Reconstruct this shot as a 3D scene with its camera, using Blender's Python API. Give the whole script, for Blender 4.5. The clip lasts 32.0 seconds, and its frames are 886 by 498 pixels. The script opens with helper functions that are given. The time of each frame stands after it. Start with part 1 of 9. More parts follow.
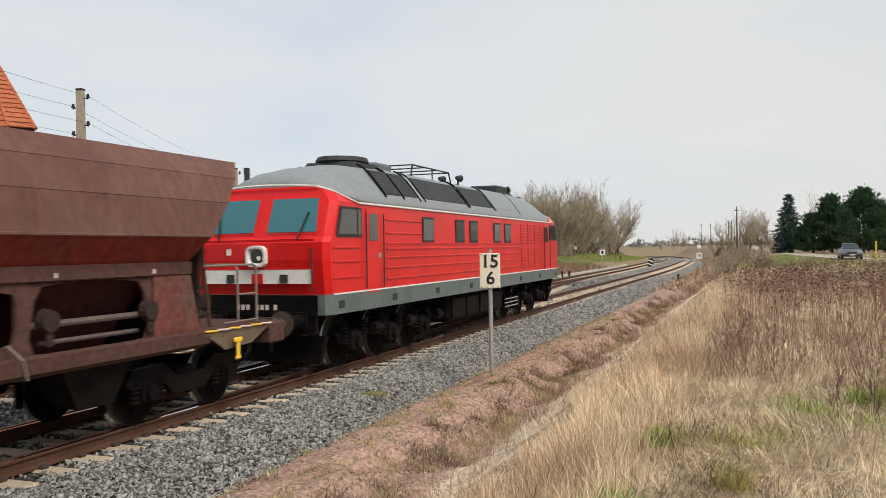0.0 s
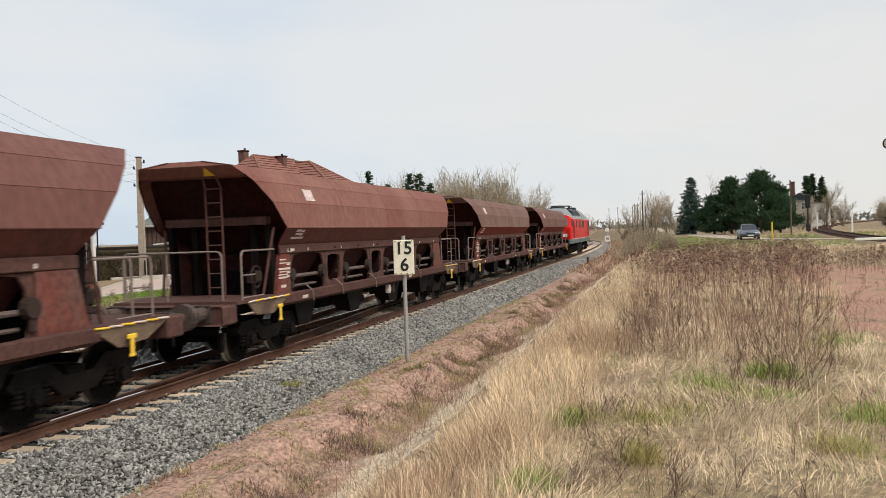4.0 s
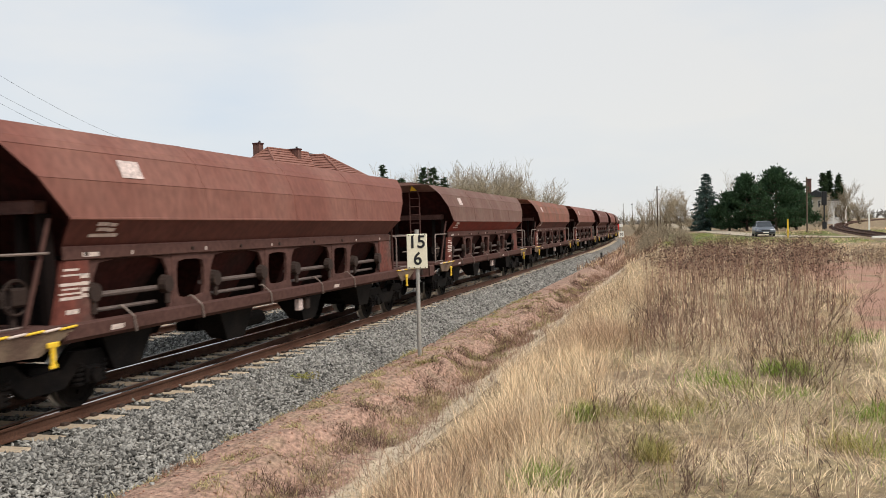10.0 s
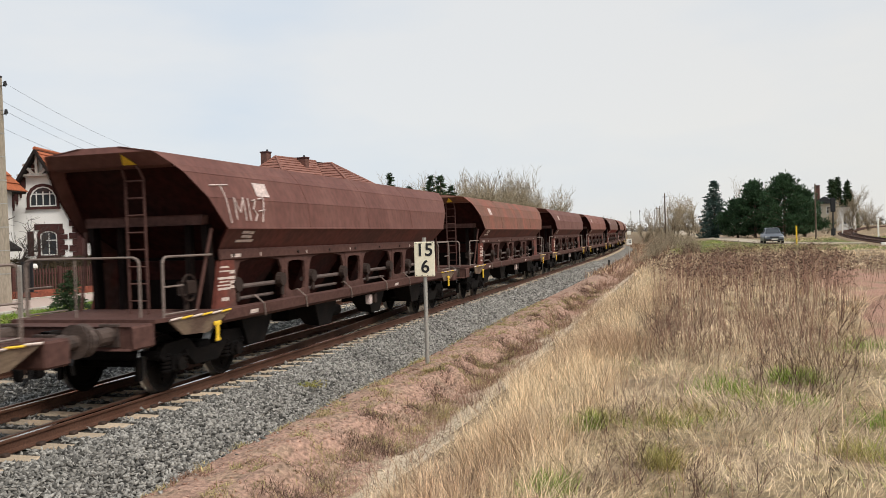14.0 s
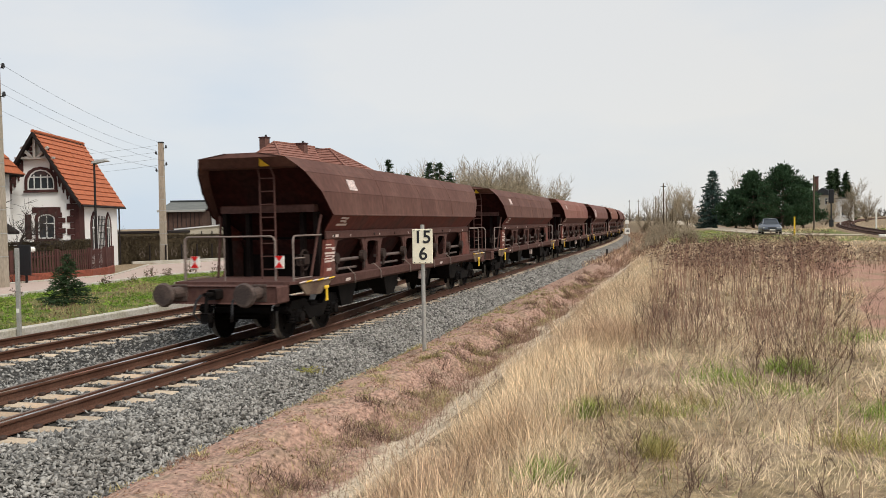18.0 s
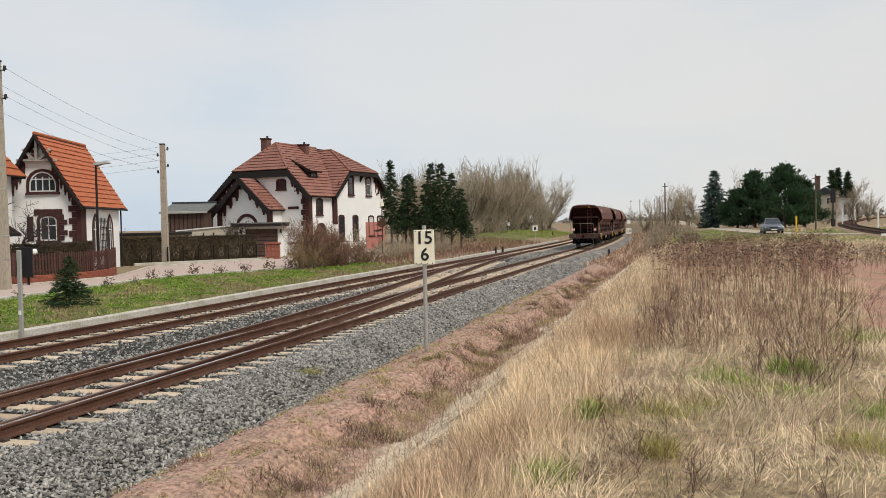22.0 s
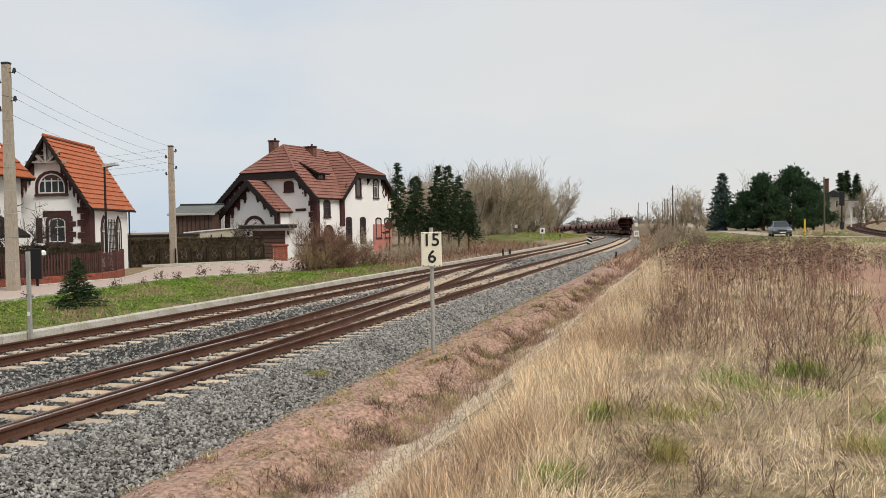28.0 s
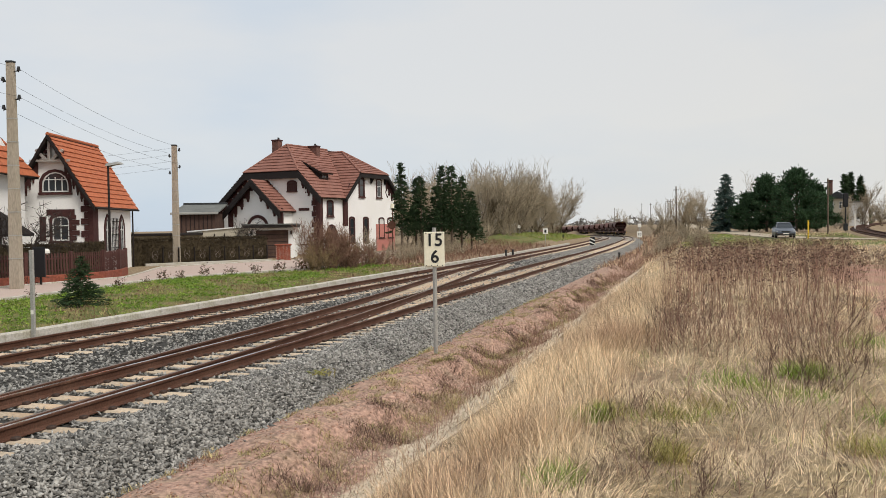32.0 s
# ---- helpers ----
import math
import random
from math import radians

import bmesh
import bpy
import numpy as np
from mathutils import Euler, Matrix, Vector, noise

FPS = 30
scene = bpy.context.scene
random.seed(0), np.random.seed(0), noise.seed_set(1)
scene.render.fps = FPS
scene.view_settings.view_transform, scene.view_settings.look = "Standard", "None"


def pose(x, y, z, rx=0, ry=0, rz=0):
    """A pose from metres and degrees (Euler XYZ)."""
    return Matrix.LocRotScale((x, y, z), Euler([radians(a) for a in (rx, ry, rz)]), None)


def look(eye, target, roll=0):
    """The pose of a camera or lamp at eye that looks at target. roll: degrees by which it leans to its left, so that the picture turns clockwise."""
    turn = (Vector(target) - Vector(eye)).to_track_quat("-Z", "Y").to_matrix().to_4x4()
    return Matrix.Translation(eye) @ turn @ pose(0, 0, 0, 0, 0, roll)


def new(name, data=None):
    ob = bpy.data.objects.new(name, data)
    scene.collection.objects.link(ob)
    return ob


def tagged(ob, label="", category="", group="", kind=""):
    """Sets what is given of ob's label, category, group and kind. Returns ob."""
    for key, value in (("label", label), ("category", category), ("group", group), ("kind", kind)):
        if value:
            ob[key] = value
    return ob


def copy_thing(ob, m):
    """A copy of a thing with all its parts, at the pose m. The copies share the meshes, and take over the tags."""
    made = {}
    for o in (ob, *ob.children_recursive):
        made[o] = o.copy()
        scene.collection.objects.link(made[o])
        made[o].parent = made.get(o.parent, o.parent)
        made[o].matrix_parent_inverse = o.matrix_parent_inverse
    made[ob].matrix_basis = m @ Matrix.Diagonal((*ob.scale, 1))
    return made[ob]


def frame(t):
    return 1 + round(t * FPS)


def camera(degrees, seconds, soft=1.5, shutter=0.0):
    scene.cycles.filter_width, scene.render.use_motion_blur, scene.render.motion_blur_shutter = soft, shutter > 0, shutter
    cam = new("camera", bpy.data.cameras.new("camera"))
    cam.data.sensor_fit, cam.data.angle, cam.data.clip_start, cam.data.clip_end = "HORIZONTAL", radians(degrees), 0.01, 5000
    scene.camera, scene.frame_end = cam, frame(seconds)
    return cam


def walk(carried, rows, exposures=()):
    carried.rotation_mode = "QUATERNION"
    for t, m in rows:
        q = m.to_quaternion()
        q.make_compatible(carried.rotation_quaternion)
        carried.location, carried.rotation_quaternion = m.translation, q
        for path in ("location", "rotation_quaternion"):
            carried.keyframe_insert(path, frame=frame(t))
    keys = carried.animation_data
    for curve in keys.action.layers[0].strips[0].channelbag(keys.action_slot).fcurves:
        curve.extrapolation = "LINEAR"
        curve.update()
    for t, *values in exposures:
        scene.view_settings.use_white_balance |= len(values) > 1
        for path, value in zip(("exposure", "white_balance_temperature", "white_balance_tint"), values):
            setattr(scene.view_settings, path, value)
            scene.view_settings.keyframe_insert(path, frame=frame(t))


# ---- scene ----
EYE = (0.0, 0.0, 2.351)      # z = 0 is the top of the rails, y runs along the straight track
cam = camera(55.1, 32.0, soft=0.5, shutter=0.16)
walk(cam, [(t, pose(*EYE, rx, ry, rz)) for t, rx, ry, rz in (
    (0.0, 90.019, 0.947, 20.368), (0.5, 89.904, 1.441, 17.367), (1.0, 89.753, 1.772, 16.385), (1.5, 89.579, 1.938, 15.628),
    (2.0, 89.445, 2.009, 15.004), (2.5, 89.318, 2.077, 14.623), (3.0, 89.216, 2.011, 14.415), (3.5, 89.082, 1.969, 14.408),
    (5.5, 88.865, 1.909, 14.98), (6.0, 88.849, 1.924, 14.946), (6.5, 88.815, 1.945, 14.861), (7.0, 88.792, 1.907, 14.824),
    (7.5, 88.789, 1.899, 14.88), (8.0, 88.807, 1.826, 14.988), (8.5, 88.792, 1.753, 15.108), (9.0, 88.748, 1.628, 15.252),
    (9.5, 88.698, 1.557, 15.358), (10.0, 88.61, 1.414, 15.437), (10.5, 88.519, 1.315, 15.453), (11.0, 88.465, 1.267, 15.447),
    (11.5, 88.47, 1.315, 15.477), (12.0, 88.578, 1.401, 15.534), (12.5, 88.721, 1.48, 15.625), (13.0, 88.902, 1.589, 15.726),
    (13.5, 89.044, 1.601, 15.823), (14.0, 89.155, 1.601, 15.938), (14.5, 89.215, 1.496, 16.018), (16.5, 88.859, 1.046, 15.93),
    (17.0, 88.666, 1.019, 15.865), (17.5, 88.471, 0.99, 15.826), (18.0, 88.298, 1.01, 15.818), (18.5, 88.184, 1.059, 15.816),
    (19.0, 88.116, 1.189, 15.802), (19.5, 88.09, 1.275, 15.783), (20.0, 88.09, 1.351, 15.785), (20.5, 88.129, 1.406, 15.819),
    (21.0, 88.196, 1.39, 15.864), (21.5, 88.267, 1.313, 15.891), (22.0, 88.349, 1.199, 15.923), (22.5, 88.423, 1.096, 15.933),
    (23.0, 88.434, 1.039, 15.946), (23.5, 88.48, 0.971, 15.959), (24.0, 88.503, 0.982, 15.988), (24.5, 88.495, 1.035, 16.023),
    (25.0, 88.469, 1.102, 16.062), (25.5, 88.381, 1.205, 16.101), (27.5, 88.48, 1.185, 16.258), (28.0, 88.509, 1.099, 16.412),
    (28.5, 88.492, 1.026, 16.53), (29.0, 88.489, 1.037, 16.593), (29.5, 88.489, 1.038, 16.602), (30.0, 88.49, 1.014, 16.595),
    (30.5, 88.545, 1.008, 16.595), (31.0, 88.553, 0.963, 16.598), (31.5, 88.543, 0.914, 16.599), (32.0, 88.514, 0.884, 16.614))],
    exposures=((0.0, 0.03), (1.2, 0.09), (17.3, 0.09), (19.0, 0.0), (32.0, -0.02)))

# ---- light ----
world = bpy.data.worlds.new("world")
scene.world = world
world.use_nodes = True
wt = world.node_tree
wt.nodes.clear()
w_out = wt.nodes.new("ShaderNodeOutputWorld")
w_bg = wt.nodes.new("ShaderNodeBackground")
w_sky = wt.nodes.new("ShaderNodeTexSky")
w_sky.sky_type, w_sky.sun_disc = "NISHITA", False
w_sky.sun_elevation, w_sky.sun_rotation = radians(50), radians(118)
w_bg.inputs["Strength"].default_value = 0.1
w_tc = wt.nodes.new("ShaderNodeTexCoord")
w_map = wt.nodes.new("ShaderNodeMapping")
w_map.inputs["Scale"].default_value = (1.0, 1.0, 3.2)
w_noise = wt.nodes.new("ShaderNodeTexNoise")
w_noise.inputs["Scale"].default_value, w_noise.inputs["Detail"].default_value, w_noise.inputs["Roughness"].default_value = 1.7, 5.0, 0.5
w_ramp = wt.nodes.new("ShaderNodeValToRGB")
w_ramp.color_ramp.elements[0].position, w_ramp.color_ramp.elements[0].color = 0.36, (6.0, 6.95, 8.05, 1)
w_ramp.color_ramp.elements[1].position, w_ramp.color_ramp.elements[1].color = 0.62, (7.75, 7.9, 8.0, 1)
w_mix = wt.nodes.new("ShaderNodeMixRGB")
w_mix.inputs["Fac"].default_value = 0.9
wt.links.new(w_tc.outputs["Generated"], w_map.inputs["Vector"])
wt.links.new(w_map.outputs["Vector"], w_noise.inputs["Vector"])
wt.links.new(w_noise.outputs["Fac"], w_ramp.inputs["Fac"])
wt.links.new(w_sky.outputs["Color"], w_mix.inputs["Color1"])
w_sep = wt.nodes.new("ShaderNodeSeparateXYZ")          # warm haze towards the open field
w_haze = wt.nodes.new("ShaderNodeMapRange")
for i, v in enumerate((-0.45, 0.55, 0.0, 0.9)):
    w_haze.inputs[i + 1].default_value = v
w_low = wt.nodes.new("ShaderNodeMapRange")
for i, v in enumerate((0.0, 0.4, 1.0, 0.15)):
    w_low.inputs[i + 1].default_value = v
w_mul = wt.nodes.new("ShaderNodeMath")
w_mul.operation = "MULTIPLY"
w_warm = wt.nodes.new("ShaderNodeMixRGB")
w_warm.inputs["Color2"].default_value = (8.35, 7.75, 6.9, 1)
wt.links.new(w_tc.outputs["Generated"], w_sep.inputs[0])
wt.links.new(w_sep.outputs["X"], w_haze.inputs[0])
wt.links.new(w_sep.outputs["Z"], w_low.inputs[0])
wt.links.new(w_haze.outputs[0], w_mul.inputs[0])
wt.links.new(w_low.outputs[0], w_mul.inputs[1])
wt.links.new(w_mul.outputs[0], w_warm.inputs["Fac"])
wt.links.new(w_ramp.outputs["Color"], w_warm.inputs["Color1"])
wt.links.new(w_warm.outputs["Color"], w_mix.inputs["Color2"])
wt.links.new(w_mix.outputs["Color"], w_bg.inputs["Color"])
wt.links.new(w_bg.outputs["Background"], w_out.inputs["Surface"])
sun = new("sun", bpy.data.lights.new("sun", "SUN"))
sun.data.energy, sun.data.angle, sun.data.color = 3.0, radians(22), (1.0, 0.93, 0.84)
sun.matrix_world = look((34, -18, 46), (0, 0, 0))


# ---- materials ----
def rgb(c):
    return (c[0], c[1], c[2], 1.0)


def mat(name, col, rough=0.8, metal=0.0, var=0.25, scale=1.5, fine=30.0, bump=0.3, stain=None, amount=0.5, rnd=0.0, island=0.0, spec=0.3, streak=1.0, dist=0.01):
    """A surface with colour variation at two scales, stains of another colour, and fine relief."""
    m = bpy.data.materials.new(name)
    m.use_nodes = True
    t = m.node_tree
    b = t.nodes["Principled BSDF"]
    b.inputs["Roughness"].default_value, b.inputs["Metallic"].default_value = rough, metal
    b.inputs["Specular IOR Level"].default_value = spec
    tc, mp = t.nodes.new("ShaderNodeTexCoord"), t.nodes.new("ShaderNodeMapping")
    mp.inputs["Scale"].default_value = (1, 1, streak)
    t.links.new(tc.outputs["Object"], mp.inputs["Vector"])

    def noise_node(s, d):
        n = t.nodes.new("ShaderNodeTexNoise")
        n.inputs["Scale"].default_value, n.inputs["Detail"].default_value = s, d
        t.links.new(mp.outputs["Vector"], n.inputs["Vector"])
        return n

    def mix(kind, fac, a, c):
        n = t.nodes.new("ShaderNodeMixRGB")
        n.blend_type = kind
        for socket, v in zip(n.inputs, (fac, a, c)):
            if isinstance(v, bpy.types.NodeSocket):
                t.links.new(v, socket)
            else:
                socket.default_value = v
        return n.outputs["Color"]

    def ramp(source, lo, hi, a, c):
        n = t.nodes.new("ShaderNodeMapRange")
        for i, v in enumerate((lo, hi, a, c)):
            n.inputs[i + 1].default_value = v
        t.links.new(source, n.inputs[0])
        return n.outputs[0]

    big, small = noise_node(scale, 4.0), noise_node(fine, 3.0)
    c = rgb(col)
    if stain:
        c = mix("MIX", ramp(big.outputs["Fac"], 0.45, 0.62, 0.0, amount), rgb(col), rgb(stain))
    f1 = ramp(big.outputs["Fac"], 0.3, 0.7, 1 - var * 0.6, 1 + var * 0.6)
    f2 = ramp(small.outputs["Fac"], 0.3, 0.7, 1 - var, 1 + var)
    c = mix("MULTIPLY", 1.0, c, mix("MULTIPLY", 1.0, f1, f2))
    if rnd:
        oi = t.nodes.new("ShaderNodeObjectInfo")
        c = mix("MULTIPLY", 1.0, c, ramp(oi.outputs["Random"], 0, 1, 1 - rnd, 1 + rnd))
    if island:
        g = t.nodes.new("ShaderNodeNewGeometry")
        c = mix("MULTIPLY", 1.0, c, ramp(g.outputs["Random Per Island"], 0, 1, 1 - island, 1 + island))
    t.links.new(c, b.inputs["Base Color"])
    if bump:
        bp = t.nodes.new("ShaderNodeBump")
        bp.inputs["Strength"].default_value, bp.inputs["Distance"].default_value = bump, dist
        t.links.new(small.outputs["Fac"], bp.inputs["Height"])
        t.links.new(bp.outputs["Normal"], b.inputs["Normal"])
    return m


M_STONE = mat("ballast_stone", (0.22, 0.212, 0.195), 0.9, var=0.25, island=0.75, scale=0.7, bump=0.4)
# Near-black: the shade in the gaps between stones is put into this colour.
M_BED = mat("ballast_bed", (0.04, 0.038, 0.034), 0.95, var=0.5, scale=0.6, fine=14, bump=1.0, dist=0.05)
M_RUST = mat("rail_rust", (0.078, 0.033, 0.019), 0.8, var=0.35, scale=2, fine=40, stain=(0.085, 0.045, 0.03))
M_HEAD = mat("rail_head", (0.5, 0.47, 0.44), 0.12, 1.0, var=0.1, scale=1, bump=0.01)
M_HEADDULL = mat("rail_head_dull", (0.17, 0.115, 0.085), 0.45, 0.6, var=0.25, scale=1, bump=0.1)
M_SLEEPER = mat("sleeper_concrete", (0.5, 0.405, 0.3), 0.9, var=0.2, scale=3, stain=(0.36, 0.21, 0.11), rnd=0.18)
M_CLIP = mat("rail_clip", (0.05, 0.032, 0.025), 0.8, var=0.3)
M_SOIL = mat("red_soil", (0.38, 0.215, 0.155), 0.95, var=0.3, scale=0.9, fine=22, stain=(0.2, 0.145, 0.085), amount=0.8, bump=0.9, dist=0.04)
M_SAND = mat("pale_gravel", (0.5, 0.42, 0.31), 0.95, var=0.25, scale=1.5, fine=35, bump=0.7, dist=0.02)
M_FIELD = mat("grass_ground", (0.25, 0.18, 0.112), 0.95, var=0.45, scale=0.9, fine=12, stain=(0.18, 0.14, 0.075), amount=0.7, bump=0.9, dist=0.05)
M_LAWN = mat("lawn_ground", (0.1, 0.125, 0.025), 0.95, var=0.45, scale=0.8, fine=14, stain=(0.17, 0.13, 0.06), amount=0.8, bump=0.9, dist=0.05)
M_ROAD = mat("paved_road", (0.44, 0.34, 0.29), 0.9, var=0.12, scale=0.5, fine=25, stain=(0.37, 0.3, 0.26), bump=0.25)
M_KERB = mat("kerb_concrete", (0.48, 0.45, 0.4), 0.9, var=0.2, scale=1.4, fine=20, stain=(0.28, 0.26, 0.19), amount=0.7)
M_TRACKWAY = mat("gravel_lane", (0.4, 0.34, 0.26), 0.95, var=0.25, scale=0.3, fine=14, bump=0.5, stain=(0.24, 0.19, 0.11))
M_CONC = mat("pole_concrete", (0.36, 0.31, 0.245), 0.9, var=0.18, scale=1.0, fine=18, stain=(0.25, 0.2, 0.15), streak=0.3)
def bank_soil():
    """The strip beside the ballast: red soil, then a sandy trench, then the brown foot of the grass bank."""
    m = mat("bank_soil", (0.39, 0.248, 0.188), 0.95, var=0.45, scale=2.2, fine=16, stain=(0.25, 0.175, 0.125), amount=0.95, bump=1.0, dist=0.05)
    t = m.node_tree
    b = t.nodes["Principled BSDF"]
    old = b.inputs["Base Color"].links[0].from_socket
    tc = t.nodes.new("ShaderNodeTexCoord")
    sep, n1, n2 = t.nodes.new("ShaderNodeSeparateXYZ"), t.nodes.new("ShaderNodeTexNoise"), t.nodes.new("ShaderNodeTexNoise")
    n1.inputs["Scale"].default_value, n1.inputs["Detail"].default_value = 1.1, 6.0
    n2.inputs["Scale"].default_value, n2.inputs["Detail"].default_value = 45.0, 2.0
    t.links.new(tc.outputs["Object"], sep.inputs[0])
    for n in (n1, n2):
        t.links.new(tc.outputs["Object"], n.inputs["Vector"])
    wob = t.nodes.new("ShaderNodeMath")
    wob.operation = "MULTIPLY_ADD"
    wob.inputs[1].default_value = 1.5
    t.links.new(n1.outputs["Fac"], wob.inputs[0])
    t.links.new(sep.outputs["X"], wob.inputs[2])
    def step(lo, hi):
        r = t.nodes.new("ShaderNodeMapRange")
        r.inputs[1].default_value, r.inputs[2].default_value = lo, hi
        t.links.new(wob.outputs[0], r.inputs[0])
        return r.outputs[0]
    grain = t.nodes.new("ShaderNodeMixRGB")
    grain.inputs[1].default_value, grain.inputs[2].default_value = (0.44, 0.35, 0.25, 1), (0.76, 0.64, 0.48, 1)
    t.links.new(n2.outputs["Fac"], grain.inputs[0])
    base = old
    for lo, hi, c in ((-3.1, -2.85, grain.outputs[0]), (-2.2, -1.9, (0.15, 0.1, 0.06, 1))):
        mx = t.nodes.new("ShaderNodeMixRGB")
        t.links.new(step(lo, hi), mx.inputs[0])
        t.links.new(base, mx.inputs[1])
        if isinstance(c, tuple):
            mx.inputs[2].default_value = c
        else:
            t.links.new(c, mx.inputs[2])
        base = mx.outputs[0]
    t.links.new(base, b.inputs["Base Color"])
    return m


M_BANK = bank_soil()
M_GALV = mat("zinc_post", (0.4, 0.39, 0.36), 0.55, 0.5, var=0.15, scale=4)
M_BLACK = mat("black_paint", (0.018, 0.018, 0.02), 0.5, var=0.2)
M_WHITE = mat("white_paint", (0.78, 0.76, 0.7), 0.5, var=0.06, scale=2)
M_CREAM = mat("sign_cream", (0.76, 0.72, 0.57), 0.45, var=0.06, scale=2, stain=(0.6, 0.52, 0.36), amount=0.3)
M_YELLOW = mat("yellow_paint", (0.8, 0.52, 0.04), 0.5, var=0.12)
M_RED = mat("loco_red", (0.66, 0.013, 0.012), 0.32, var=0.1, scale=1.2, fine=25, spec=0.3, bump=0.02, stain=(0.45, 0.008, 0.008), amount=0.6)
M_LGREY = mat("loco_roof_grey", (0.22, 0.24, 0.245), 0.5, var=0.14, scale=1.1, fine=14, stain=(0.19, 0.2, 0.2), amount=0.5, bump=0.05)
M_LSILL = mat("loco_sill_grey", (0.12, 0.15, 0.145), 0.55, var=0.2, scale=1.5, stain=(0.06, 0.07, 0.068))
# Undercarriage and wheels near black: shade beneath the train is put into both colours.
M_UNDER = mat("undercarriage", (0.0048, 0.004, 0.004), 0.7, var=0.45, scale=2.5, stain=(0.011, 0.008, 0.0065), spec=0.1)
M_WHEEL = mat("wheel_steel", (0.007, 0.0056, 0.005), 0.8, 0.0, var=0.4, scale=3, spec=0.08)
M_TREAD = mat("wheel_tread", (0.5, 0.48, 0.45), 0.35, 0.9, var=0.15)
M_GRILLE = mat("dark_grille", (0.03, 0.033, 0.035), 0.7, var=0.3)
M_CREASE = mat("pale_stripe", (0.72, 0.7, 0.66), 0.5, var=0.1)
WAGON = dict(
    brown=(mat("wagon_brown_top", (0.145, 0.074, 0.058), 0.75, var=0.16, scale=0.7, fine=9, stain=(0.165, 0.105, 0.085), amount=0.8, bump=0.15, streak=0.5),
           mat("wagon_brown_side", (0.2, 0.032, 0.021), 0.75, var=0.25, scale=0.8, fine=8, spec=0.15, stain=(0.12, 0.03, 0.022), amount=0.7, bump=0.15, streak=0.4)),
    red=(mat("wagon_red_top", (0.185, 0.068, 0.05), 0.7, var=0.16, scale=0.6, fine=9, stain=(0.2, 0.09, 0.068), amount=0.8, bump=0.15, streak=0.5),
         # Lower side slopes under: its shade is put into this darker red.
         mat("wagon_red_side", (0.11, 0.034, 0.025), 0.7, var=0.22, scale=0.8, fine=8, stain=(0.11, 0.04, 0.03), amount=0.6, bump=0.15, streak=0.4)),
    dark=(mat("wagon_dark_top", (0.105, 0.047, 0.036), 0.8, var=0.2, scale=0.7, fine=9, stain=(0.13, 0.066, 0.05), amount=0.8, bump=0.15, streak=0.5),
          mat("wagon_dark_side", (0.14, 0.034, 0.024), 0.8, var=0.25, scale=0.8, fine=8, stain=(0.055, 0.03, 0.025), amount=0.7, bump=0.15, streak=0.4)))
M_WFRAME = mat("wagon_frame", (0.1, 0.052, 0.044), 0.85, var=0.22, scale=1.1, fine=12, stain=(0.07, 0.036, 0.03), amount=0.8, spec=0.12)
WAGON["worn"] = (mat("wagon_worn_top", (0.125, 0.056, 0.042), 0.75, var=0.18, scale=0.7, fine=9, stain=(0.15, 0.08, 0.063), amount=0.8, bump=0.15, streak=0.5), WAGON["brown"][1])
# The second material holds the shade of the inward-sloping lower side, with red patches.
WAGON["rusty"] = (mat("wagon_rusty_top", (0.175, 0.082, 0.057), 0.75, var=0.2, scale=0.7, fine=9, stain=(0.25, 0.075, 0.05), amount=0.7, bump=0.15, streak=0.5), mat("wagon_shaded_side", (0.095, 0.034, 0.026), 0.8, var=0.25, scale=0.8, fine=8, stain=(0.13, 0.036, 0.026), amount=0.7, bump=0.15, streak=0.4))
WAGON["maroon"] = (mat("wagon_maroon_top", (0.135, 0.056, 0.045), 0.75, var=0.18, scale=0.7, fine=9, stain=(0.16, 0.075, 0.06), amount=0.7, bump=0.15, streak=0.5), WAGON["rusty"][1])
# Red darkened: shade under the end overhang is put into this colour.
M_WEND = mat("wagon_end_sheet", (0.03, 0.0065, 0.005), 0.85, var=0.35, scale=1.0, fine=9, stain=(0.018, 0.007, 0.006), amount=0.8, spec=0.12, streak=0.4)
# Near-black: shade in wagon ends and openings is put into the colour.
M_WDARK = mat("wagon_shaded_steel", (0.008, 0.005, 0.0045), 0.85, var=0.3, scale=1.5, stain=(0.011, 0.007, 0.006), spec=0.1)
M_ENDPLATE = mat("end_plate_paint", (0.16, 0.052, 0.04), 0.8, var=0.25, scale=1.4, fine=10, stain=(0.11, 0.062, 0.052), amount=0.9, spec=0.12)
M_BUFFER = mat("buffer_steel", (0.085, 0.06, 0.05), 0.7, var=0.3, scale=3, stain=(0.03, 0.022, 0.02), amount=0.9)
# Dark red, deepened for the shade inside the side openings.
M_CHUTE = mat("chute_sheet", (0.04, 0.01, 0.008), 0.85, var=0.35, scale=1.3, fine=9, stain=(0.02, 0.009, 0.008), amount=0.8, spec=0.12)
M_SHAFT = mat("shaft_steel", (0.13, 0.1, 0.09), 0.7, 0.2, var=0.3, scale=3)
M_DUSTY = mat("dusty_plate", (0.2, 0.145, 0.1), 0.9, var=0.3, scale=2, stain=(0.09, 0.055, 0.042), amount=0.9)
M_GEAR = mat("discharge_gear", (0.03, 0.018, 0.014), 0.75, 0.0, var=0.3, scale=3)
M_CHALK = mat("chalk", (0.55, 0.45, 0.42), 0.9, var=0.4, fine=20)
M_RAILING = mat("railing_steel", (0.24, 0.19, 0.165), 0.6, 0.3, var=0.2)
M_LETTER = mat("stencil_white", (0.62, 0.52, 0.47), 0.7, var=0.25)
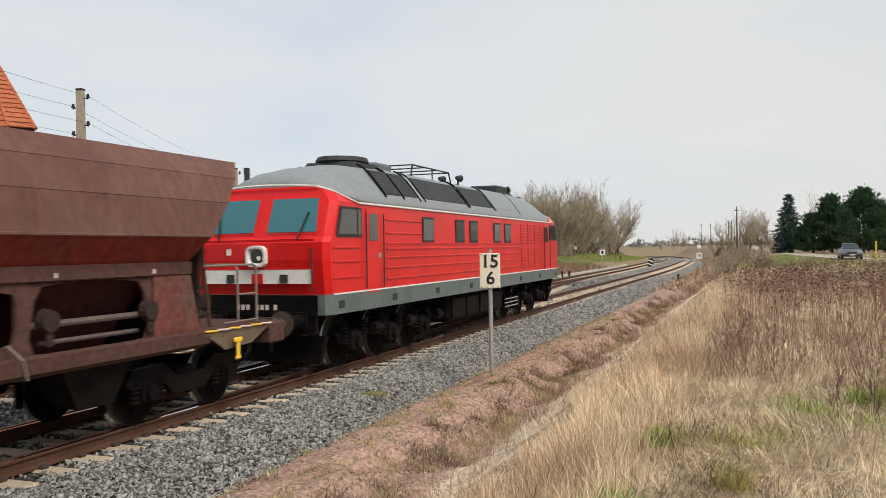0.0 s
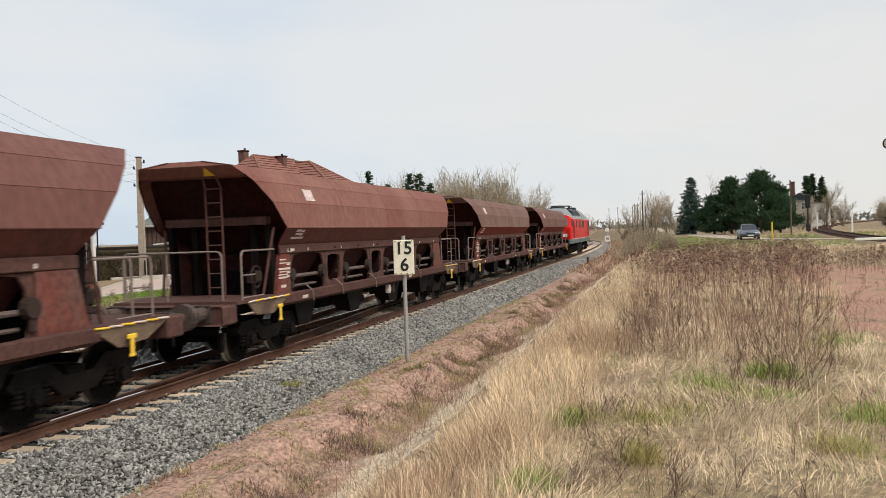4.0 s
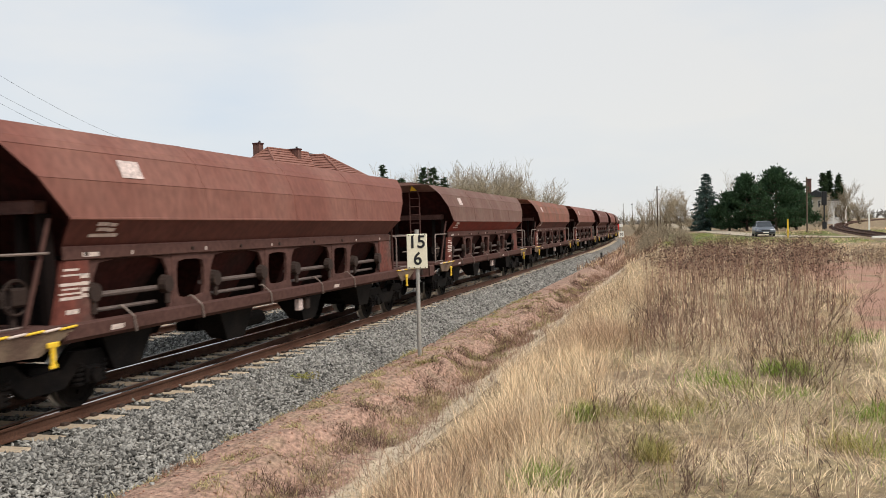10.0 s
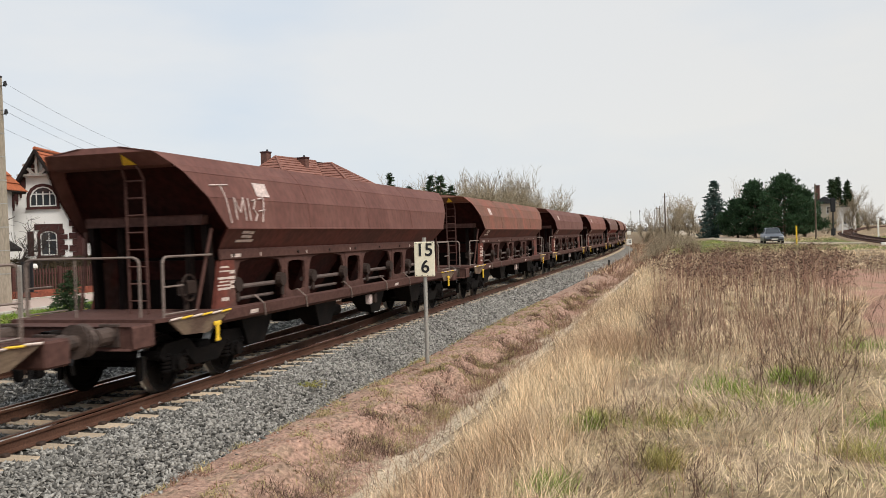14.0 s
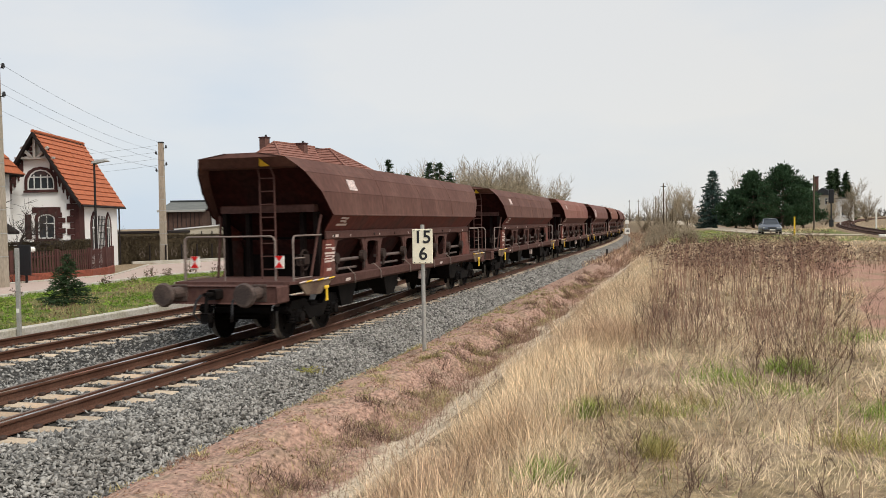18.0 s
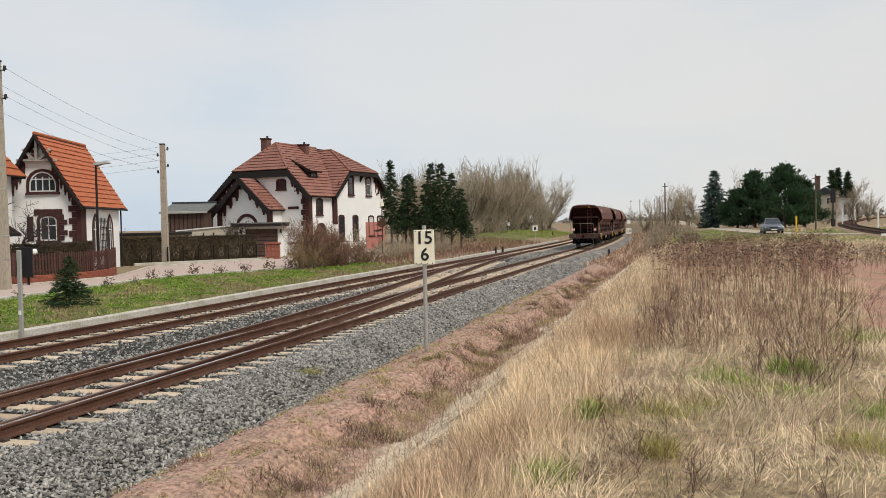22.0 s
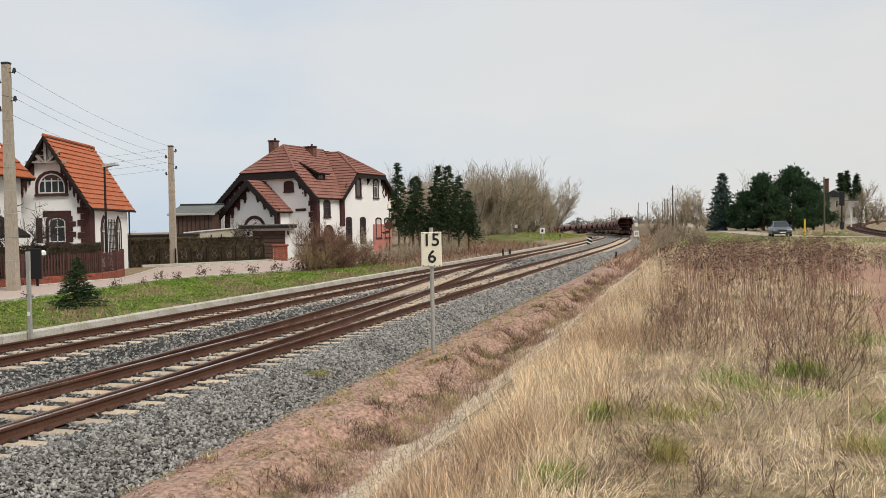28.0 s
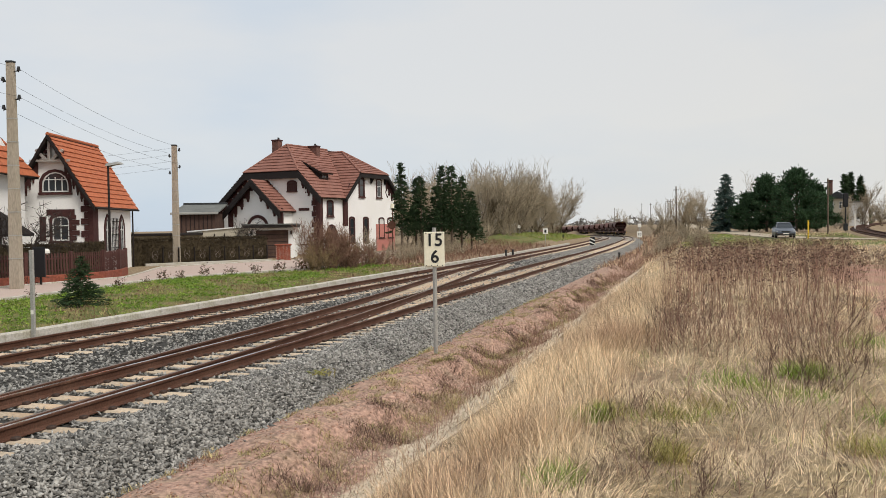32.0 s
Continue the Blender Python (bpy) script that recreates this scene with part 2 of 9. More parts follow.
M_PLASTER = mat("white_plaster", (0.8, 0.79, 0.77), 0.9, var=0.06, scale=0.5, fine=20, stain=(0.68, 0.66, 0.62), amount=0.4, bump=0.12)
M_TRIM = mat("brick_trim", (0.055, 0.02, 0.018), 0.85, var=0.3, scale=3, fine=14, bump=0.4)
M_BRICK = mat("red_brick", (0.25, 0.075, 0.045), 0.9, var=0.3, scale=3, fine=11, bump=0.6, stain=(0.17, 0.06, 0.045))
M_TILE_O = mat("orange_roof_tile", (0.41, 0.125, 0.055), 0.8, var=0.18, scale=0.8, fine=9, stain=(0.34, 0.1, 0.045), amount=0.6, bump=0.25, island=0.06)
M_TILE_B = mat("brown_roof_tile", (0.256, 0.119, 0.090), 0.75, var=0.16, scale=0.8, fine=9, stain=(0.165, 0.07, 0.052), amount=0.6, bump=0.25, island=0.08)
M_TIMBER = mat("dark_timber", (0.014, 0.01, 0.009), 0.7, var=0.3, scale=3)
M_FENCE = mat("fence_timber", (0.075, 0.031, 0.026), 0.75, var=0.25, scale=3, rnd=0.15)
M_CHIMNEY = mat("chimney_brick", (0.15, 0.075, 0.06), 0.9, var=0.3, scale=2, fine=11, bump=0.6, stain=(0.06, 0.035, 0.03))
M_FRAMED = mat("window_frame_dark", (0.05, 0.025, 0.02), 0.5, var=0.1)
M_SLEEPFAR = mat("sleeper_far", (0.3, 0.255, 0.21), 0.9, var=0.2, scale=3, island=0.2)
M_VERGE = mat("verge_grass", (0.17, 0.24, 0.03), 0.8, var=0.3, scale=0.5, fine=3, bump=0.0, island=0.6, stain=(0.2, 0.17, 0.06), amount=0.7)
M_FRAMEW = mat("window_frame_white", (0.6, 0.6, 0.58), 0.5, var=0.05)
M_SHED = mat("shed_boards", (0.085, 0.05, 0.038), 0.85, var=0.3, scale=2)
M_FELT = mat("roofing_felt", (0.13, 0.135, 0.125), 0.9, var=0.25, scale=0.8)
M_BEIGE = mat("beige_render", (0.42, 0.38, 0.3), 0.9, var=0.12, scale=0.8)
M_CAR = mat("car_paint", (0.12, 0.135, 0.16), 0.3, 0.5, var=0.06, scale=2, spec=0.6, bump=0.0)
M_TYRE = mat("tyre", (0.02, 0.02, 0.02), 0.85, var=0.2)
M_DRY = mat("dry_grass", (0.76, 0.59, 0.385), 0.8, var=0.12, scale=0.5, fine=3, bump=0.0, island=0.55, stain=(0.42, 0.28, 0.18), amount=0.9)
M_PALEDRY = mat("pale_grass", (0.77, 0.61, 0.41), 0.8, var=0.15, scale=0.9, fine=3, bump=0.0, island=0.5)
M_STEM = mat("dark_stem", (0.115, 0.068, 0.05), 0.9, var=0.25, scale=3, bump=0.0, island=0.3)
M_BEDFAR = mat("ballast_far", (0.17, 0.158, 0.14), 0.95, var=0.4, scale=0.5, fine=9, bump=1.0, dist=0.05)
M_GREEN = mat("green_grass", (0.21, 0.3, 0.045), 0.8, var=0.15, scale=0.8, fine=3, bump=0.0, island=0.5, stain=(0.3, 0.24, 0.09), amount=0.9)
M_ROSE = mat("rose_leaf", (0.09, 0.035, 0.02), 0.8, var=0.3, scale=2, bump=0.0, island=0.6, stain=(0.06, 0.08, 0.02), amount=0.9)
M_HEADS = mat("seed_heads", (0.095, 0.053, 0.038), 0.9, var=0.2, scale=0.6, bump=0.0, island=0.4)
M_THATCH = mat("old_thatch", (0.4, 0.31, 0.2), 0.9, var=0.2, scale=0.7, bump=0.0, island=0.6)
M_OLIVE = mat("olive_tuft", (0.38, 0.31, 0.15), 0.9, var=0.2, scale=0.6, fine=4, bump=0.0, island=0.5, stain=(0.27, 0.26, 0.1), amount=0.8)
M_WEED = mat("dead_weed", (0.21, 0.12, 0.082), 0.9, var=0.2, scale=0.6, fine=4, bump=0.0, island=0.4)
M_RUSTTWIG = mat("rusty_twig", (0.27, 0.19, 0.1), 0.9, var=0.25, scale=0.4, fine=6, bump=0.0, island=0.4)
M_COVER = mat("ground_ivy", (0.17, 0.28, 0.036), 0.8, var=0.3, scale=0.5, fine=3, bump=0.0, island=0.6, stain=(0.2, 0.22, 0.05), amount=0.7)
M_TWIG = mat("twig_bark", (0.34, 0.28, 0.195), 0.9, var=0.25, scale=0.4, fine=6, bump=0.0, island=0.35)
M_BARK = mat("bark", (0.12, 0.09, 0.065), 0.95, var=0.3, scale=1.5, fine=12, bump=0.5)
M_FRUITBARK = mat("dark_bark", (0.045, 0.035, 0.03), 0.95, var=0.3, scale=2, fine=12)
M_SPRUCE = mat("spruce_needles", (0.034, 0.062, 0.024), 0.8, var=0.25, scale=0.6, fine=4, bump=0.0, island=0.5)
M_PINE = mat("pine_needles", (0.042, 0.085, 0.038), 0.8, var=0.25, scale=0.5, fine=4, bump=0.0, island=0.5)
M_BLUESPRUCE = mat("blue_spruce_needles", (0.06, 0.1, 0.085), 0.8, var=0.2, scale=0.6, fine=4, bump=0.0, island=0.45)
M_HEDGE = mat("hedge_leaf", (0.06, 0.045, 0.025), 0.9, var=0.3, scale=0.7, fine=5, bump=0.0, island=0.5)
M_FARWOOD = mat("far_woods", (0.2, 0.185, 0.165), 0.95, var=0.2, scale=0.1, fine=2, bump=0.0, island=0.35)
M_CLAD = mat("pink_cladding", (0.42, 0.17, 0.14), 0.85, var=0.12, scale=0.8)


def glass(name, col, rough=0.06):
    m = bpy.data.materials.new(name)
    m.use_nodes = True
    b = m.node_tree.nodes["Principled BSDF"]
    b.inputs["Base Color"].default_value = rgb(col)
    b.inputs["Roughness"].default_value, b.inputs["Specular IOR Level"].default_value = rough, 0.6
    return m


M_PANE = glass("dark_window_glass", (0.03, 0.035, 0.04))
M_SIDEPANE = glass("loco_side_glass", (0.05, 0.05, 0.042), 0.1)
M_CABGLASS = glass("cab_glass", (0.03, 0.14, 0.17), 0.1)


# ---- mesh building ----
class Geo:
    """Collects vertices and faces of one mesh."""

    def __init__(self):
        self.v, self.f = [], []

    def add(self, verts, faces):
        n = len(self.v)
        self.v += [tuple(p) for p in verts]
        self.f += [tuple(i + n for i in q) for q in faces]
        return self

    def box(self, x0, x1, y0, y1, z0, z1, b=0.0, m=None):
        if b <= 0:
            vs = [(x, y, z) for x in (x0, x1) for y in (y0, y1) for z in (z0, z1)]
            fs = [(0, 1, 3, 2), (4, 6, 7, 5), (0, 4, 5, 1), (2, 3, 7, 6), (0, 2, 6, 4), (1, 5, 7, 3)]
        else:
            b = min(b, abs(x1 - x0) * 0.45, abs(y1 - y0) * 0.45, abs(z1 - z0) * 0.45)
            vs, fs = [], []
            lo, hi = (x0, y0, z0), (x1, y1, z1)
            for i in range(8):
                s = ((i >> 2) & 1, (i >> 1) & 1, i & 1)
                p = [hi[k] if s[k] else lo[k] for k in range(3)]
                q = [p[k] - b if s[k] else p[k] + b for k in range(3)]
                vs += [(p[0], q[1], q[2]), (q[0], p[1], q[2]), (q[0], q[1], p[2])]
            quads = [(0, 1, 3, 2), (4, 6, 7, 5), (0, 4, 5, 1), (2, 3, 7, 6), (0, 2, 6, 4), (1, 5, 7, 3)]
            for k, q in enumerate(quads):
                fs.append(tuple(3 * i + k // 2 for i in q))
            for axis, pairs in ((0, ((0, 4), (1, 5), (2, 6), (3, 7))), (1, ((0, 2), (1, 3), (4, 6), (5, 7))), (2, ((0, 1), (2, 3), (4, 5), (6, 7)))):
                k, l = [w for w in range(3) if w != axis]
                for i, j in pairs:
                    fs.append((3 * i + k, 3 * j + k, 3 * j + l, 3 * i + l))
            fs += [(3 * i, 3 * i + 1, 3 * i + 2) for i in range(8)]
        if m is not None:
            vs = [m @ Vector(p) for p in vs]
        return self.add(vs, fs)

    def tube(self, p, q, r0, r1=None, n=8, cap=True):
        p, q = Vector(p), Vector(q)
        r1 = r0 if r1 is None else r1
        a = (q - p).normalized()
        s = a.cross(Vector((0, 0, 1)) if abs(a.z) < 0.9 else Vector((1, 0, 0))).normalized()
        w = a.cross(s)
        ring = [(math.cos(2 * math.pi * i / n), math.sin(2 * math.pi * i / n)) for i in range(n)]
        vs = [p + r0 * (c * s + d * w) for c, d in ring] + [q + r1 * (c * s + d * w) for c, d in ring]
        fs = [(i, (i + 1) % n, n + (i + 1) % n, n + i) for i in range(n)]
        if cap:
            fs += [tuple(range(n - 1, -1, -1)), tuple(range(n, 2 * n))]
        return self.add(vs, fs)

    def path(self, pts, r, n=6):
        for a, b in zip(pts, pts[1:]):
            self.tube(a, b, r, r, n)
        return self

    def loft(self, sections, cap=True, closed=True):
        n = len(sections[0])
        vs = [p for s in sections for p in s]
        fs = []
        for k in range(len(sections) - 1):
            for i in range(n if closed else n - 1):
                j = (i + 1) % n
                fs.append((k * n + i, k * n + j, (k + 1) * n + j, (k + 1) * n + i))
        if cap:
            fs += [tuple(range(n - 1, -1, -1)), tuple(range((len(sections) - 1) * n, len(sections) * n))]
        return self.add(vs, fs)

    def prism(self, pts, a, b, axis="y"):
        """A flat outline pushed from a to b along an axis; pts are the other two coordinates."""
        put = {"x": lambda p, t: (t, p[0], p[1]), "y": lambda p, t: (p[0], t, p[1]), "z": lambda p, t: (p[0], p[1], t)}[axis]
        return self.loft([[put(p, a) for p in pts], [put(p, b) for p in pts]])

    def mesh(self, name, material=None):
        me = bpy.data.meshes.new(name)
        me.from_pydata([tuple(p) for p in self.v], [], self.f)
        bm = bmesh.new()
        bm.from_mesh(me)
        bmesh.ops.recalc_face_normals(bm, faces=bm.faces)
        bm.to_mesh(me)
        bm.free()
        if material:
            me.materials.append(material)
        return me


def part(name, geo, material, parent=None, label="", at=None):
    """Links a Geo (or a ready mesh) as one mesh object under a thing or part."""
    me = geo if isinstance(geo, bpy.types.Mesh) else geo.mesh(name, material)
    ob = new(name, me)
    if parent is not None:
        ob.parent = parent
    if at is not None:
        ob.matrix_basis = at
    if label:
        ob["label"] = label
    return ob


def thing(name, label, category, at=None, group="", kind=""):
    ob = new(name)
    ob.empty_display_size = 0.3
    if at is not None:
        ob.matrix_basis = at
    return tagged(ob, label, category, group, kind)


def tri_mesh(name, verts, tris, material):
    """A large mesh of triangles from arrays."""
    me = bpy.data.meshes.new(name)
    verts, tris = np.asarray(verts, dtype=np.float32), np.asarray(tris, dtype=np.int32)
    me.vertices.add(len(verts))
    me.vertices.foreach_set("co", verts.ravel())
    me.loops.add(tris.size)
    me.loops.foreach_set("vertex_index", tris.ravel())
    me.polygons.add(len(tris))
    me.polygons.foreach_set("loop_start", np.arange(0, tris.size, 3, dtype=np.int32))
    me.update(calc_edges=True)
    me.materials.append(material)
    return me


def smooth(ob):
    ob.data.polygons.foreach_set("use_smooth", np.ones(len(ob.data.polygons), dtype=bool))
    return ob


# ---- the line of the tracks ----
D, R0, Y0 = 8.865, 1165.0, 75.0      # the main track lies at x = -D, and bends to the left beyond Y0
SPACING = 4.75


def on_track(s, u=0.0):
    """Place and heading (degrees) at s metres along the main track, u metres to its right."""
    if s <= Y0:
        return -D + u, s, 0.0
    a = (s - Y0) / R0
    return -D - R0 + (R0 + u) * math.cos(a), Y0 + (R0 + u) * math.sin(a), math.degrees(a)


def side_of(x, y):
    """Metres to the right of the main track, for arrays."""
    x, y = np.asarray(x, dtype=float), np.asarray(y, dtype=float)
    return np.where(y > Y0, np.hypot(x + D + R0, y - Y0) - R0, x + D)


PROFILE_U = [-3000, -200, -60, -30, -12, -8.6, -7.1, -6.5, -6.2, 2.0, 2.6, 3.1, 3.85, 4.1, 4.35, 4.8, 5.2, 5.6, 6.2, 7.4, 8.6, 12, 3000]
PROFILE_Z = [0.6, 0.6, 0.3, 0.05, 0.0, -0.02, -0.12, -0.5, -0.75, -0.8, -0.64, -0.42, -0.35, -0.4, -0.6, -0.68, -0.58, -0.36, 0.02, 0.5, 0.68, 0.7, 0.7]


def fall(y):
    """The line drops gently beyond the bend."""
    q = np.clip(np.asarray(y, dtype=float) - 125.0, 0, 400)
    return 0.0079 * q * q / (q + 12.0)


def ground_z(x, y):
    x, y = np.asarray(x, dtype=float), np.asarray(y, dtype=float)
    u = side_of(x, y)
    edge = np.clip((u - 2.9) / 0.5, 0, 1) * np.clip((5.3 - u) / 0.5, 0, 1) * np.clip((60 - y) / 20, 0, 1)
    z = np.interp(u + edge * (0.2 * np.sin(1.35 * y + 0.6) + 0.13 * np.sin(3.3 * y) + 0.07 * np.sin(7.1 * y + 1.0)), PROFILE_U, PROFILE_Z)
    rise = np.clip((y - 70) / 190, 0, 1) * 1.2
    z = z + np.where(u > 3, rise * np.clip((u - 3) / 6, 0, 1), 0)
    mound = np.exp(-((u + 15.5) / 5.5) ** 2) * np.clip((y - 82) / 25, 0, 1) * np.clip((230 - y) / 60, 0, 1)
    z = z + 1.15 * mound
    rough = np.clip((u - 2.6) / 1.5, 0, 1) * 0.6 + np.clip((-8 - u) / 3, 0, 1) * 0.25
    near = np.clip((80 - np.hypot(x, y)) / 40, 0.1, 1)
    wav = np.sin(x * 1.9 + 1.3 * np.sin(y * 0.9)) * np.sin(y * 1.35 + x * 0.7) * 0.05 + np.sin(x * 4.6 + y * 1.1) * np.sin(y * 3.9 - x * 0.8) * 0.03
    wav = wav + np.sin(x * 0.45 + 2) * np.sin(y * 0.33 + 0.5) * 0.07
    clod = np.clip((u - 2.6) / 0.4, 0, 1) * np.clip((5.2 - u) / 0.5, 0, 1)
    wav = wav + clod * 0.1 * (np.sin(x * 7.3 + 2.1 * np.sin(y * 2.3)) * np.sin(y * 4.1 + 1.7 * np.sin(x * 3.1)) + 0.6 * np.sin(y * 1.1 + 2 * x))
    return z + wav * rough * near - fall(y) * np.clip((9 - u) / 6, 0, 1)


def gz(x, y):
    return float(ground_z(x, y))


# ---- ground and tracks ----
def spread(*stops):
    """Grid lines: (from, to, step) stretches joined."""
    out = [np.arange(a, b - 1e-6, s) for a, b, s in stops]
    return np.concatenate(out + [[stops[-1][1]]])


def bare_patch(x, y):
    """Below 1 on the trodden bare soil beside the weeds."""
    return ((x - 3.95 - 0.17 * (y - 17)) / 0.95) ** 2 + ((y - 17) / 5.5) ** 2


def make_ground():
    xs = spread((-3000, -600, 400), (-600, -120, 60), (-120, -40, 8), (-40, -16, 1.0), (-16, -7, 0.6), (-7, -2.6, 0.09), (-2.6, 4, 0.18), (4, 14, 0.5), (14, 60, 3), (60, 240, 20), (240, 3000, 300))
    ys = spread((-400, -20, 60), (-20, 2, 2.0), (2, 22, 0.13), (22, 32, 0.25), (32, 60, 0.6), (60, 130, 2), (130, 300, 8), (300, 900, 60), (900, 4000, 400))
    gx, gy = np.meshgrid(xs, ys)
    z = ground_z(gx, gy)
    nx, ny = len(xs), len(ys)
    idx = np.arange(nx * ny).reshape(ny, nx)
    a, b, c, d = idx[:-1, :-1].ravel(), idx[:-1, 1:].ravel(), idx[1:, 1:].ravel(), idx[1:, :-1].ravel()
    tris = np.stack([np.stack([a, b, c], 1), np.stack([a, c, d], 1)], 1).reshape(-1, 3)
    verts = np.stack([gx.ravel(), gy.ravel(), z.ravel()], 1)
    me = tri_mesh("ground", verts, tris, M_FIELD)
    for m in (M_SOIL, M_BANK, M_LAWN):
        me.materials.append(m)
    mid = verts[tris].mean(axis=1)
    u = side_of(mid[:, 0], mid[:, 1])
    wob = np.sin(mid[:, 1] * 1.7) * 0.16 + np.sin(mid[:, 1] * 4.1 + mid[:, 0]) * 0.09
    kind = np.zeros(len(tris), dtype=np.int32)
    kind[(u > 1.5) & (u + wob < 4.75) & (mid[:, 1] < 110)] = 1
    kind[(u > 1.5) & (u < 6.9) & (mid[:, 1] < 75) & (mid[:, 1] > -5)] = 2
    patch = ((mid[:, 0] - 5.4 - 0.06 * (mid[:, 1] - 26)) / 1.9) ** 2 + ((mid[:, 1] - 26) / 9.0) ** 2 + wob
    kind[patch < 1] = 1
    kind[bare_patch(mid[:, 0], mid[:, 1]) + wob < 1] = 1
    kind[(u < -6.8) & (u > -16) & (mid[:, 1] > 4) & (mid[:, 1] < 50)] = 3
    kind[(u < -9.5) & (u > -22) & (mid[:, 1] > 92) & (mid[:, 1] < 240)] = 3
    kind[(mid[:, 1] > 62) & (mid[:, 0] > -1) & (mid[:, 0] < 40) & (mid[:, 1] < 110)] = 3
    me.polygons.foreach_set("material_index", kind)
    ob = smooth(new("ground", me))
    tagged(ob, "dry grassland with bare red soil beside the railway", "ground", kind="structure")


make_ground()

BED_U = [-6.9, -6.35, -5.9, -5.2, -3.1, -2.4, -1.7, 0.0, 1.55, 1.8, 2.15, 2.5]
BED_Z = [-0.7, -0.4, -0.25, -0.2, -0.2, -0.27, -0.21, -0.2, -0.2, -0.23, -0.4, -0.66]


def make_bed():
    ss = spread((-14, 45, 0.5), (45, 130, 2.0), (130, 620, 8.0))
    us = np.array(sorted(set(BED_U) | set(np.arange(-6, 2.4, 0.4))))
    verts = []
    for s in ss:
        for u in us:
            x, y, _ = on_track(s, u)
            verts.append((x, y, float(np.interp(u, BED_U, BED_Z)) - float(fall(y)) + 0.012 * math.sin(s * 5.1 + u * 7.7) * (abs(u) > 1.4)))
    n, k = len(us), len(ss)
    idx = np.arange(n * k).reshape(k, n)
    a, b, c, d = idx[:-1, :-1].ravel(), idx[:-1, 1:].ravel(), idx[1:, 1:].ravel(), idx[1:, :-1].ravel()
    tris = np.stack([np.stack([a, b, c], 1), np.stack([a, c, d], 1)], 1).reshape(-1, 3)
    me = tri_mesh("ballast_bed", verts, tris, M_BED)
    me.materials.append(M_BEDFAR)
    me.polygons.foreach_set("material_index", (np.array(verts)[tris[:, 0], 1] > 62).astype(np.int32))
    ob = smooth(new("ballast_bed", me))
    tagged(ob, "grey crushed stone ballast bed under the tracks", "ballast", kind="structure")


make_bed()


def stones(name, label, pts, size, material):
    """Loose angular stones at pts, as one object: skewed eight-sided chips."""
    rs = np.random.RandomState(len(pts))
    n = len(pts)
    base = np.array([(1, 0.25, 0), (-1, -0.2, 0.1), (0.2, 1, 0.15), (-0.25, -1, -0.1), (0.3, -0.2, 1), (-0.2, 0.2, -1)], dtype=float)
    v = base[None] * (0.75 + 0.5 * rs.rand(n, 6, 1)) + 0.28 * rs.randn(n, 6, 3)
    v *= (size * (0.6 + 0.8 * rs.rand(n)))[:, None, None] * np.array([1.25, 0.9, 0.62])
    ax = rs.randn(n, 3) * np.array([0.5, 0.5, 1.0])
    ax /= np.linalg.norm(ax, axis=1)[:, None]
    th = rs.rand(n) * 6.28
    c, s = np.cos(th)[:, None, None], np.sin(th)[:, None, None]
    k = ax[:, None, :]
    v = v * c + np.cross(np.broadcast_to(k, v.shape), v) * s + k * (v * k).sum(-1, keepdims=True) * (1 - c)
    v += pts[:, None, :]
    q = np.array([(0, 2, 4), (2, 1, 4), (1, 3, 4), (3, 0, 4), (2, 0, 5), (1, 2, 5), (3, 1, 5), (0, 3, 5)])
    tris = (np.arange(n)[:, None, None] * 6 + q[None]).reshape(-1, 3)
    ob = new(name, tri_mesh(name, v.reshape(-1, 3), tris, material))
    return tagged(ob, label, "ballast", kind="stuff")


def scatter_ballast():
    rs = np.random.RandomState(4)
    pts = []
    for s0, s1, n, size in ((-6, 4, 5000, 0.04), (4, 9, 17000, 0.031), (9, 14, 17000, 0.031), (14, 22, 22000, 0.033), (22, 34, 20000, 0.038), (34, 75, 20000, 0.052)):
        s = s0 + (s1 - s0) * rs.rand(n)
        u = np.where(rs.rand(n) < 0.62, 1.15 + 1.45 * rs.rand(n), -6.4 + 7.6 * rs.rand(n))
        z = np.interp(u, BED_U, BED_Z) - 0.004 + 0.034 * rs.rand(n)
        on_sleeper = ((np.abs(u) < 1.37) | (np.abs(u + SPACING) < 1.37)) & (np.abs((s / 0.6) % 1 - 0.5) > 0.2)
        keep = ~on_sleeper
        pts.append((s[keep], u[keep], z[keep], size))
    for i, (s, u, z, size) in enumerate(pts):
        stones("ballast_stones", "loose grey crushed ballast stones", np.stack([u - D, s, z], 1), size, M_STONE)
    n = 700
    x, y = -D + 2.3 + 0.9 * rs.rand(n) ** 2, 5 + 30 * rs.rand(n)
    stones("scattered_stones", "stray ballast stones on the red soil", np.stack([x, y, ground_z(x, y) + 0.01], 1), 0.026, M_STONE)
    n = 3500
    x, y = -D + 2.7 + 1.9 * rs.rand(n), 4 + 34 * rs.rand(n)
    stones("soil_clods", "crumbled clods of red soil on the ditch edge", np.stack([x, y, ground_z(x, y) + 0.002], 1), 0.017, M_SOIL)
    n = 5000
    x, y = -D + 4.7 + 1.2 * rs.rand(n), 5 + 25 * rs.rand(n)
    stones("pale_pebbles", "pale sandy pebbles in the shallow ditch", np.stack([x, y, ground_z(x, y) + 0.004], 1), 0.014, M_SAND)


scatter_ballast()

RAIL_SHAPE = [(-0.075, -0.172), (0.075, -0.172), (0.075, -0.16), (0.02, -0.145), (0.01, -0.13), (0.01, -0.05), (0.034, -0.037), (0.036, -0.012), (0.028, 0.0), (-0.028, 0.0), (-0.036, -0.012), (-0.034, -0.037), (-0.01, -0.05), (-0.01, -0.13), (-0.02, -0.145), (-0.075, -0.16)]


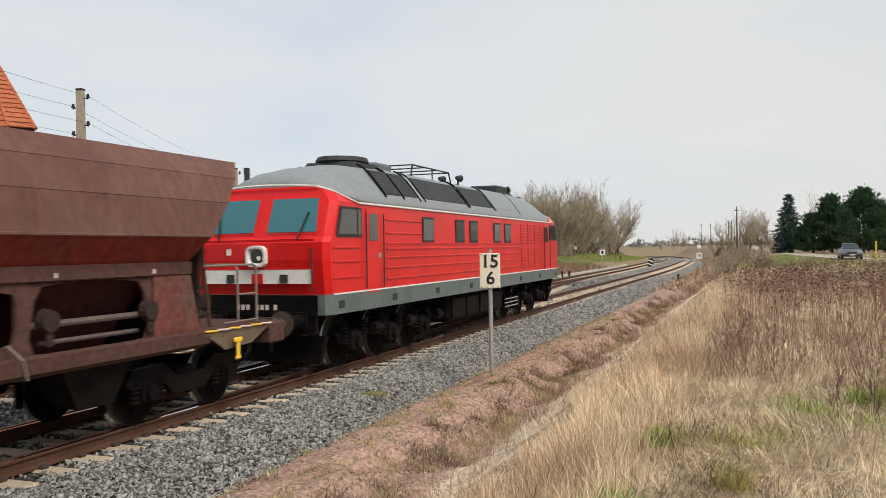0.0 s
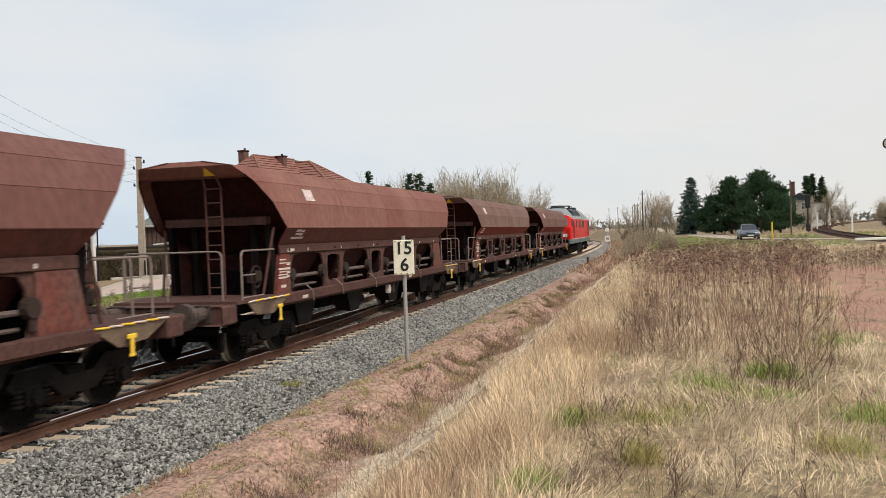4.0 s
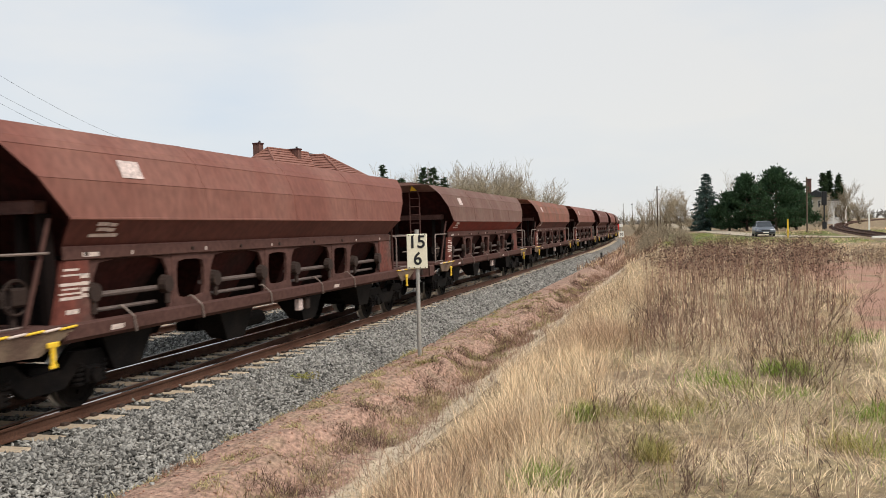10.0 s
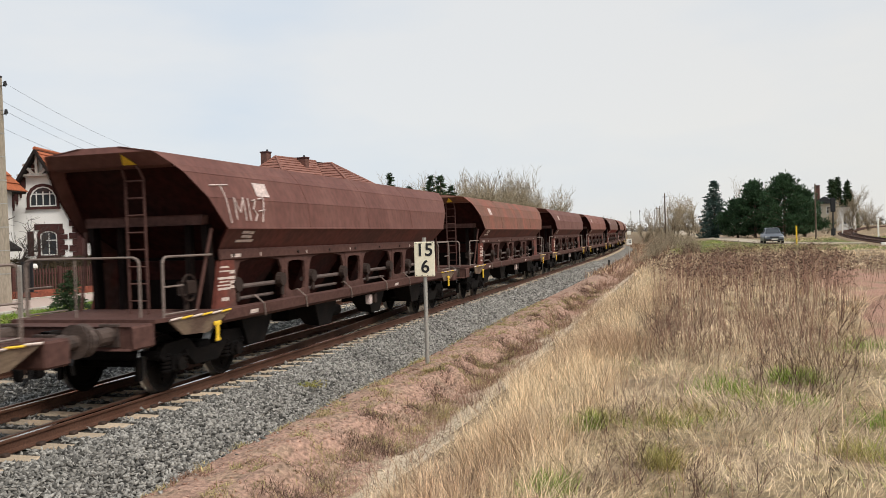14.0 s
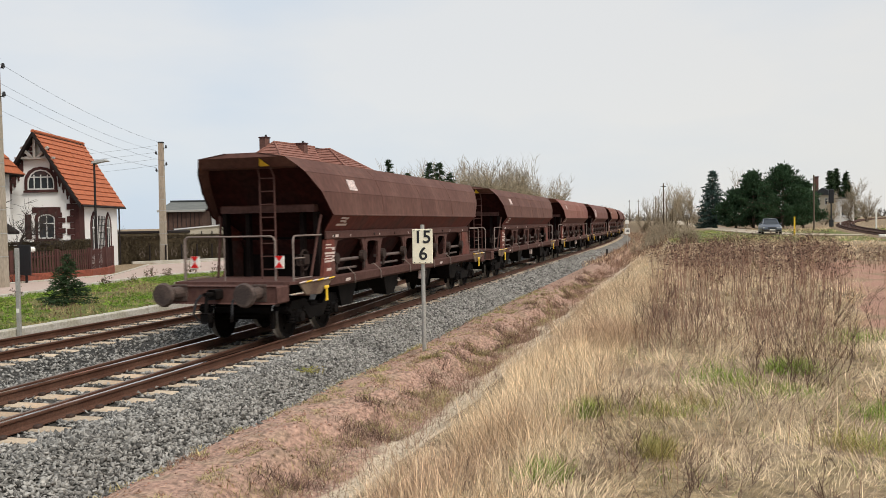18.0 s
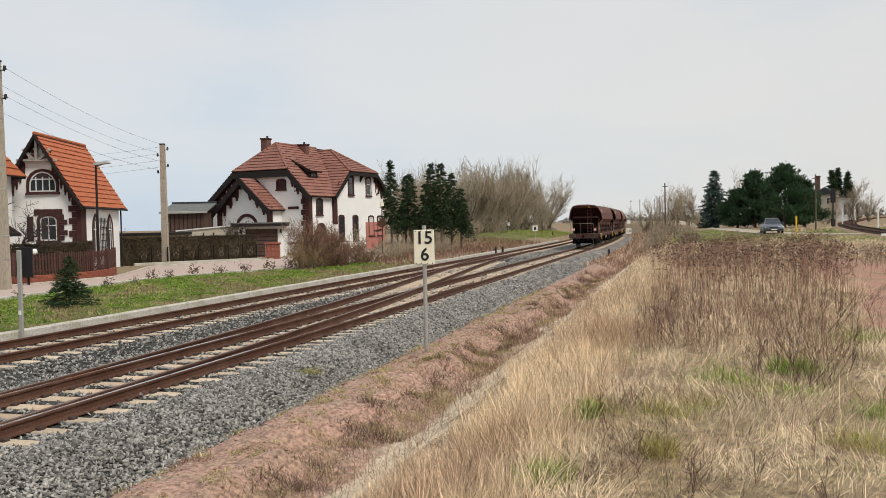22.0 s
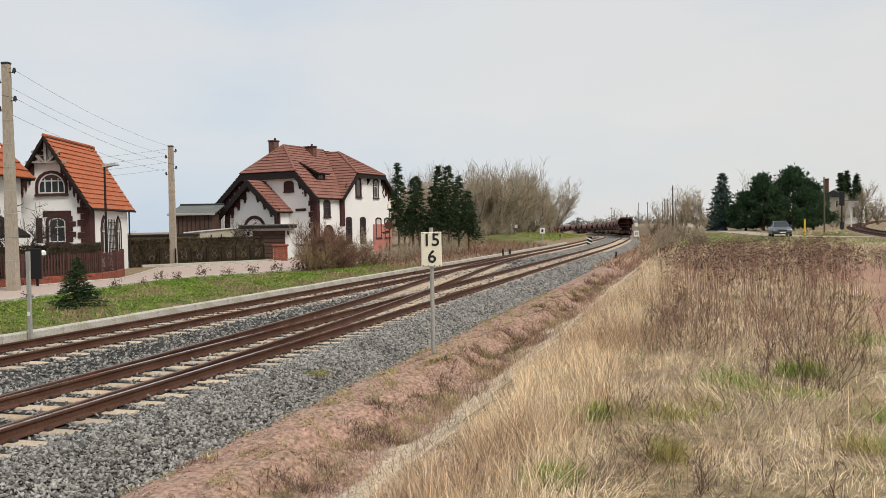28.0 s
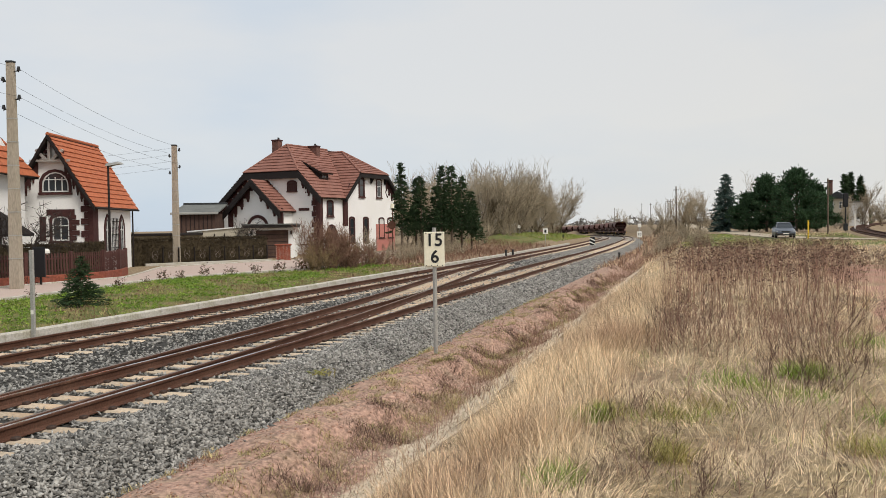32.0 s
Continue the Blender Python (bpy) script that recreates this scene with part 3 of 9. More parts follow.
def rail(parent, line, s0, s1, head, step=2.0, name="rail"):
    """One rail along line(s) -> x, y, heading."""
    g = Geo()
    secs = []
    for s in np.linspace(s0, s1, max(2, int((s1 - s0) / step) + 1)):
        x, y, a = line(s)
        c, d = math.cos(radians(a)), math.sin(radians(a))
        secs.append([(x + p * c, y + p * d, z - float(fall(y))) for p, z in RAIL_SHAPE])
    g.loft(secs)
    me = g.mesh(name, M_RUST)
    me.materials.append(head)
    for p in me.polygons:
        if p.normal.z > 0.9 and p.center.z > -0.004 - float(fall(p.center.y)) - 0.02 * (p.center.y > 120):
            p.material_index = 1
    return part(name, me, None, parent)


GAUGE = 0.753
TIP, CURVE_R = 0.0, 300.0


def cross_u(s):
    """Side step of the crossover's centre line from the main track, at s."""
    s = s - TIP
    half = 38.0
    def first(q):
        if q <= 0:
            return 0.0
        e = 33.0
        return q * q / (2 * CURVE_R) if q < e else e * e / (2 * CURVE_R) + (q - e) * e / CURVE_R
    mid = first(half)
    if s <= half:
        return -first(s) * (SPACING / 2) / mid
    return -SPACING + first(2 * half - s) * (SPACING / 2) / mid


def cross_line(side):
    def line(s):
        a = math.degrees(math.atan2(cross_u(s + 0.5) - cross_u(s - 0.5), 1.0))
        x, y, h = on_track(s, cross_u(s) + side)
        return x, y, h - a
    return line


main_track = thing("main_track", "well used railway track with rusty rails and concrete sleepers", "railway track", kind="structure")
side_track = thing("side_track", "second railway track with dull rusty rails", "railway track", kind="structure")
crossover = thing("crossover_track", "curved switch rails linking the two tracks", "railway track", kind="structure")
for u in (-GAUGE, GAUGE):
    rail(main_track, lambda s, u=u: on_track(s, u), -14, 75, M_HEAD, 10)
    rail(main_track, lambda s, u=u: on_track(s, u), 75, 620, M_HEAD, 5)
    rail(side_track, lambda s, u=u: on_track(s, u - SPACING), -14, 75, M_HEADDULL, 10)
    rail(side_track, lambda s, u=u: on_track(s, u - SPACING), 75, 620, M_HEADDULL, 5)
    rail(crossover, cross_line(u), 1.5 if u > 0 else 0.5, 75, M_HEADDULL if u > 0 else M_HEADDULL, 1.0, "switch_rail")
g = Geo()
for u, s0, s1 in ((GAUGE - 0.09, 28, 33), (-GAUGE + 0.09 - SPACING, 43, 48)):
    g.box(-D + u - 0.03, -D + u + 0.03, s0, s1, -0.14, 0.015, 0.01)
part("guard_rail", g, M_RUST, crossover)


def sleepers(parent, u, s0, s1, count, half=1.3):
    g = Geo()
    g.box(-half, half, -0.13, 0.13, -0.36, -0.178, 0.02)
    me = g.mesh("sleeper", M_SLEEPER)
    rest = Geo()
    k = 0
    s = s0
    while s < s1:
        x, y, a = on_track(s, u)
        m = pose(x, y, -float(fall(y)), 0, 0, a + random.uniform(-0.4, 0.4))
        if k < count:
            part("sleeper", me, None, parent, at=m)
        else:
            rest.box(-half, half, -0.13, 0.13, -0.36, -0.178, 0, m)
        k += 1
        s += 0.6
    tagged(part("far_sleepers", rest, M_SLEEPFAR, parent, "concrete sleepers in the distance"), kind="stuff")




# ---- the train ----
def text_mesh(body, size, material, name):
    cu = bpy.data.curves.new(name, "FONT")
    cu.body, cu.size, cu.align_x, cu.align_y = body, size, "CENTER", "CENTER"
    cu.extrude, cu.offset = 0.004, size * 0.018
    tmp = bpy.data.objects.new(name, cu)
    me = bpy.data.meshes.new_from_object(tmp)
    bpy.data.objects.remove(tmp)
    me.name = name
    me.materials.clear()
    me.materials.append(material)
    return me


WHEEL_R = 0.46
BOGIE_Y = 6.6
MOVING = []          # (thing, metres behind the front of the tail wagon's centre)
WHEELS = []


def wheelset(parent, x, y, r=WHEEL_R, gauge=0.74):
    g = Geo()
    prof = [(0.0, 0.05), (0.16, 0.06), (0.18, 0.035), (r - 0.1, 0.03), (r - 0.07, 0.06), (r, 0.06), (r + 0.0, -0.05), (r + 0.03, -0.075), (r - 0.08, -0.075), (r - 0.1, -0.02), (0.18, -0.03), (0.0, -0.03)]
    n = 20
    for side in (-1, 1):
        secs = []
        for i in range(n + 1):
            a = 2 * math.pi * i / n
            secs.append([(side * (gauge + w), math.cos(a) * q, math.sin(a) * q) for q, w in prof])
        g.loft(secs, cap=False, closed=False)
    g.tube((-gauge - 0.1, 0, 0), (gauge + 0.1, 0, 0), 0.08, n=10)
    for i in range(4):
        a = i * math.pi / 2
        for side in (-1, 1):
            g.tube((side * (gauge + 0.03), math.cos(a) * 0.26, math.sin(a) * 0.26), (side * (gauge + 0.065), math.cos(a) * 0.26, math.sin(a) * 0.26), 0.035, n=6)
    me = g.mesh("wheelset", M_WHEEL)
    me.materials.append(M_TREAD)
    for p in me.polygons:
        c = p.center
        if math.hypot(c.y, c.z) > r - 0.02 and abs(abs(c.x) - gauge) < 0.07:
            p.material_index = 1
    ob = part("wheelset", me, None, parent, at=pose(x, y, r))
    WHEELS.append((ob, x, y, r))
    return ob


def spring(x, y, z0, z1, r, turns):
    """A coil spring: a column that swells at every turn."""
    ring = lambda q, z: [(x + q * math.cos(a), y + q * math.sin(a), z) for a in np.linspace(0, 2 * math.pi, 9)[:-1]]
    step = (z1 - z0) / turns
    rings = [ring(r * (1.0 if f in (0.2, 0.6) else 0.66), z0 + step * (k + f)) for k in range(turns) for f in (0.0, 0.2, 0.6, 0.8)]
    return Geo().loft(rings + [ring(r * 0.66, z1)])


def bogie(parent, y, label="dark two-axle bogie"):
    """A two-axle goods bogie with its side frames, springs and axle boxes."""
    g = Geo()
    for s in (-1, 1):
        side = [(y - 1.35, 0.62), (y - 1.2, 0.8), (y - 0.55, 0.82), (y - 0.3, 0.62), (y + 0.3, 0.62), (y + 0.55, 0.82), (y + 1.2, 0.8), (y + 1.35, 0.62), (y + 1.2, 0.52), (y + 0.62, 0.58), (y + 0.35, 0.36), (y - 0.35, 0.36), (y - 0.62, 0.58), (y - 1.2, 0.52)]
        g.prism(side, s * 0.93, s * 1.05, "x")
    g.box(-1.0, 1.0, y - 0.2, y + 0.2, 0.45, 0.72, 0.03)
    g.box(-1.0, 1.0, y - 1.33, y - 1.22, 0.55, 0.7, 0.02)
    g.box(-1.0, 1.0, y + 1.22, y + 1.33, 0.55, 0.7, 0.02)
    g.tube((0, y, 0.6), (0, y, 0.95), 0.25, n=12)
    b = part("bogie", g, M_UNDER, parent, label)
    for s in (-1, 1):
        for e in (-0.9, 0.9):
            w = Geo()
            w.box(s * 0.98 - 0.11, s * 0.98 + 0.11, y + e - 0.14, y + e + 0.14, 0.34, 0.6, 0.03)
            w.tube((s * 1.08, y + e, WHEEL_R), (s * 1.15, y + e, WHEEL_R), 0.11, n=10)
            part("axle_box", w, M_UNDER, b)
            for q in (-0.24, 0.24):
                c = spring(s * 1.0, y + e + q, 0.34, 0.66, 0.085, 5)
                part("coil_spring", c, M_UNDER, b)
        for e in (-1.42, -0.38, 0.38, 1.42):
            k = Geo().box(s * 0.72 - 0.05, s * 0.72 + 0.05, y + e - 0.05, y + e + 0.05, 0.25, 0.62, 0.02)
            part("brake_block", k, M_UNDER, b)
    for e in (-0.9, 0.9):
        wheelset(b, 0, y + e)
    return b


def buffers(parent, y, d, z=1.06):
    """Two buffers at an end; d is the outward direction along y."""
    for s in (-1, 1):
        g = Geo()
        g.box(s * 0.875 - 0.17, s * 0.875 + 0.17, y - 0.02, y + 0.02, z - 0.17, z + 0.17, 0.01)
        g.tube((s * 0.875, y, z), (s * 0.875, y + d * 0.34, z), 0.13, n=12)
        g.tube((s * 0.875, y + d * 0.3, z), (s * 0.875, y + d * 0.56, z), 0.1, n=12)
        g.tube((s * 0.875, y + d * 0.55, z), (s * 0.875, y + d * 0.62, z), 0.24, 0.21, n=16)
        part("buffer", g, M_BUFFER if parent.name.startswith("hopper") else M_UNDER, parent)
    g = Geo()
    g.box(-0.1, 0.1, y, y + d * 0.25, z - 0.12, z + 0.08, 0.03)
    g.box(-0.045, 0.045, y + d * 0.2, y + d * 0.5, z - 0.04, z + 0.04, 0.02)
    g.tube((0, y + d * 0.45, z), (0, y + d * 0.5, z - 0.4), 0.035, n=8)
    g.box(-0.09, 0.09, y + d * 0.43, y + d * 0.53, z - 0.55, z - 0.35, 0.03)
    part("screw_coupling", g, M_UNDER, parent)
    for s in (-1, 1):
        h = Geo()
        h.path([(s * 0.4, y, z - 0.05), (s * 0.4, y + d * 0.18, z - 0.15), (s * 0.42, y + d * 0.25, z - 0.4), (s * 0.36, y + d * 0.15, z - 0.55)], 0.025)
        part("brake_hose", h, M_BLACK, parent)


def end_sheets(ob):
    """The sheets that face along the track have red paint with the overhang's shade put into its colour; the cap over
    the end has the dusty top's.
    """
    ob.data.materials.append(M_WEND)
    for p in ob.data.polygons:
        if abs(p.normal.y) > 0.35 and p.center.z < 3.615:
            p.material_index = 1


def holed(s, y0, y1, z0, z1, hole, xi, xo, flare=0.0):
    """A plate in the side of a wagon round one opening with rounded corners: hole is (y0, y1, z0, z1)."""
    ha, hb, hc, hd = hole
    grid = [(-1, -1), (-0.5, -1), (0, -1), (0.5, -1), (1, -1), (1, -0.5), (1, 0), (1, 0.5), (1, 1), (0.5, 1), (0, 1), (-0.5, 1), (-1, 1), (-1, 0.5), (-1, 0), (-1, -0.5)]
    outer = [((y0 + y1) / 2 + u * (y1 - y0) / 2, (z0 + z1) / 2 + v * (z1 - z0) / 2) for u, v in grid]
    inner = []
    for u, v in grid:
        k = (abs(u) ** 7 + abs(v) ** 7) ** (-1 / 7)
        u, v = u * k, v * k
        inner.append(((ha + hb) / 2 + u * (1 - flare * v) * (hb - ha) / 2, (hc + hd) / 2 + v * (hd - hc) / 2))
    ring = lambda pts, x: [(s * x, y, z) for y, z in pts]
    return Geo().loft([ring(outer, xi), ring(outer, xo), ring(inner, xo), ring(inner, xi), ring(outer, xi)], cap=False)


CHUTES = (-4.98, -1.83, 1.37, 4.67)
SQUARES = (-3.42, -0.3, 2.97)


def hopper_wagon():
    w = thing("hopper_wagon", "brown-red four-axle bulk hopper wagon with dusty sloping sides", "railway wagon", group="wagons of the goods train")
    top, side = WAGON["brown"]
    # levels: half width, height, distance of the rim from the middle, distance of the recessed end sheet
    shell = [(1.5, 2.6, 6.58, 6.36), (1.44, 3.1, 7.06, 6.74), (1.27, 3.5, 7.5, 7.18), (1.19, 3.595, 7.62, 7.28), (1.18, 3.61, 7.63, 7.6), (1.0, 3.8, 7.9, 7.88), (0.4, 3.9, 7.86, 7.84)]
    apron = [(1.2, 2.04, 6.3, 5.8), (1.2, 2.24, 6.4, 5.95), (1.5, 2.6, 6.58, 6.36)]
    def ring(hw, z, ye, inn, k=5):
        """One level of the body; the end sheets lie back inside the rim and slope inwards."""
        ys = np.linspace(-ye, ye, k)
        lip = max(hw - 0.045, 0.1)
        end = [(lip, ye, z), (lip - 0.03, inn, z), (-lip + 0.03, inn, z), (-lip, ye, z)]
        start = [(-lip, -ye, z), (-lip + 0.03, -inn, z), (lip - 0.03, -inn, z), (lip, -ye, z)]
        return [(hw, y, z) for y in ys] + end + [(-hw, y, z) for y in ys[::-1]] + start
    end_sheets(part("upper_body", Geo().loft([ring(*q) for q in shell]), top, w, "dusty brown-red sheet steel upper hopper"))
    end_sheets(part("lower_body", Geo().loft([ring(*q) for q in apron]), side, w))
    for sx in (-1, 1):
        part("edge_strip", Geo().box(sx * 1.5 - 0.014, sx * 1.5 + 0.014, -6.58, 6.58, 2.575, 2.615, 0.008), top, w)
        for z, hw, ye in ((3.1, 1.442, 7.05), (3.5, 1.272, 7.48)):
            part("edge_strip", Geo().tube((sx * hw, -ye, z), (sx * hw, ye, z), 0.004, n=6), top, w)
        for y in (-3.3, 0.05, 3.4):
            q = Geo()
            for (h0, z0, *_), (h1, z1, *_) in zip(shell, shell[1:]):
                q.tube((sx * h0, y, z0), (sx * h1, y, z1), 0.006, n=5)
            part("sheet_seam", q, top, w)
    for d in (-1, 1):
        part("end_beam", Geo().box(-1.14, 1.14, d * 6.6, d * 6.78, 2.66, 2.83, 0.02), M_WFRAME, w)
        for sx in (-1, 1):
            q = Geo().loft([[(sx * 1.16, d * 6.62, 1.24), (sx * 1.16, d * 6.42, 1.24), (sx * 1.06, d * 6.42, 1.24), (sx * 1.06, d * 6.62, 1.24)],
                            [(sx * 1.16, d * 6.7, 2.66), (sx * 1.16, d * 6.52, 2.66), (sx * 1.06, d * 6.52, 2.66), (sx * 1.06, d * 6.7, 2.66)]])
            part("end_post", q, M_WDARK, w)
    # the side: a dusty band, plates with openings, end plates
    cuts = [-5.92]
    for c0, q0 in zip(CHUTES, SQUARES):
        cuts += [q0 - 0.52, q0 + 0.52]
    cuts.append(5.6)
    for s in (-1, 1):
        part("side_band", Geo().box(s * 1.2, s * 1.25, -6.42, 6.42, 2.05, 2.235, 0.015), M_WFRAME, w)
        for k in range(7):
            y0, y1 = cuts[k], cuts[k + 1]
            if k % 2:
                c = SQUARES[k // 2]
                g = holed(s, s * y0, s * y1, 1.12, 2.05, (s * (c - 0.4), s * (c + 0.4), 1.35, 1.96), 1.15, 1.21)
            else:
                g = holed(s, s * y0, s * y1, 1.12, 2.05, (s * (y0 + 0.09), s * (y1 - 0.09), 1.2, 2.035), 1.15, 1.2, 0.08)
            part("side_plate", g, M_WFRAME, w)
        for y0, y1 in ((-6.62, -5.925), (5.605, 6.62)):
            o, i = (y0, y1) if y0 < 0 else (y1, y0)
            g = Geo().prism([(s * o, 1.2), (s * i, 1.2), (s * i, 2.045), (s * (o * 0.965), 2.045)], s * 1.15, s * 1.235, "x")
            part("end_plate", g, M_ENDPLATE, w, "end plate with faded red paint")
        for c in CHUTES:
            t = Geo()
            t.tube((s * 1.1, s * c - 1.15, 1.55), (s * 1.1, s * c + 1.15, 1.55), 0.042, n=8)
            t.tube((s * 1.02, s * c - 0.85, 1.33), (s * 1.02, s * c + 0.85, 1.33), 0.032, n=8)
            part("discharge_shaft", t, M_SHAFT, w, "grey steel discharge shaft")
            for e in (-0.86, 0.86):
                t = Geo()
                t.tube((s * 1.16, s * c + e, 1.6), (s * 1.27, s * c + e, 1.6), 0.15, 0.13, n=12)
                t.box(s * 1.2, s * 1.25, s * c + e - 0.05, s * c + e + 0.05, 1.3, 1.6, 0.01)
                part("shaft_bearing", t, M_GEAR, w)
        for y in (-6.0, -3.42, -1.83, -0.3, 1.37, 2.97):
            part("band_bolt", Geo().tube((s * 1.245, s * y, 2.13), (s * 1.275, s * y, 2.13), 0.03, n=8), M_GEAR, w)
        b = Geo()
        b.prism([(s * 1.25, 0.98), (s * 1.4, 1.05), (s * 1.42, 1.22), (s * 1.27, 1.24)], -6.6, 6.6, "y")
        part("sole_bar", b, M_WFRAME, w)
        for y in (-5.2, -3.42, -1.0, 1.4, 3.3):
            q = Geo()
            q.path([(s * 1.43, s * y, 1.0), (s * 1.43, s * y - 0.05, 1.22), (s * 1.28, s * y - 0.12, 1.38), (s * 1.22, s * y - 0.12, 1.36)], 0.013)
            part("tie_rod", q, M_RAILING, w)
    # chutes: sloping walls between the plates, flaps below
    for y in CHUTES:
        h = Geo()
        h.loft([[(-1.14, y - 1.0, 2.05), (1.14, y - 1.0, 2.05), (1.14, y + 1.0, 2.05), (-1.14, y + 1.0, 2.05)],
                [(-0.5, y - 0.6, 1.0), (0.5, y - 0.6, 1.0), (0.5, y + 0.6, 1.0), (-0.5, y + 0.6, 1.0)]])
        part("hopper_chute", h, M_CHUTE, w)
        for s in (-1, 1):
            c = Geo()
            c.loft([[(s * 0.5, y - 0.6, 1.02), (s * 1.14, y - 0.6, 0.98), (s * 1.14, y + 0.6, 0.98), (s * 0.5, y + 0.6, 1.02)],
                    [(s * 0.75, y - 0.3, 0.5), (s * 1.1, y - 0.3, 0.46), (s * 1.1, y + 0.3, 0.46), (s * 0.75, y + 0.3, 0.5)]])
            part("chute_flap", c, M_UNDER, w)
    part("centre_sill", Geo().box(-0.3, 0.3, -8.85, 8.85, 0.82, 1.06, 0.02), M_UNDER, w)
    # Added dark block: keeps daylight from showing through the square openings.
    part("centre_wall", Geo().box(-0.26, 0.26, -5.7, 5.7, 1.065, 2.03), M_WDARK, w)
    g = Geo()
    g.tube((0.45, -0.6, 0.62), (0.45, 0.3, 0.62), 0.15, n=12)
    g.box(-0.7, -0.2, -1.0, 0.6, 0.45, 0.8, 0.04)
    part("brake_gear", g, M_UNDER, w)
    for y in (0.55, 0.9):
        part("brake_valve", Geo().box(1.18, 1.3, y - 0.09, y + 0.09, 0.72, 0.96, 0.02), M_CHALK if y < 0.6 else M_GEAR, w)
    for d in (-1, 1):
        p = Geo().prism([(1.4, d * 6.6), (1.4, d * 7.7), (1.3, d * 8.4), (-1.3, d * 8.4), (-1.4, d * 7.7), (-1.4, d * 6.6)], 1.18, 1.24, "z")
        part("end_platform", p, M_WFRAME, w)
        part("headstock", Geo().box(-1.28, 1.28, d * 8.42, d * 8.88, 0.84, 1.19, 0.03), M_WFRAME, w)
        for s in (-1, 1):
            q = Geo().loft([[(s * 1.42, d * 8.2, 1.19), (s * 1.39, d * 8.2, 1.19), (s * 1.39, d * 6.45, 1.19), (s * 1.42, d * 6.45, 1.19)],
                            [(s * 1.36, d * 7.75, 0.94), (s * 1.33, d * 7.75, 0.94), (s * 1.33, d * 7.05, 0.9), (s * 1.36, d * 7.05, 0.9)]])
            part("corner_plate", q, M_DUSTY, w, "dusty tan corner plate")
            for k in range(6):
                y0, y1 = 8.2 - 0.29 * k, 8.2 - 0.29 * (k + 1)
                part("step_edge", Geo().tube((s * 1.435, d * y0, 1.21), (s * 1.435, d * y1, 1.225), 0.017, n=6), M_YELLOW if k % 2 else M_LETTER, w, "worn yellow and white edge bar" if not k else "")
            hy = 6.9 if d * s < 0 else 7.25
            q = Geo()
            q.box(s * 1.42, s * 1.46, d * hy - 0.035, d * hy + 0.035, 0.78, 1.02, 0.012)
            q.box(s * 1.42, s * 1.46, d * hy - 0.1, d * hy + 0.1, 1.0, 1.07, 0.012)
            q.box(s * 1.42, s * 1.46, d * hy - 0.06, d * hy + 0.06, 0.74, 0.79, 0.012)
            part("handle", q, M_YELLOW, w, "yellow coupler handle")
            q = Geo()
            x1, yy = 1.24, d * 8.08
            q.path([(s * x1, yy, 1.24), (s * x1, yy, 2.06), (s * x1, yy - d * 0.03, 2.13), (s * x1, yy - d * 0.1, 2.16), (s * x1, d * 6.7, 2.16)], 0.02, 6)
            q.path([(s * x1, yy, 1.7), (s * x1, d * 7.55, 1.7)], 0.016, 6)
            q.path([(s * x1, yy - d * 0.02, 1.28), (s * x1, d * 7.2, 1.28)], 0.016, 6)
            part("railing", q, M_RAILING, w, "grey steel hand railing")
            q = Geo().path([(s * 1.12, d * 7.0, 1.24), (s * 1.2, d * 6.72, 2.3), (s * 1.24, d * 6.66, 2.6)], 0.03, 6)
            part("inclined_strut", q, M_WFRAME, w)
        q = Geo()
        x0, x1, yy = -1.24, 0.86, d * 8.12
        q.path([(x0, yy, 1.24), (x0, yy, 2.06), (x0 + 0.03, yy, 2.13), (x0 + 0.1, yy, 2.16), (x1 - 0.1, yy, 2.16), (x1 - 0.03, yy, 2.13), (x1, yy, 2.06), (x1, yy, 1.24)], 0.02, 6)
        q.path([(-0.3, yy, 1.24), (-0.3, yy, 2.16)], 0.014, 5)
        part("railing", q, M_RAILING, w, "grey steel hand railing")
        hw_ = Geo()
        for i in range(14):
            a0, a1 = 2 * math.pi * i / 14, 2 * math.pi * (i + 1) / 14
            hw_.tube((0.98 + 0.02 * d, d * 6.95 + 0.22 * math.cos(a0), 1.62 + 0.22 * math.sin(a0)), (0.98 + 0.02 * d, d * 6.95 + 0.22 * math.cos(a1), 1.62 + 0.22 * math.sin(a1)), 0.022, n=5)
        for i in range(3):
            a0 = 2.1 * i
            hw_.tube((0.98 + 0.02 * d, d * 6.95, 1.62), (0.98 + 0.02 * d, d * 6.95 + 0.22 * math.cos(a0), 1.62 + 0.22 * math.sin(a0)), 0.018, n=5)
        hw_.tube((0.9, d * 6.95, 1.62), (0.9, d * 6.95, 1.24), 0.045, n=8)
        hw_.box(0.82, 1.02, d * 6.85, d * 7.05, 1.5, 1.74, 0.03)
        part("brake_wheel", hw_, M_GEAR, w, "dark hand brake wheel")
        # Dark plate put in for the shade of the open end below the beam.
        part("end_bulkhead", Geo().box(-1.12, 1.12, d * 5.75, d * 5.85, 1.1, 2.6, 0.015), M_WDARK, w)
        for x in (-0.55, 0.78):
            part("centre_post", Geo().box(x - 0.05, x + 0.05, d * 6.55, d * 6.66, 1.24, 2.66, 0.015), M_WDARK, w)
        l = Geo()
        for e in (-0.17, 0.17):
            l.path([(0.4 + e, d * 7.5, 1.24), (0.4 + e, d * 7.53, 3.4), (0.4 + e * 0.9, d * 7.62, 3.55), (0.4 + e * 0.7, d * 7.66, 3.6)], 0.02, 5)
        for k in range(8):
            z = 1.45 + 0.275 * k
            yy = 7.5 + 0.014 * (z - 1.24)
            l.tube((0.23, d * yy, z), (0.57, d * yy, z), 0.015, n=5)
        part("ladder", l, M_WFRAME, w, "steel end ladder")
        q = Geo()
        o = 0.012
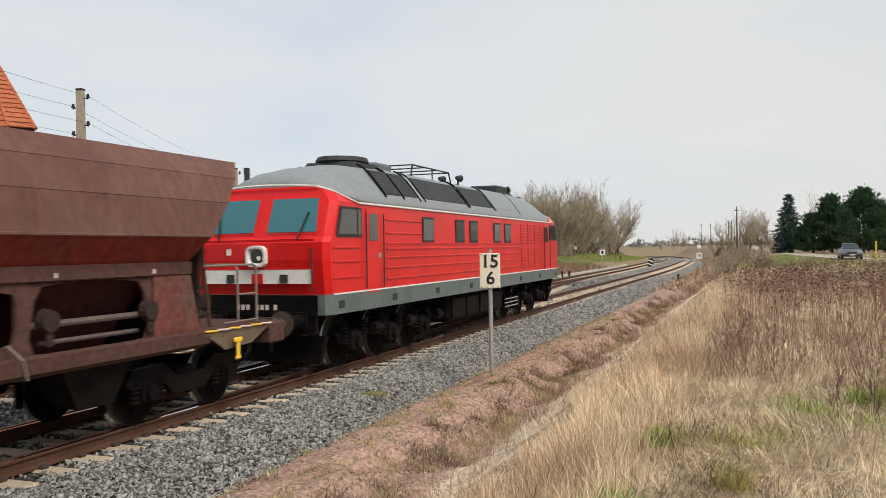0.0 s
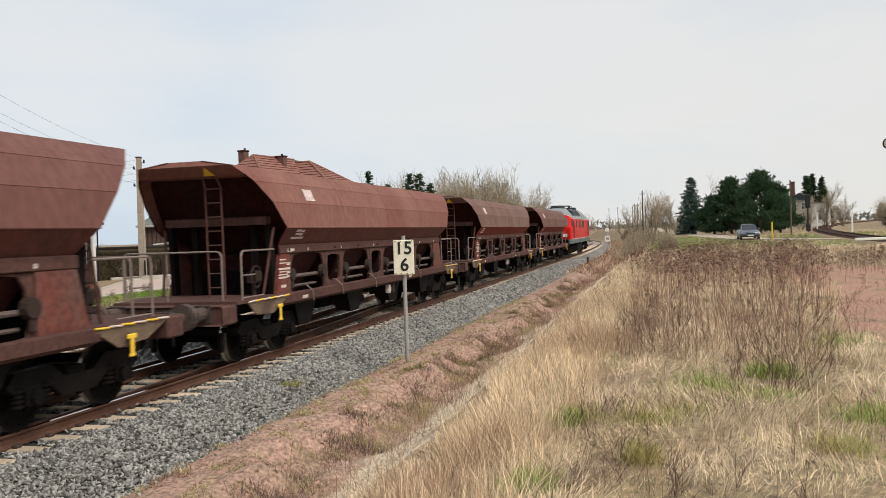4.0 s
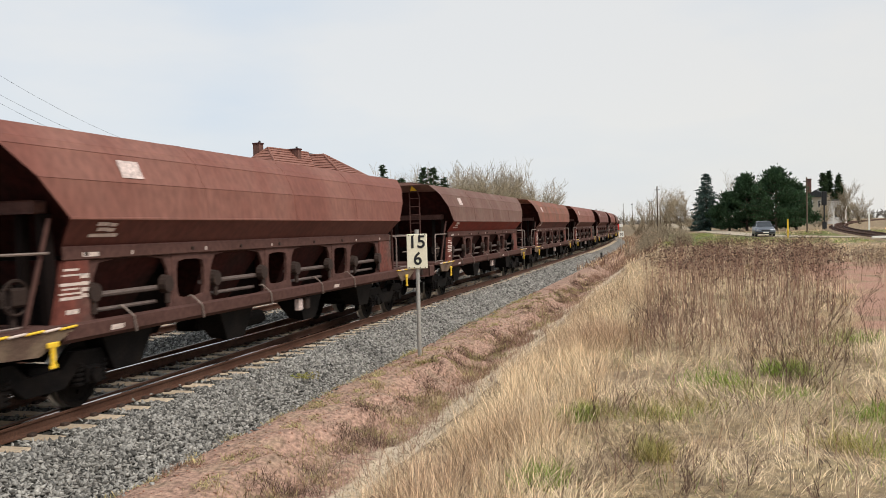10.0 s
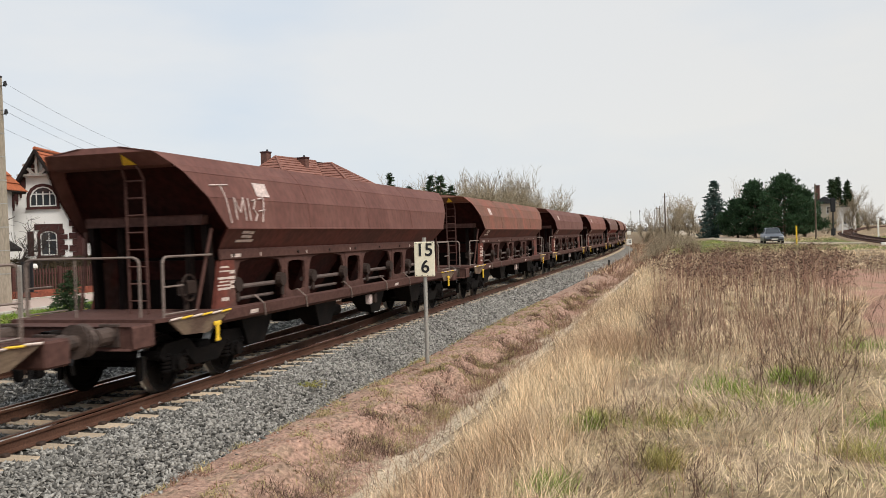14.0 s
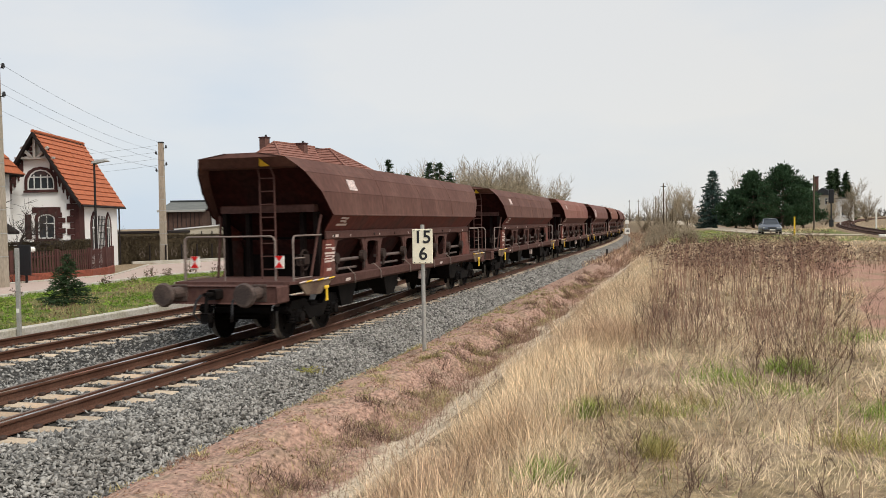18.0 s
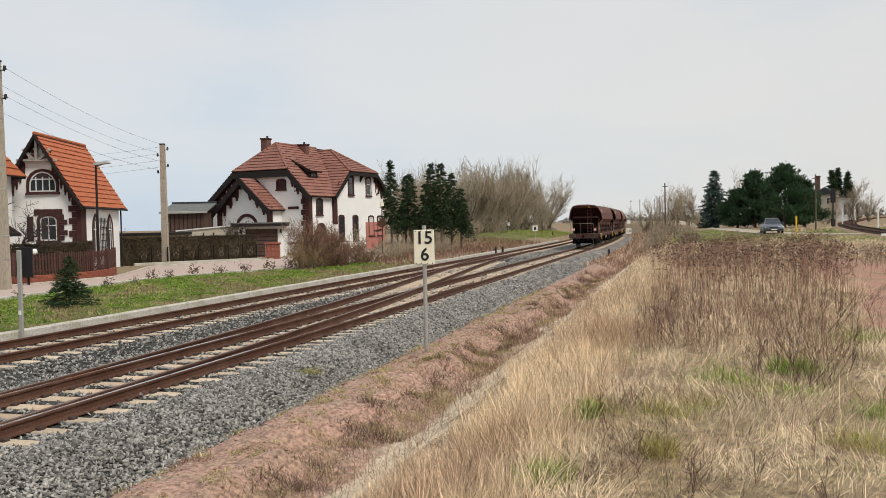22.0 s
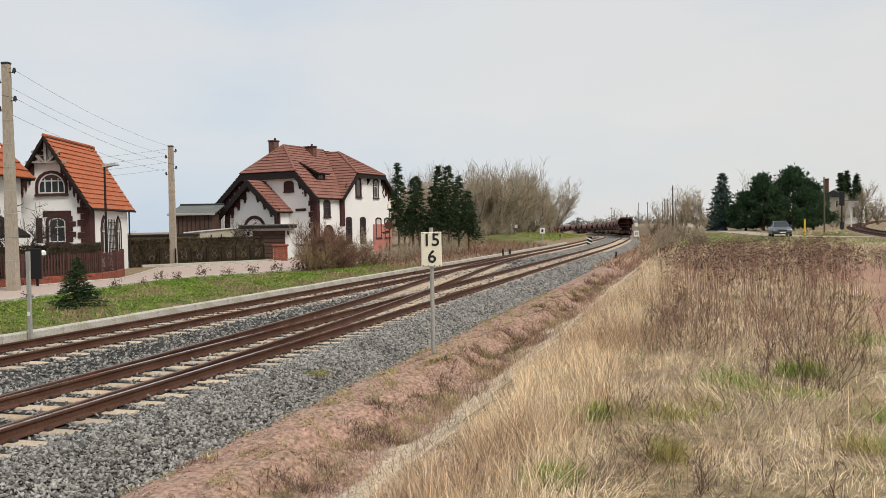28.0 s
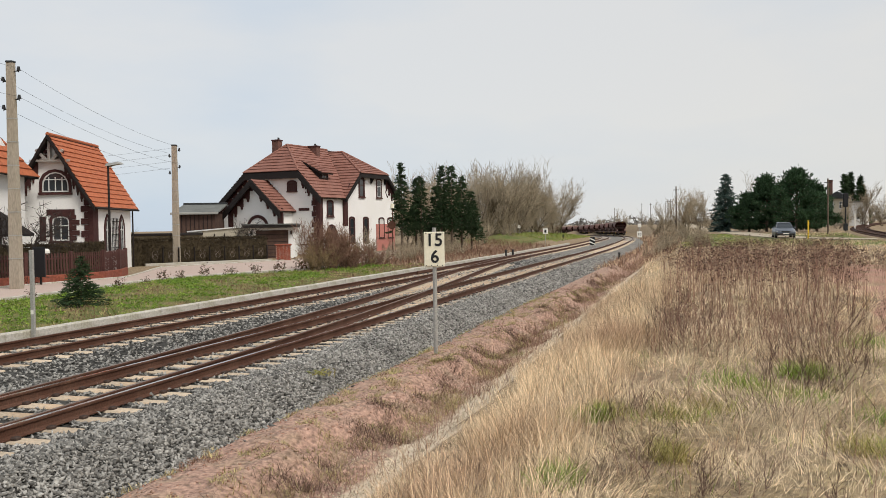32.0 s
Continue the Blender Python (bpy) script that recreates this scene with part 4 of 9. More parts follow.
        q.add([(0.3, d * (7.66 + o), 3.625), (0.54, d * (7.66 + o), 3.625), (0.42, d * (7.87 + o), 3.775), (0.3, d * 7.66, 3.62), (0.54, d * 7.66, 3.62), (0.42, d * 7.87, 3.77)], [(0, 1, 2), (3, 5, 4), (0, 3, 4, 1), (1, 4, 5, 2), (2, 5, 3, 0)])
        part("warning_triangle", q, M_YELLOW, w, "yellow warning triangle")
        buffers(w, d * 8.88, d)
        bogie(w, d * BOGIE_Y)
    # stencilled bars and plates
    for s in (-1, 1):
        n = 1 if s > 0 else -1
        def on_upper(y, z):
            hw = float(np.interp(z, [2.6, 3.1, 3.5, 3.8], [1.5, 1.44, 1.27, 1.0]))
            return (s * (hw + 0.012), y, z)
        y = -5.15 * n
        q = Geo().add([on_upper(y - 0.24, 3.17), on_upper(y + 0.24, 3.17), on_upper(y + 0.24, 3.42), on_upper(y - 0.24, 3.42)], [(0, 1, 2, 3)])
        part("owner_plate", q, M_CHALK, w, "small faded white plate")
        for dy, z, wd in ((-0.12, 2.5, 0.12), (0.1, 2.49, 0.08), (-0.06, 2.43, 0.12), (0.12, 2.42, 0.07), (0.02, 2.35, 0.3)):
            yy = -5.75 * n + dy
            hw = 1.2 + (z - 2.24) / 0.36 * 0.3 + 0.012
            q = Geo().add([(s * hw, yy - wd, z), (s * hw, yy + wd, z), (s * (hw + 0.037), yy + wd, z + 0.045), (s * (hw + 0.037), yy - wd, z + 0.045)], [(0, 1, 2, 3)])
            part("stencil_bar", q, M_LETTER, w)
        for k, (y, z, a, b) in enumerate(((-6.28, 1.93, 0.14, 0.014), (-6.24, 1.86, 0.2, 0.012), (-6.3, 1.74, 0.2, 0.02), (-6.3, 1.68, 0.16, 0.012), (-6.3, 1.62, 0.22, 0.012), (-6.3, 1.56, 0.2, 0.02), (-6.28, 1.38, 0.12, 0.03), (-6.02, 1.84, 0.08, 0.03), (-6.02, 1.74, 0.08, 0.025), (-6.02, 1.66, 0.08, 0.025), (-6.02, 1.58, 0.08, 0.025))):
            part("stencil_bar", Geo().box(s * 1.235, s * 1.239, y * n - a, y * n + a, z - b, z + b), M_LETTER, w)
        for y, a in ((-5.9, 0.16), (-5.0, 0.02), (-3.0, 0.02), (-0.6, 0.02), (3.9, 0.02), (5.6, 0.03)):
            part("stencil_bar", Geo().box(s * 1.25, s * 1.254, y * n - a, y * n + a, 2.09, 2.15), M_LETTER, w)
        for y in (-5.6, 2.2):
            part("stencil_bar", Geo().add([(s * 1.408, y * n - 0.14, 1.08), (s * 1.408, y * n + 0.14, 1.08), (s * 1.42, y * n + 0.14, 1.15), (s * 1.42, y * n - 0.14, 1.15)], [(0, 1, 2, 3)]), M_LETTER, w)
    return w


def locomotive():
    w = thing("diesel_locomotive", "bright red six-axle diesel locomotive with a grey roof", "locomotive")
    def outline(ye, hw, z, ch, hf):
        """Plan outline with angled corners: end at ye, half width hw, corner length ch, front half width hf."""
        return [(hw, -(ye - ch), z), (hw, ye - ch, z), (hf, ye, z), (-hf, ye, z), (-hw, ye - ch, z), (-hw, -(ye - ch), z), (-hf, -ye, z), (hf, -ye, z)]
    b = Geo()
    b.loft([outline(9.46, 1.475, 1.55, 0.13, 1.38), outline(9.54, 1.475, 2.2, 0.13, 1.38), outline(9.54, 1.475, 2.52, 0.13, 1.38), outline(9.46, 1.475, 2.62, 0.14, 1.37), outline(9.16, 1.47, 3.3, 0.16, 1.34)])
    part("body", b, M_RED, w, "glossy red body shell")
    for d in (-1, 1):
        f = Geo()
        f.loft([[(-1.34, d * 9.16, 3.3), (1.34, d * 9.16, 3.3), (1.47, d * 9.0, 3.3), (1.47, d * 8.2, 3.3), (-1.47, d * 8.2, 3.3), (-1.47, d * 9.0, 3.3)],
                [(-1.16, d * 9.07, 3.53), (1.16, d * 9.07, 3.53), (1.34, d * 8.9, 3.46), (1.42, d * 8.3, 3.36), (-1.42, d * 8.3, 3.36), (-1.34, d * 8.9, 3.46)],
                [(-0.8, d * 9.03, 3.62), (0.8, d * 9.03, 3.62), (0.9, d * 8.8, 3.6), (0.9, d * 8.4, 3.58), (-0.9, d * 8.4, 3.58), (-0.9, d * 8.8, 3.6)]])
        part("cab_brow", f, M_RED, w)
    sill = Geo()
    sill.loft([outline(9.48, 1.49, 1.17, 0.13, 1.39), outline(9.48, 1.49, 1.55, 0.13, 1.39)])
    part("sill", sill, M_LSILL, w, "grey lower sill band")
    # roof
    def arch(y, zt, edge, hw):
        pts = [(1.0, 0.0), (0.985, 0.1), (0.92, 0.26), (0.64, 0.78), (0.5, 0.91), (0.26, 0.98), (0.0, 1.0)]
        half = [(hw * a, y, edge + (zt - edge) * t) for a, t in pts]
        return half + [(-x, yy, z) for x, yy, z in half[-2::-1]]
    r = Geo()
    half = [arch(-9.04, 3.7, 3.58, 0.9), arch(-8.85, 3.84, 3.5, 1.16), arch(-8.4, 3.99, 3.38, 1.38), arch(-7.8, 4.11, 3.3, 1.46), arch(-7.0, 4.22, 3.28, 1.475), arch(-5, 4.3, 3.28, 1.475)]
    r.loft(half + [arch(0, 4.3, 3.28, 1.475)] + [[(x, -y, z) for x, y, z in q] for q in half[::-1]])
    smooth(part("roof", r, M_LGREY, w, "grey arched roof"))
    gut = Geo()
    for s in (-1, 1):
        gut.box(s * 1.47, s * 1.505, -8.2, 8.2, 3.27, 3.31, 0.008)
        for d in (-1, 1):
            gut.path([(s * 1.49, d * 8.2, 3.29), (s * 1.47, d * 8.45, 3.34), (s * 1.3, d * 8.9, 3.5), (s * 1.05, d * 9.1, 3.59), (s * 0.5, d * 9.12, 3.63), (0, d * 9.12, 3.64)], 0.02, 5)
    part("rain_gutter", gut, M_CREASE, w)
    def on_roof(x):
        a = abs(x) / 1.475
        t = np.interp(a, [0, 0.26, 0.5, 0.64, 0.92, 0.985, 1.0], [1.0, 0.98, 0.91, 0.78, 0.26, 0.1, 0.0])
        return 3.28 + 1.02 * float(t)
    # roof panels, vents and grilles along the slope
    for s in (-1, 1):
        for y0, y1, mt, nm in ((-6.6, -5.75, M_GRILLE, "roof_grille"), (-5.6, -4.75, M_GRILLE, "roof_grille"), (-4.3, -1.2, M_GRILLE, "roof_panel"), (-0.9, 1.3, M_GRILLE, "roof_panel"), (1.6, 4.2, M_LGREY, "roof_hatch")):
            g = Geo()
            x0, x1 = s * 0.93, s * 1.34
            if nm == "roof_grille":
                for k in range(7):
                    t0 = k / 7
                    xa, xb = x0 + (x1 - x0) * t0, x0 + (x1 - x0) * (t0 + 0.1)
                    g.loft([[(xa, y0, on_roof(xa) + 0.03), (xb, y0, on_roof(xb) + 0.03), (xb, y0, on_roof(xb)), (xa, y0, on_roof(xa))], [(xa, y1, on_roof(xa) + 0.03), (xb, y1, on_roof(xb) + 0.03), (xb, y1, on_roof(xb)), (xa, y1, on_roof(xa))]])
            secs = []
            for y in (y0, y1):
                xs = np.linspace(x0, x1, 5)
                secs.append([(x, y, on_roof(x) + 0.022) for x in xs] + [(x, y, on_roof(x) - 0.05) for x in xs[::-1]])
            g.loft(secs)
            part(nm, g, mt, w)
            for y in (y0 - 0.07, y1 + 0.07):
                e = Geo().path([(x, y, on_roof(x) + 0.02) for x in np.linspace(s * 0.7, s * 1.4, 5)], 0.025, 5)
                part("roof_rib", e, M_UNDER if nm != "roof_hatch" else M_LSILL, w)
    v = Geo()
    v.loft([[(-0.62, -6.75, 4.1), (0.62, -6.75, 4.1), (0.62, -5.2, 4.1), (-0.62, -5.2, 4.1)], [(-0.56, -6.6, 4.32), (0.56, -6.6, 4.32), (0.56, -5.35, 4.32), (-0.56, -5.35, 4.32)]])
    v.loft([[(r * math.cos(a) * 0.82, -5.97 + r * math.sin(a), z) for a in np.linspace(0, 2 * math.pi, 17)[:-1]] for r, z in ((0.62, 4.31), (0.72, 4.36), (0.66, 4.46))])
    part("fan_housing", v, M_GRILLE, w, "dark fan housing on the roof")
    v = Geo().box(-0.45, 0.45, -5.1, -4.2, 4.2, 4.44, 0.05)
    part("roof_box", v, M_LSILL, w)
    fr = Geo()
    for s in (-0.7, 0.7):
        fr.path([(s, -3.6, 4.15), (s, -3.5, 4.5), (s, -0.8, 4.5), (s, -0.6, 4.15)], 0.022, 5)
        fr.tube((s, -2.1, 4.15), (s, -2.1, 4.5), 0.018, n=5)
    for y in (-3.5, -2.6, -1.7, -0.8):
        fr.tube((-0.7, y, 4.5), (0.7, y, 4.5), 0.018, n=5)
    part("roof_frame", fr, M_GRILLE, w, "dark tubular roof frame")
    ex = Geo().box(-0.5, 0.5, 4.6, 5.9, 4.2, 4.52, 0.05)
    part("exhaust_box", ex, M_GRILLE, w)
    for x in (-0.28, 0.28):
        h = Geo()
        h.tube((x, 1.2, 4.28), (x, 1.2, 4.5), 0.03, n=6)
        h.tube((x, 1.05, 4.52), (x, 1.4, 4.52), 0.05, 0.11, n=10)
        part("horn", h, M_GRILLE, w)
    # sides: ribs, doors, windows, grilles
    for s in (-1, 1):
        for y0, y1, zs in ((-9.3, -8.15, (1.85, 2.15, 2.42)), (-6.9, -0.1, (1.75, 1.98, 2.2, 2.38, 2.5)), (0.2, 3.9, (1.75, 1.98, 2.2, 2.38, 2.5)), (-6.9, -4.9, (2.72, 3.0)), (7.3, 9.2, (1.85, 2.15, 2.42))):
            for z in zs:
                g = Geo().box(s * 1.475, s * 1.5, y0, y1, z - 0.018, z + 0.018, 0.008)
                part("side_rib", g, M_RED, w)
        for y in (-7.55, 7.55):
            g = Geo()
            g.box(s * 1.47, s * 1.492, y - 0.33, y + 0.33, 1.5, 3.2, 0.008)
            dr = part("cab_door", g, M_RED, w, "red cab door")
            g = Geo().box(s * 1.49, s * 1.5, y - 0.2, y + 0.2, 2.55, 3.1, 0.004)
            part("door_window", g, M_SIDEPANE, dr)
            for e in (-0.42, 0.42):
                part("hand_rail", Geo().tube((s * 1.53, y + e, 1.6), (s * 1.53, y + e, 3.1), 0.016, n=5), M_GRILLE, dr)
            g = Geo().box(s * 1.49, s * 1.52, y + 0.22, y + 0.3, 2.2, 2.3, 0.005)
            part("door_handle", g, M_GALV, dr)
        for y, wd in ((-4.45, 0.32), (-2.15, 0.3), (-1.0, 0.3), (1.25, 0.3), (2.4, 0.3)):
            g = Geo()
            g.box(s * 1.47, s * 1.498, y - wd - 0.05, y + wd + 0.05, 2.52, 3.12, 0.006)
            fr = part("window_frame", g, M_GRILLE, w)
            part("pane", Geo().box(s * 1.495, s * 1.503, y - wd, y + wd, 2.57, 3.07, 0.003), M_SIDEPANE, fr)
        for d in (-1, 1):
            g = Geo()
            g.prism([(d * 8.1, 2.62), (d * 9.16, 2.62), (d * 9.16, 2.74), (d * 9.0, 3.2), (d * 8.1, 3.2)], s * 1.47, s * 1.495, "x")
            fr = part("cab_side_window", g, M_GRILLE, w)
            g = Geo()
            g.prism([(d * 8.15, 2.67), (d * 9.1, 2.67), (d * 8.95, 3.15), (d * 8.15, 3.15)], s * 1.494, s * 1.502, "x")
            part("pane", g, M_SIDEPANE, fr)
            part("mullion", Geo().box(s * 1.5, s * 1.51, d * 8.3 - 0.015, d * 8.3 + 0.015, 2.65, 3.18), M_GRILLE, fr)
        for y0 in (4.35, 5.25, 6.15, 6.95):
            for z0 in (1.7, 2.5):
                g = Geo()
                for k in range(7):
                    z = z0 + 0.1 * k
                    g.box(s * 1.475, s * 1.5, y0 - 0.38, y0 + 0.38, z, z + 0.055, 0.006)
                part("side_louvre", g, M_RED, w)
        for y in (-9.0, -6.5, -3.9, -1.3, 1.3, 3.9, 6.5, 9.0):
            part("sill_socket", Geo().box(s * 1.485, s * 1.5, y - 0.12, y + 0.12, 1.28, 1.42, 0.005), M_GRILLE, w)
        part("sill_stripe", Geo().box(s * 1.485, s * 1.5, -9.3, 9.3, 1.535, 1.565), M_CREASE, w)
    # ends
    for d in (-1, 1):
        for s in (-1, 1):
            def front(x, z):
                return d * (9.46 - (z - 2.62) * 0.44 + 0.014)
            x0, x1 = s * 0.15, s * 1.2
            g = Geo()
            lo, hi = 2.72, 3.36
            g.loft([[(x0 - s * 0.03, front(0, lo - 0.04), lo - 0.04), (x1 + s * 0.03, front(0, lo - 0.04), lo - 0.04), (x1 - s * 0.05, front(0, hi + 0.04), hi + 0.04), (x0 - s * 0.03, front(0, hi + 0.04), hi + 0.04)],
                    [(x0 - s * 0.03, front(0, lo - 0.04) - d * 0.1, lo - 0.04), (x1 + s * 0.03, front(0, lo - 0.04) - d * 0.1, lo - 0.04), (x1 - s * 0.05, front(0, hi + 0.04) - d * 0.1, hi + 0.04), (x0 - s * 0.03, front(0, hi + 0.04) - d * 0.1, hi + 0.04)]])
            fr = part("windscreen_frame", g, M_RED, w)
            g = Geo()
            g.loft([[(x0, front(0, lo) + d * 0.012, lo), (x1, front(0, lo) + d * 0.012, lo), (x1 - s * 0.08, front(0, hi) + d * 0.012, hi), (x0, front(0, hi) + d * 0.012, hi)],
                    [(x0, front(0, lo) - d * 0.05, lo), (x1, front(0, lo) - d * 0.05, lo), (x1 - s * 0.08, front(0, hi) - d * 0.05, hi), (x0, front(0, hi) - d * 0.05, hi)]])
            part("windscreen", g, M_CABGLASS, fr, "tinted blue-green windscreen")
            g = Geo().tube((s * 0.85, front(0, 2.6) + d * 0.05, 2.58), (s * 0.98, front(0, 3.1) + d * 0.04, 3.1), 0.02, n=5)
            part("wiper", g, M_BLACK, fr)
        h = Geo()
        grid = [(math.cos(a), math.sin(a)) for a in np.linspace(0, 2 * math.pi, 21)[:-1]]
        sq = lambda r, y: [(r * c * (abs(c) ** 4 + abs(e) ** 4) ** -0.25, d * y, 2.27 + r * 0.92 * e * (abs(c) ** 4 + abs(e) ** 4) ** -0.25) for c, e in grid]
        h.loft([sq(0.23, 9.5), sq(0.21, 9.63), sq(0.17, 9.63), sq(0.13, 9.55)], cap=False)
        hl = part("headlight", h, M_CREASE, w, "rounded square white headlight housing")
        part("lamp_glass", Geo().tube((0, d * 9.545, 2.27), (0, d * 9.57, 2.27), 0.125, n=18), M_PANE, hl)
        part("lamp_bulb", Geo().tube((0.05, d * 9.57, 2.24), (0.05, d * 9.58, 2.24), 0.045, n=12), M_WHITE, hl)
        part("cab_lamp", Geo().box(-0.66, -0.58, d * 9.53, d * 9.56, 2.3, 2.42, 0.01), M_CREASE, w)
        part("front_crease", Geo().box(-1.2, 1.2, d * 9.5, d * 9.52, 2.56, 2.585, 0.005), M_RED, w)
        for x in (-1.18, 1.18):
            part("grab_rail", Geo().path([(x, d * 9.5, 1.62), (x, d * 9.58, 1.64), (x, d * 9.58, 2.4), (x, d * 9.5, 2.42)], 0.015, 5), M_GRILLE, w)
        part("roof_stack", Geo().tube((-0.75, d * 8.7, 3.6), (-0.75, d * 8.7, 4.05), 0.06, n=8), M_GRILLE, w)
        part("white_band", Geo().box(-1.15, 1.15, d * 9.530, d * 9.550, 1.76, 2.02, 0.005), M_CREASE, w, "white painted band")
        lg = Geo()
        lg.box(-0.12, 0.12, d * 9.548, d * 9.560, 1.76, 1.94, 0.003)
        part("emblem", lg, M_RED, w)
        part("lamp", Geo().box(-0.66, -0.5, d * 9.540, d * 9.570, 1.77, 1.93, 0.02), M_PANE, w)
        part("lamp", Geo().box(0.5, 0.66, d * 9.540, d * 9.570, 1.77, 1.93, 0.02), M_PANE, w)
        # Dark panel put in for the shade under the cab front.
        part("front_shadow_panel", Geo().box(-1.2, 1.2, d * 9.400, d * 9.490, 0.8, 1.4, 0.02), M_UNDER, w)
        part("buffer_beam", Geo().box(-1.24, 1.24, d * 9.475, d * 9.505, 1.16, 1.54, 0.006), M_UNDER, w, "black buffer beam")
        for q in (-0.5, -0.39, -0.28, -0.08, 0.03, 0.14, 0.32):
            part("number_bar", Geo().box(q, q + 0.07, d * 9.505, d * 9.515, 1.26, 1.36), M_LETTER, w)
        buffers(w, d * 9.530, d)
        pl = Geo()
        pl.prism([(-1.25, 0.75), (1.25, 0.75), (1.1, 0.25), (-1.1, 0.25)], d * 9.090, d * 9.240, "y")
        part("rail_guard", pl, M_UNDER, w)
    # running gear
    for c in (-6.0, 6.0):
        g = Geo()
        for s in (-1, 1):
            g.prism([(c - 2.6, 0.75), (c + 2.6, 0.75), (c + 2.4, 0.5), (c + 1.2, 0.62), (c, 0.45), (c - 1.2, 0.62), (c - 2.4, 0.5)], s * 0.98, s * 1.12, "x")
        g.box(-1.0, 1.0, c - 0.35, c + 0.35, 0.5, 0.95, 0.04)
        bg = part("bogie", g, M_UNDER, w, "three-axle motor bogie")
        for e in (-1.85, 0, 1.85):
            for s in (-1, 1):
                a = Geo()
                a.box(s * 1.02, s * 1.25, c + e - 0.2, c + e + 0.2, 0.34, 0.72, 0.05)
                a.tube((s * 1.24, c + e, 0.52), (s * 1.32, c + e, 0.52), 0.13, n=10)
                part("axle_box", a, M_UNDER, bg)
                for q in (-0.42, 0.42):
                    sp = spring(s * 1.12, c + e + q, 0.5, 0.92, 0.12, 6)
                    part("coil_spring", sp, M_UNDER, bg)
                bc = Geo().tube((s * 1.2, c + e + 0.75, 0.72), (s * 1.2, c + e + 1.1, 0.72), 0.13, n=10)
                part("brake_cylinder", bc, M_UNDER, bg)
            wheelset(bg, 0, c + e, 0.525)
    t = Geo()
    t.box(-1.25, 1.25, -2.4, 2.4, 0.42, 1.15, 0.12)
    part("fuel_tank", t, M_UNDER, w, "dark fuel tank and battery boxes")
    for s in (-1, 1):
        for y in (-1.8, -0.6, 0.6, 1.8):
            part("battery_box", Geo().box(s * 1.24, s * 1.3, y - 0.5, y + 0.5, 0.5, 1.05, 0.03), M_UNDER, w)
    for s in (-1, 1):
        for z in (0.5, 0.62, 0.74):
            part("pipe", Geo().tube((s * 1.33, 2.5, z), (s * 1.33, 4.0, z), 0.018, n=5), M_GALV, w)
    return w


loco = locomotive()
MOVING.append((loco, 13 * 19.04 + 19.6))
first = hopper_wagon()
wagon_list = [first] + [copy_thing(first, Matrix()) for k in range(13)]
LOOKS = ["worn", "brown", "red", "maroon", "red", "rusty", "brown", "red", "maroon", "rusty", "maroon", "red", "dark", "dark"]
TAGS = dict(worn="brown four-axle bulk hopper wagon with grimy lower sides", brown="brown four-axle bulk hopper wagon with dusty sloping sides", red="reddish four-axle bulk hopper wagon with faded paint", rusty="rusty orange-brown four-axle bulk hopper wagon with patched paint", maroon="maroon four-axle bulk hopper wagon with shade-darkened lower sides", dark="dark brown grimy four-axle bulk hopper wagon")
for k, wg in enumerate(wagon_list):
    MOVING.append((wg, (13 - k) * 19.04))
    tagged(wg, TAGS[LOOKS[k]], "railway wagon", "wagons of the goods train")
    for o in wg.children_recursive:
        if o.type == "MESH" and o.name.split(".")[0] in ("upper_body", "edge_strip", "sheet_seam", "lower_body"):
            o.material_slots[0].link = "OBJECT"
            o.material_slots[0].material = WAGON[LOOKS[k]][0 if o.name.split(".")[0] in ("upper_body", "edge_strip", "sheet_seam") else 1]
        if o.name.split(".")[0] == "wheelset" and k:
            WHEELS.append((o, 0.0, o.location.y, WHEEL_R))


def chalk_writing(wagon):
    """The chalked characters TM137, drawn as strokes on the sloping sheets."""
    def on(y, z):
        return (float(np.interp(z, [2.6, 3.1, 3.5, 3.8], [1.5, 1.44, 1.27, 1.0])) + 0.012, y, z)
    marks = {"T": [[(-6.9, 3.3), (-6.3, 3.34)], [(-6.56, 3.32), (-6.44, 2.68)]],
             "M": [[(-6.24, 2.74), (-6.27, 3.12), (-6.1, 2.86), (-5.95, 3.13), (-5.92, 2.72)]],
             "1": [[(-5.79, 3.12), (-5.77, 2.72)]],
             "3": [[(-5.66, 3.08), (-5.52, 3.1), (-5.62, 2.93), (-5.5, 2.84), (-5.6, 2.72)]],
             "7": [[(-5.42, 3.12), (-5.18, 3.15), (-5.34, 2.7)], [(-5.44, 2.9), (-5.2, 2.93)]]}
    for strokes in marks.values():
        g = Geo()
        for line in strokes:
            for p, q in zip(line, line[1:]):
                for i in range(4):
                    u, v = [(p[0] + (q[0] - p[0]) * t, p[1] + (q[1] - p[1]) * t) for t in (i / 4, (i + 1) / 4)]
                    g.tube(on(*u), on(*v), 0.013, n=5)
        part("chalk_mark", g, M_CHALK, wagon, "white chalk character")


chalk_writing(wagon_list[10])
for s in (-1, 1):
    tl = Geo()
    tl.box(s * 0.97 - 0.1, s * 0.97 + 0.1, -8.17, -8.14, 1.5, 1.76, 0.004)
    tp = part("tail_plate", tl, M_WHITE, wagon_list[-1], "white tail plate with red wedges")
    rd = Geo()
    for q in (-1, 1):
        rd.prism([(s * 0.97 - 0.09, 1.64 + q * 0.12), (s * 0.97 + 0.09, 1.64 + q * 0.12), (s * 0.97, 1.645 + q * 0.005)], -8.182, -8.172, "y")
    part("red_wedge", rd, M_RED, tp)


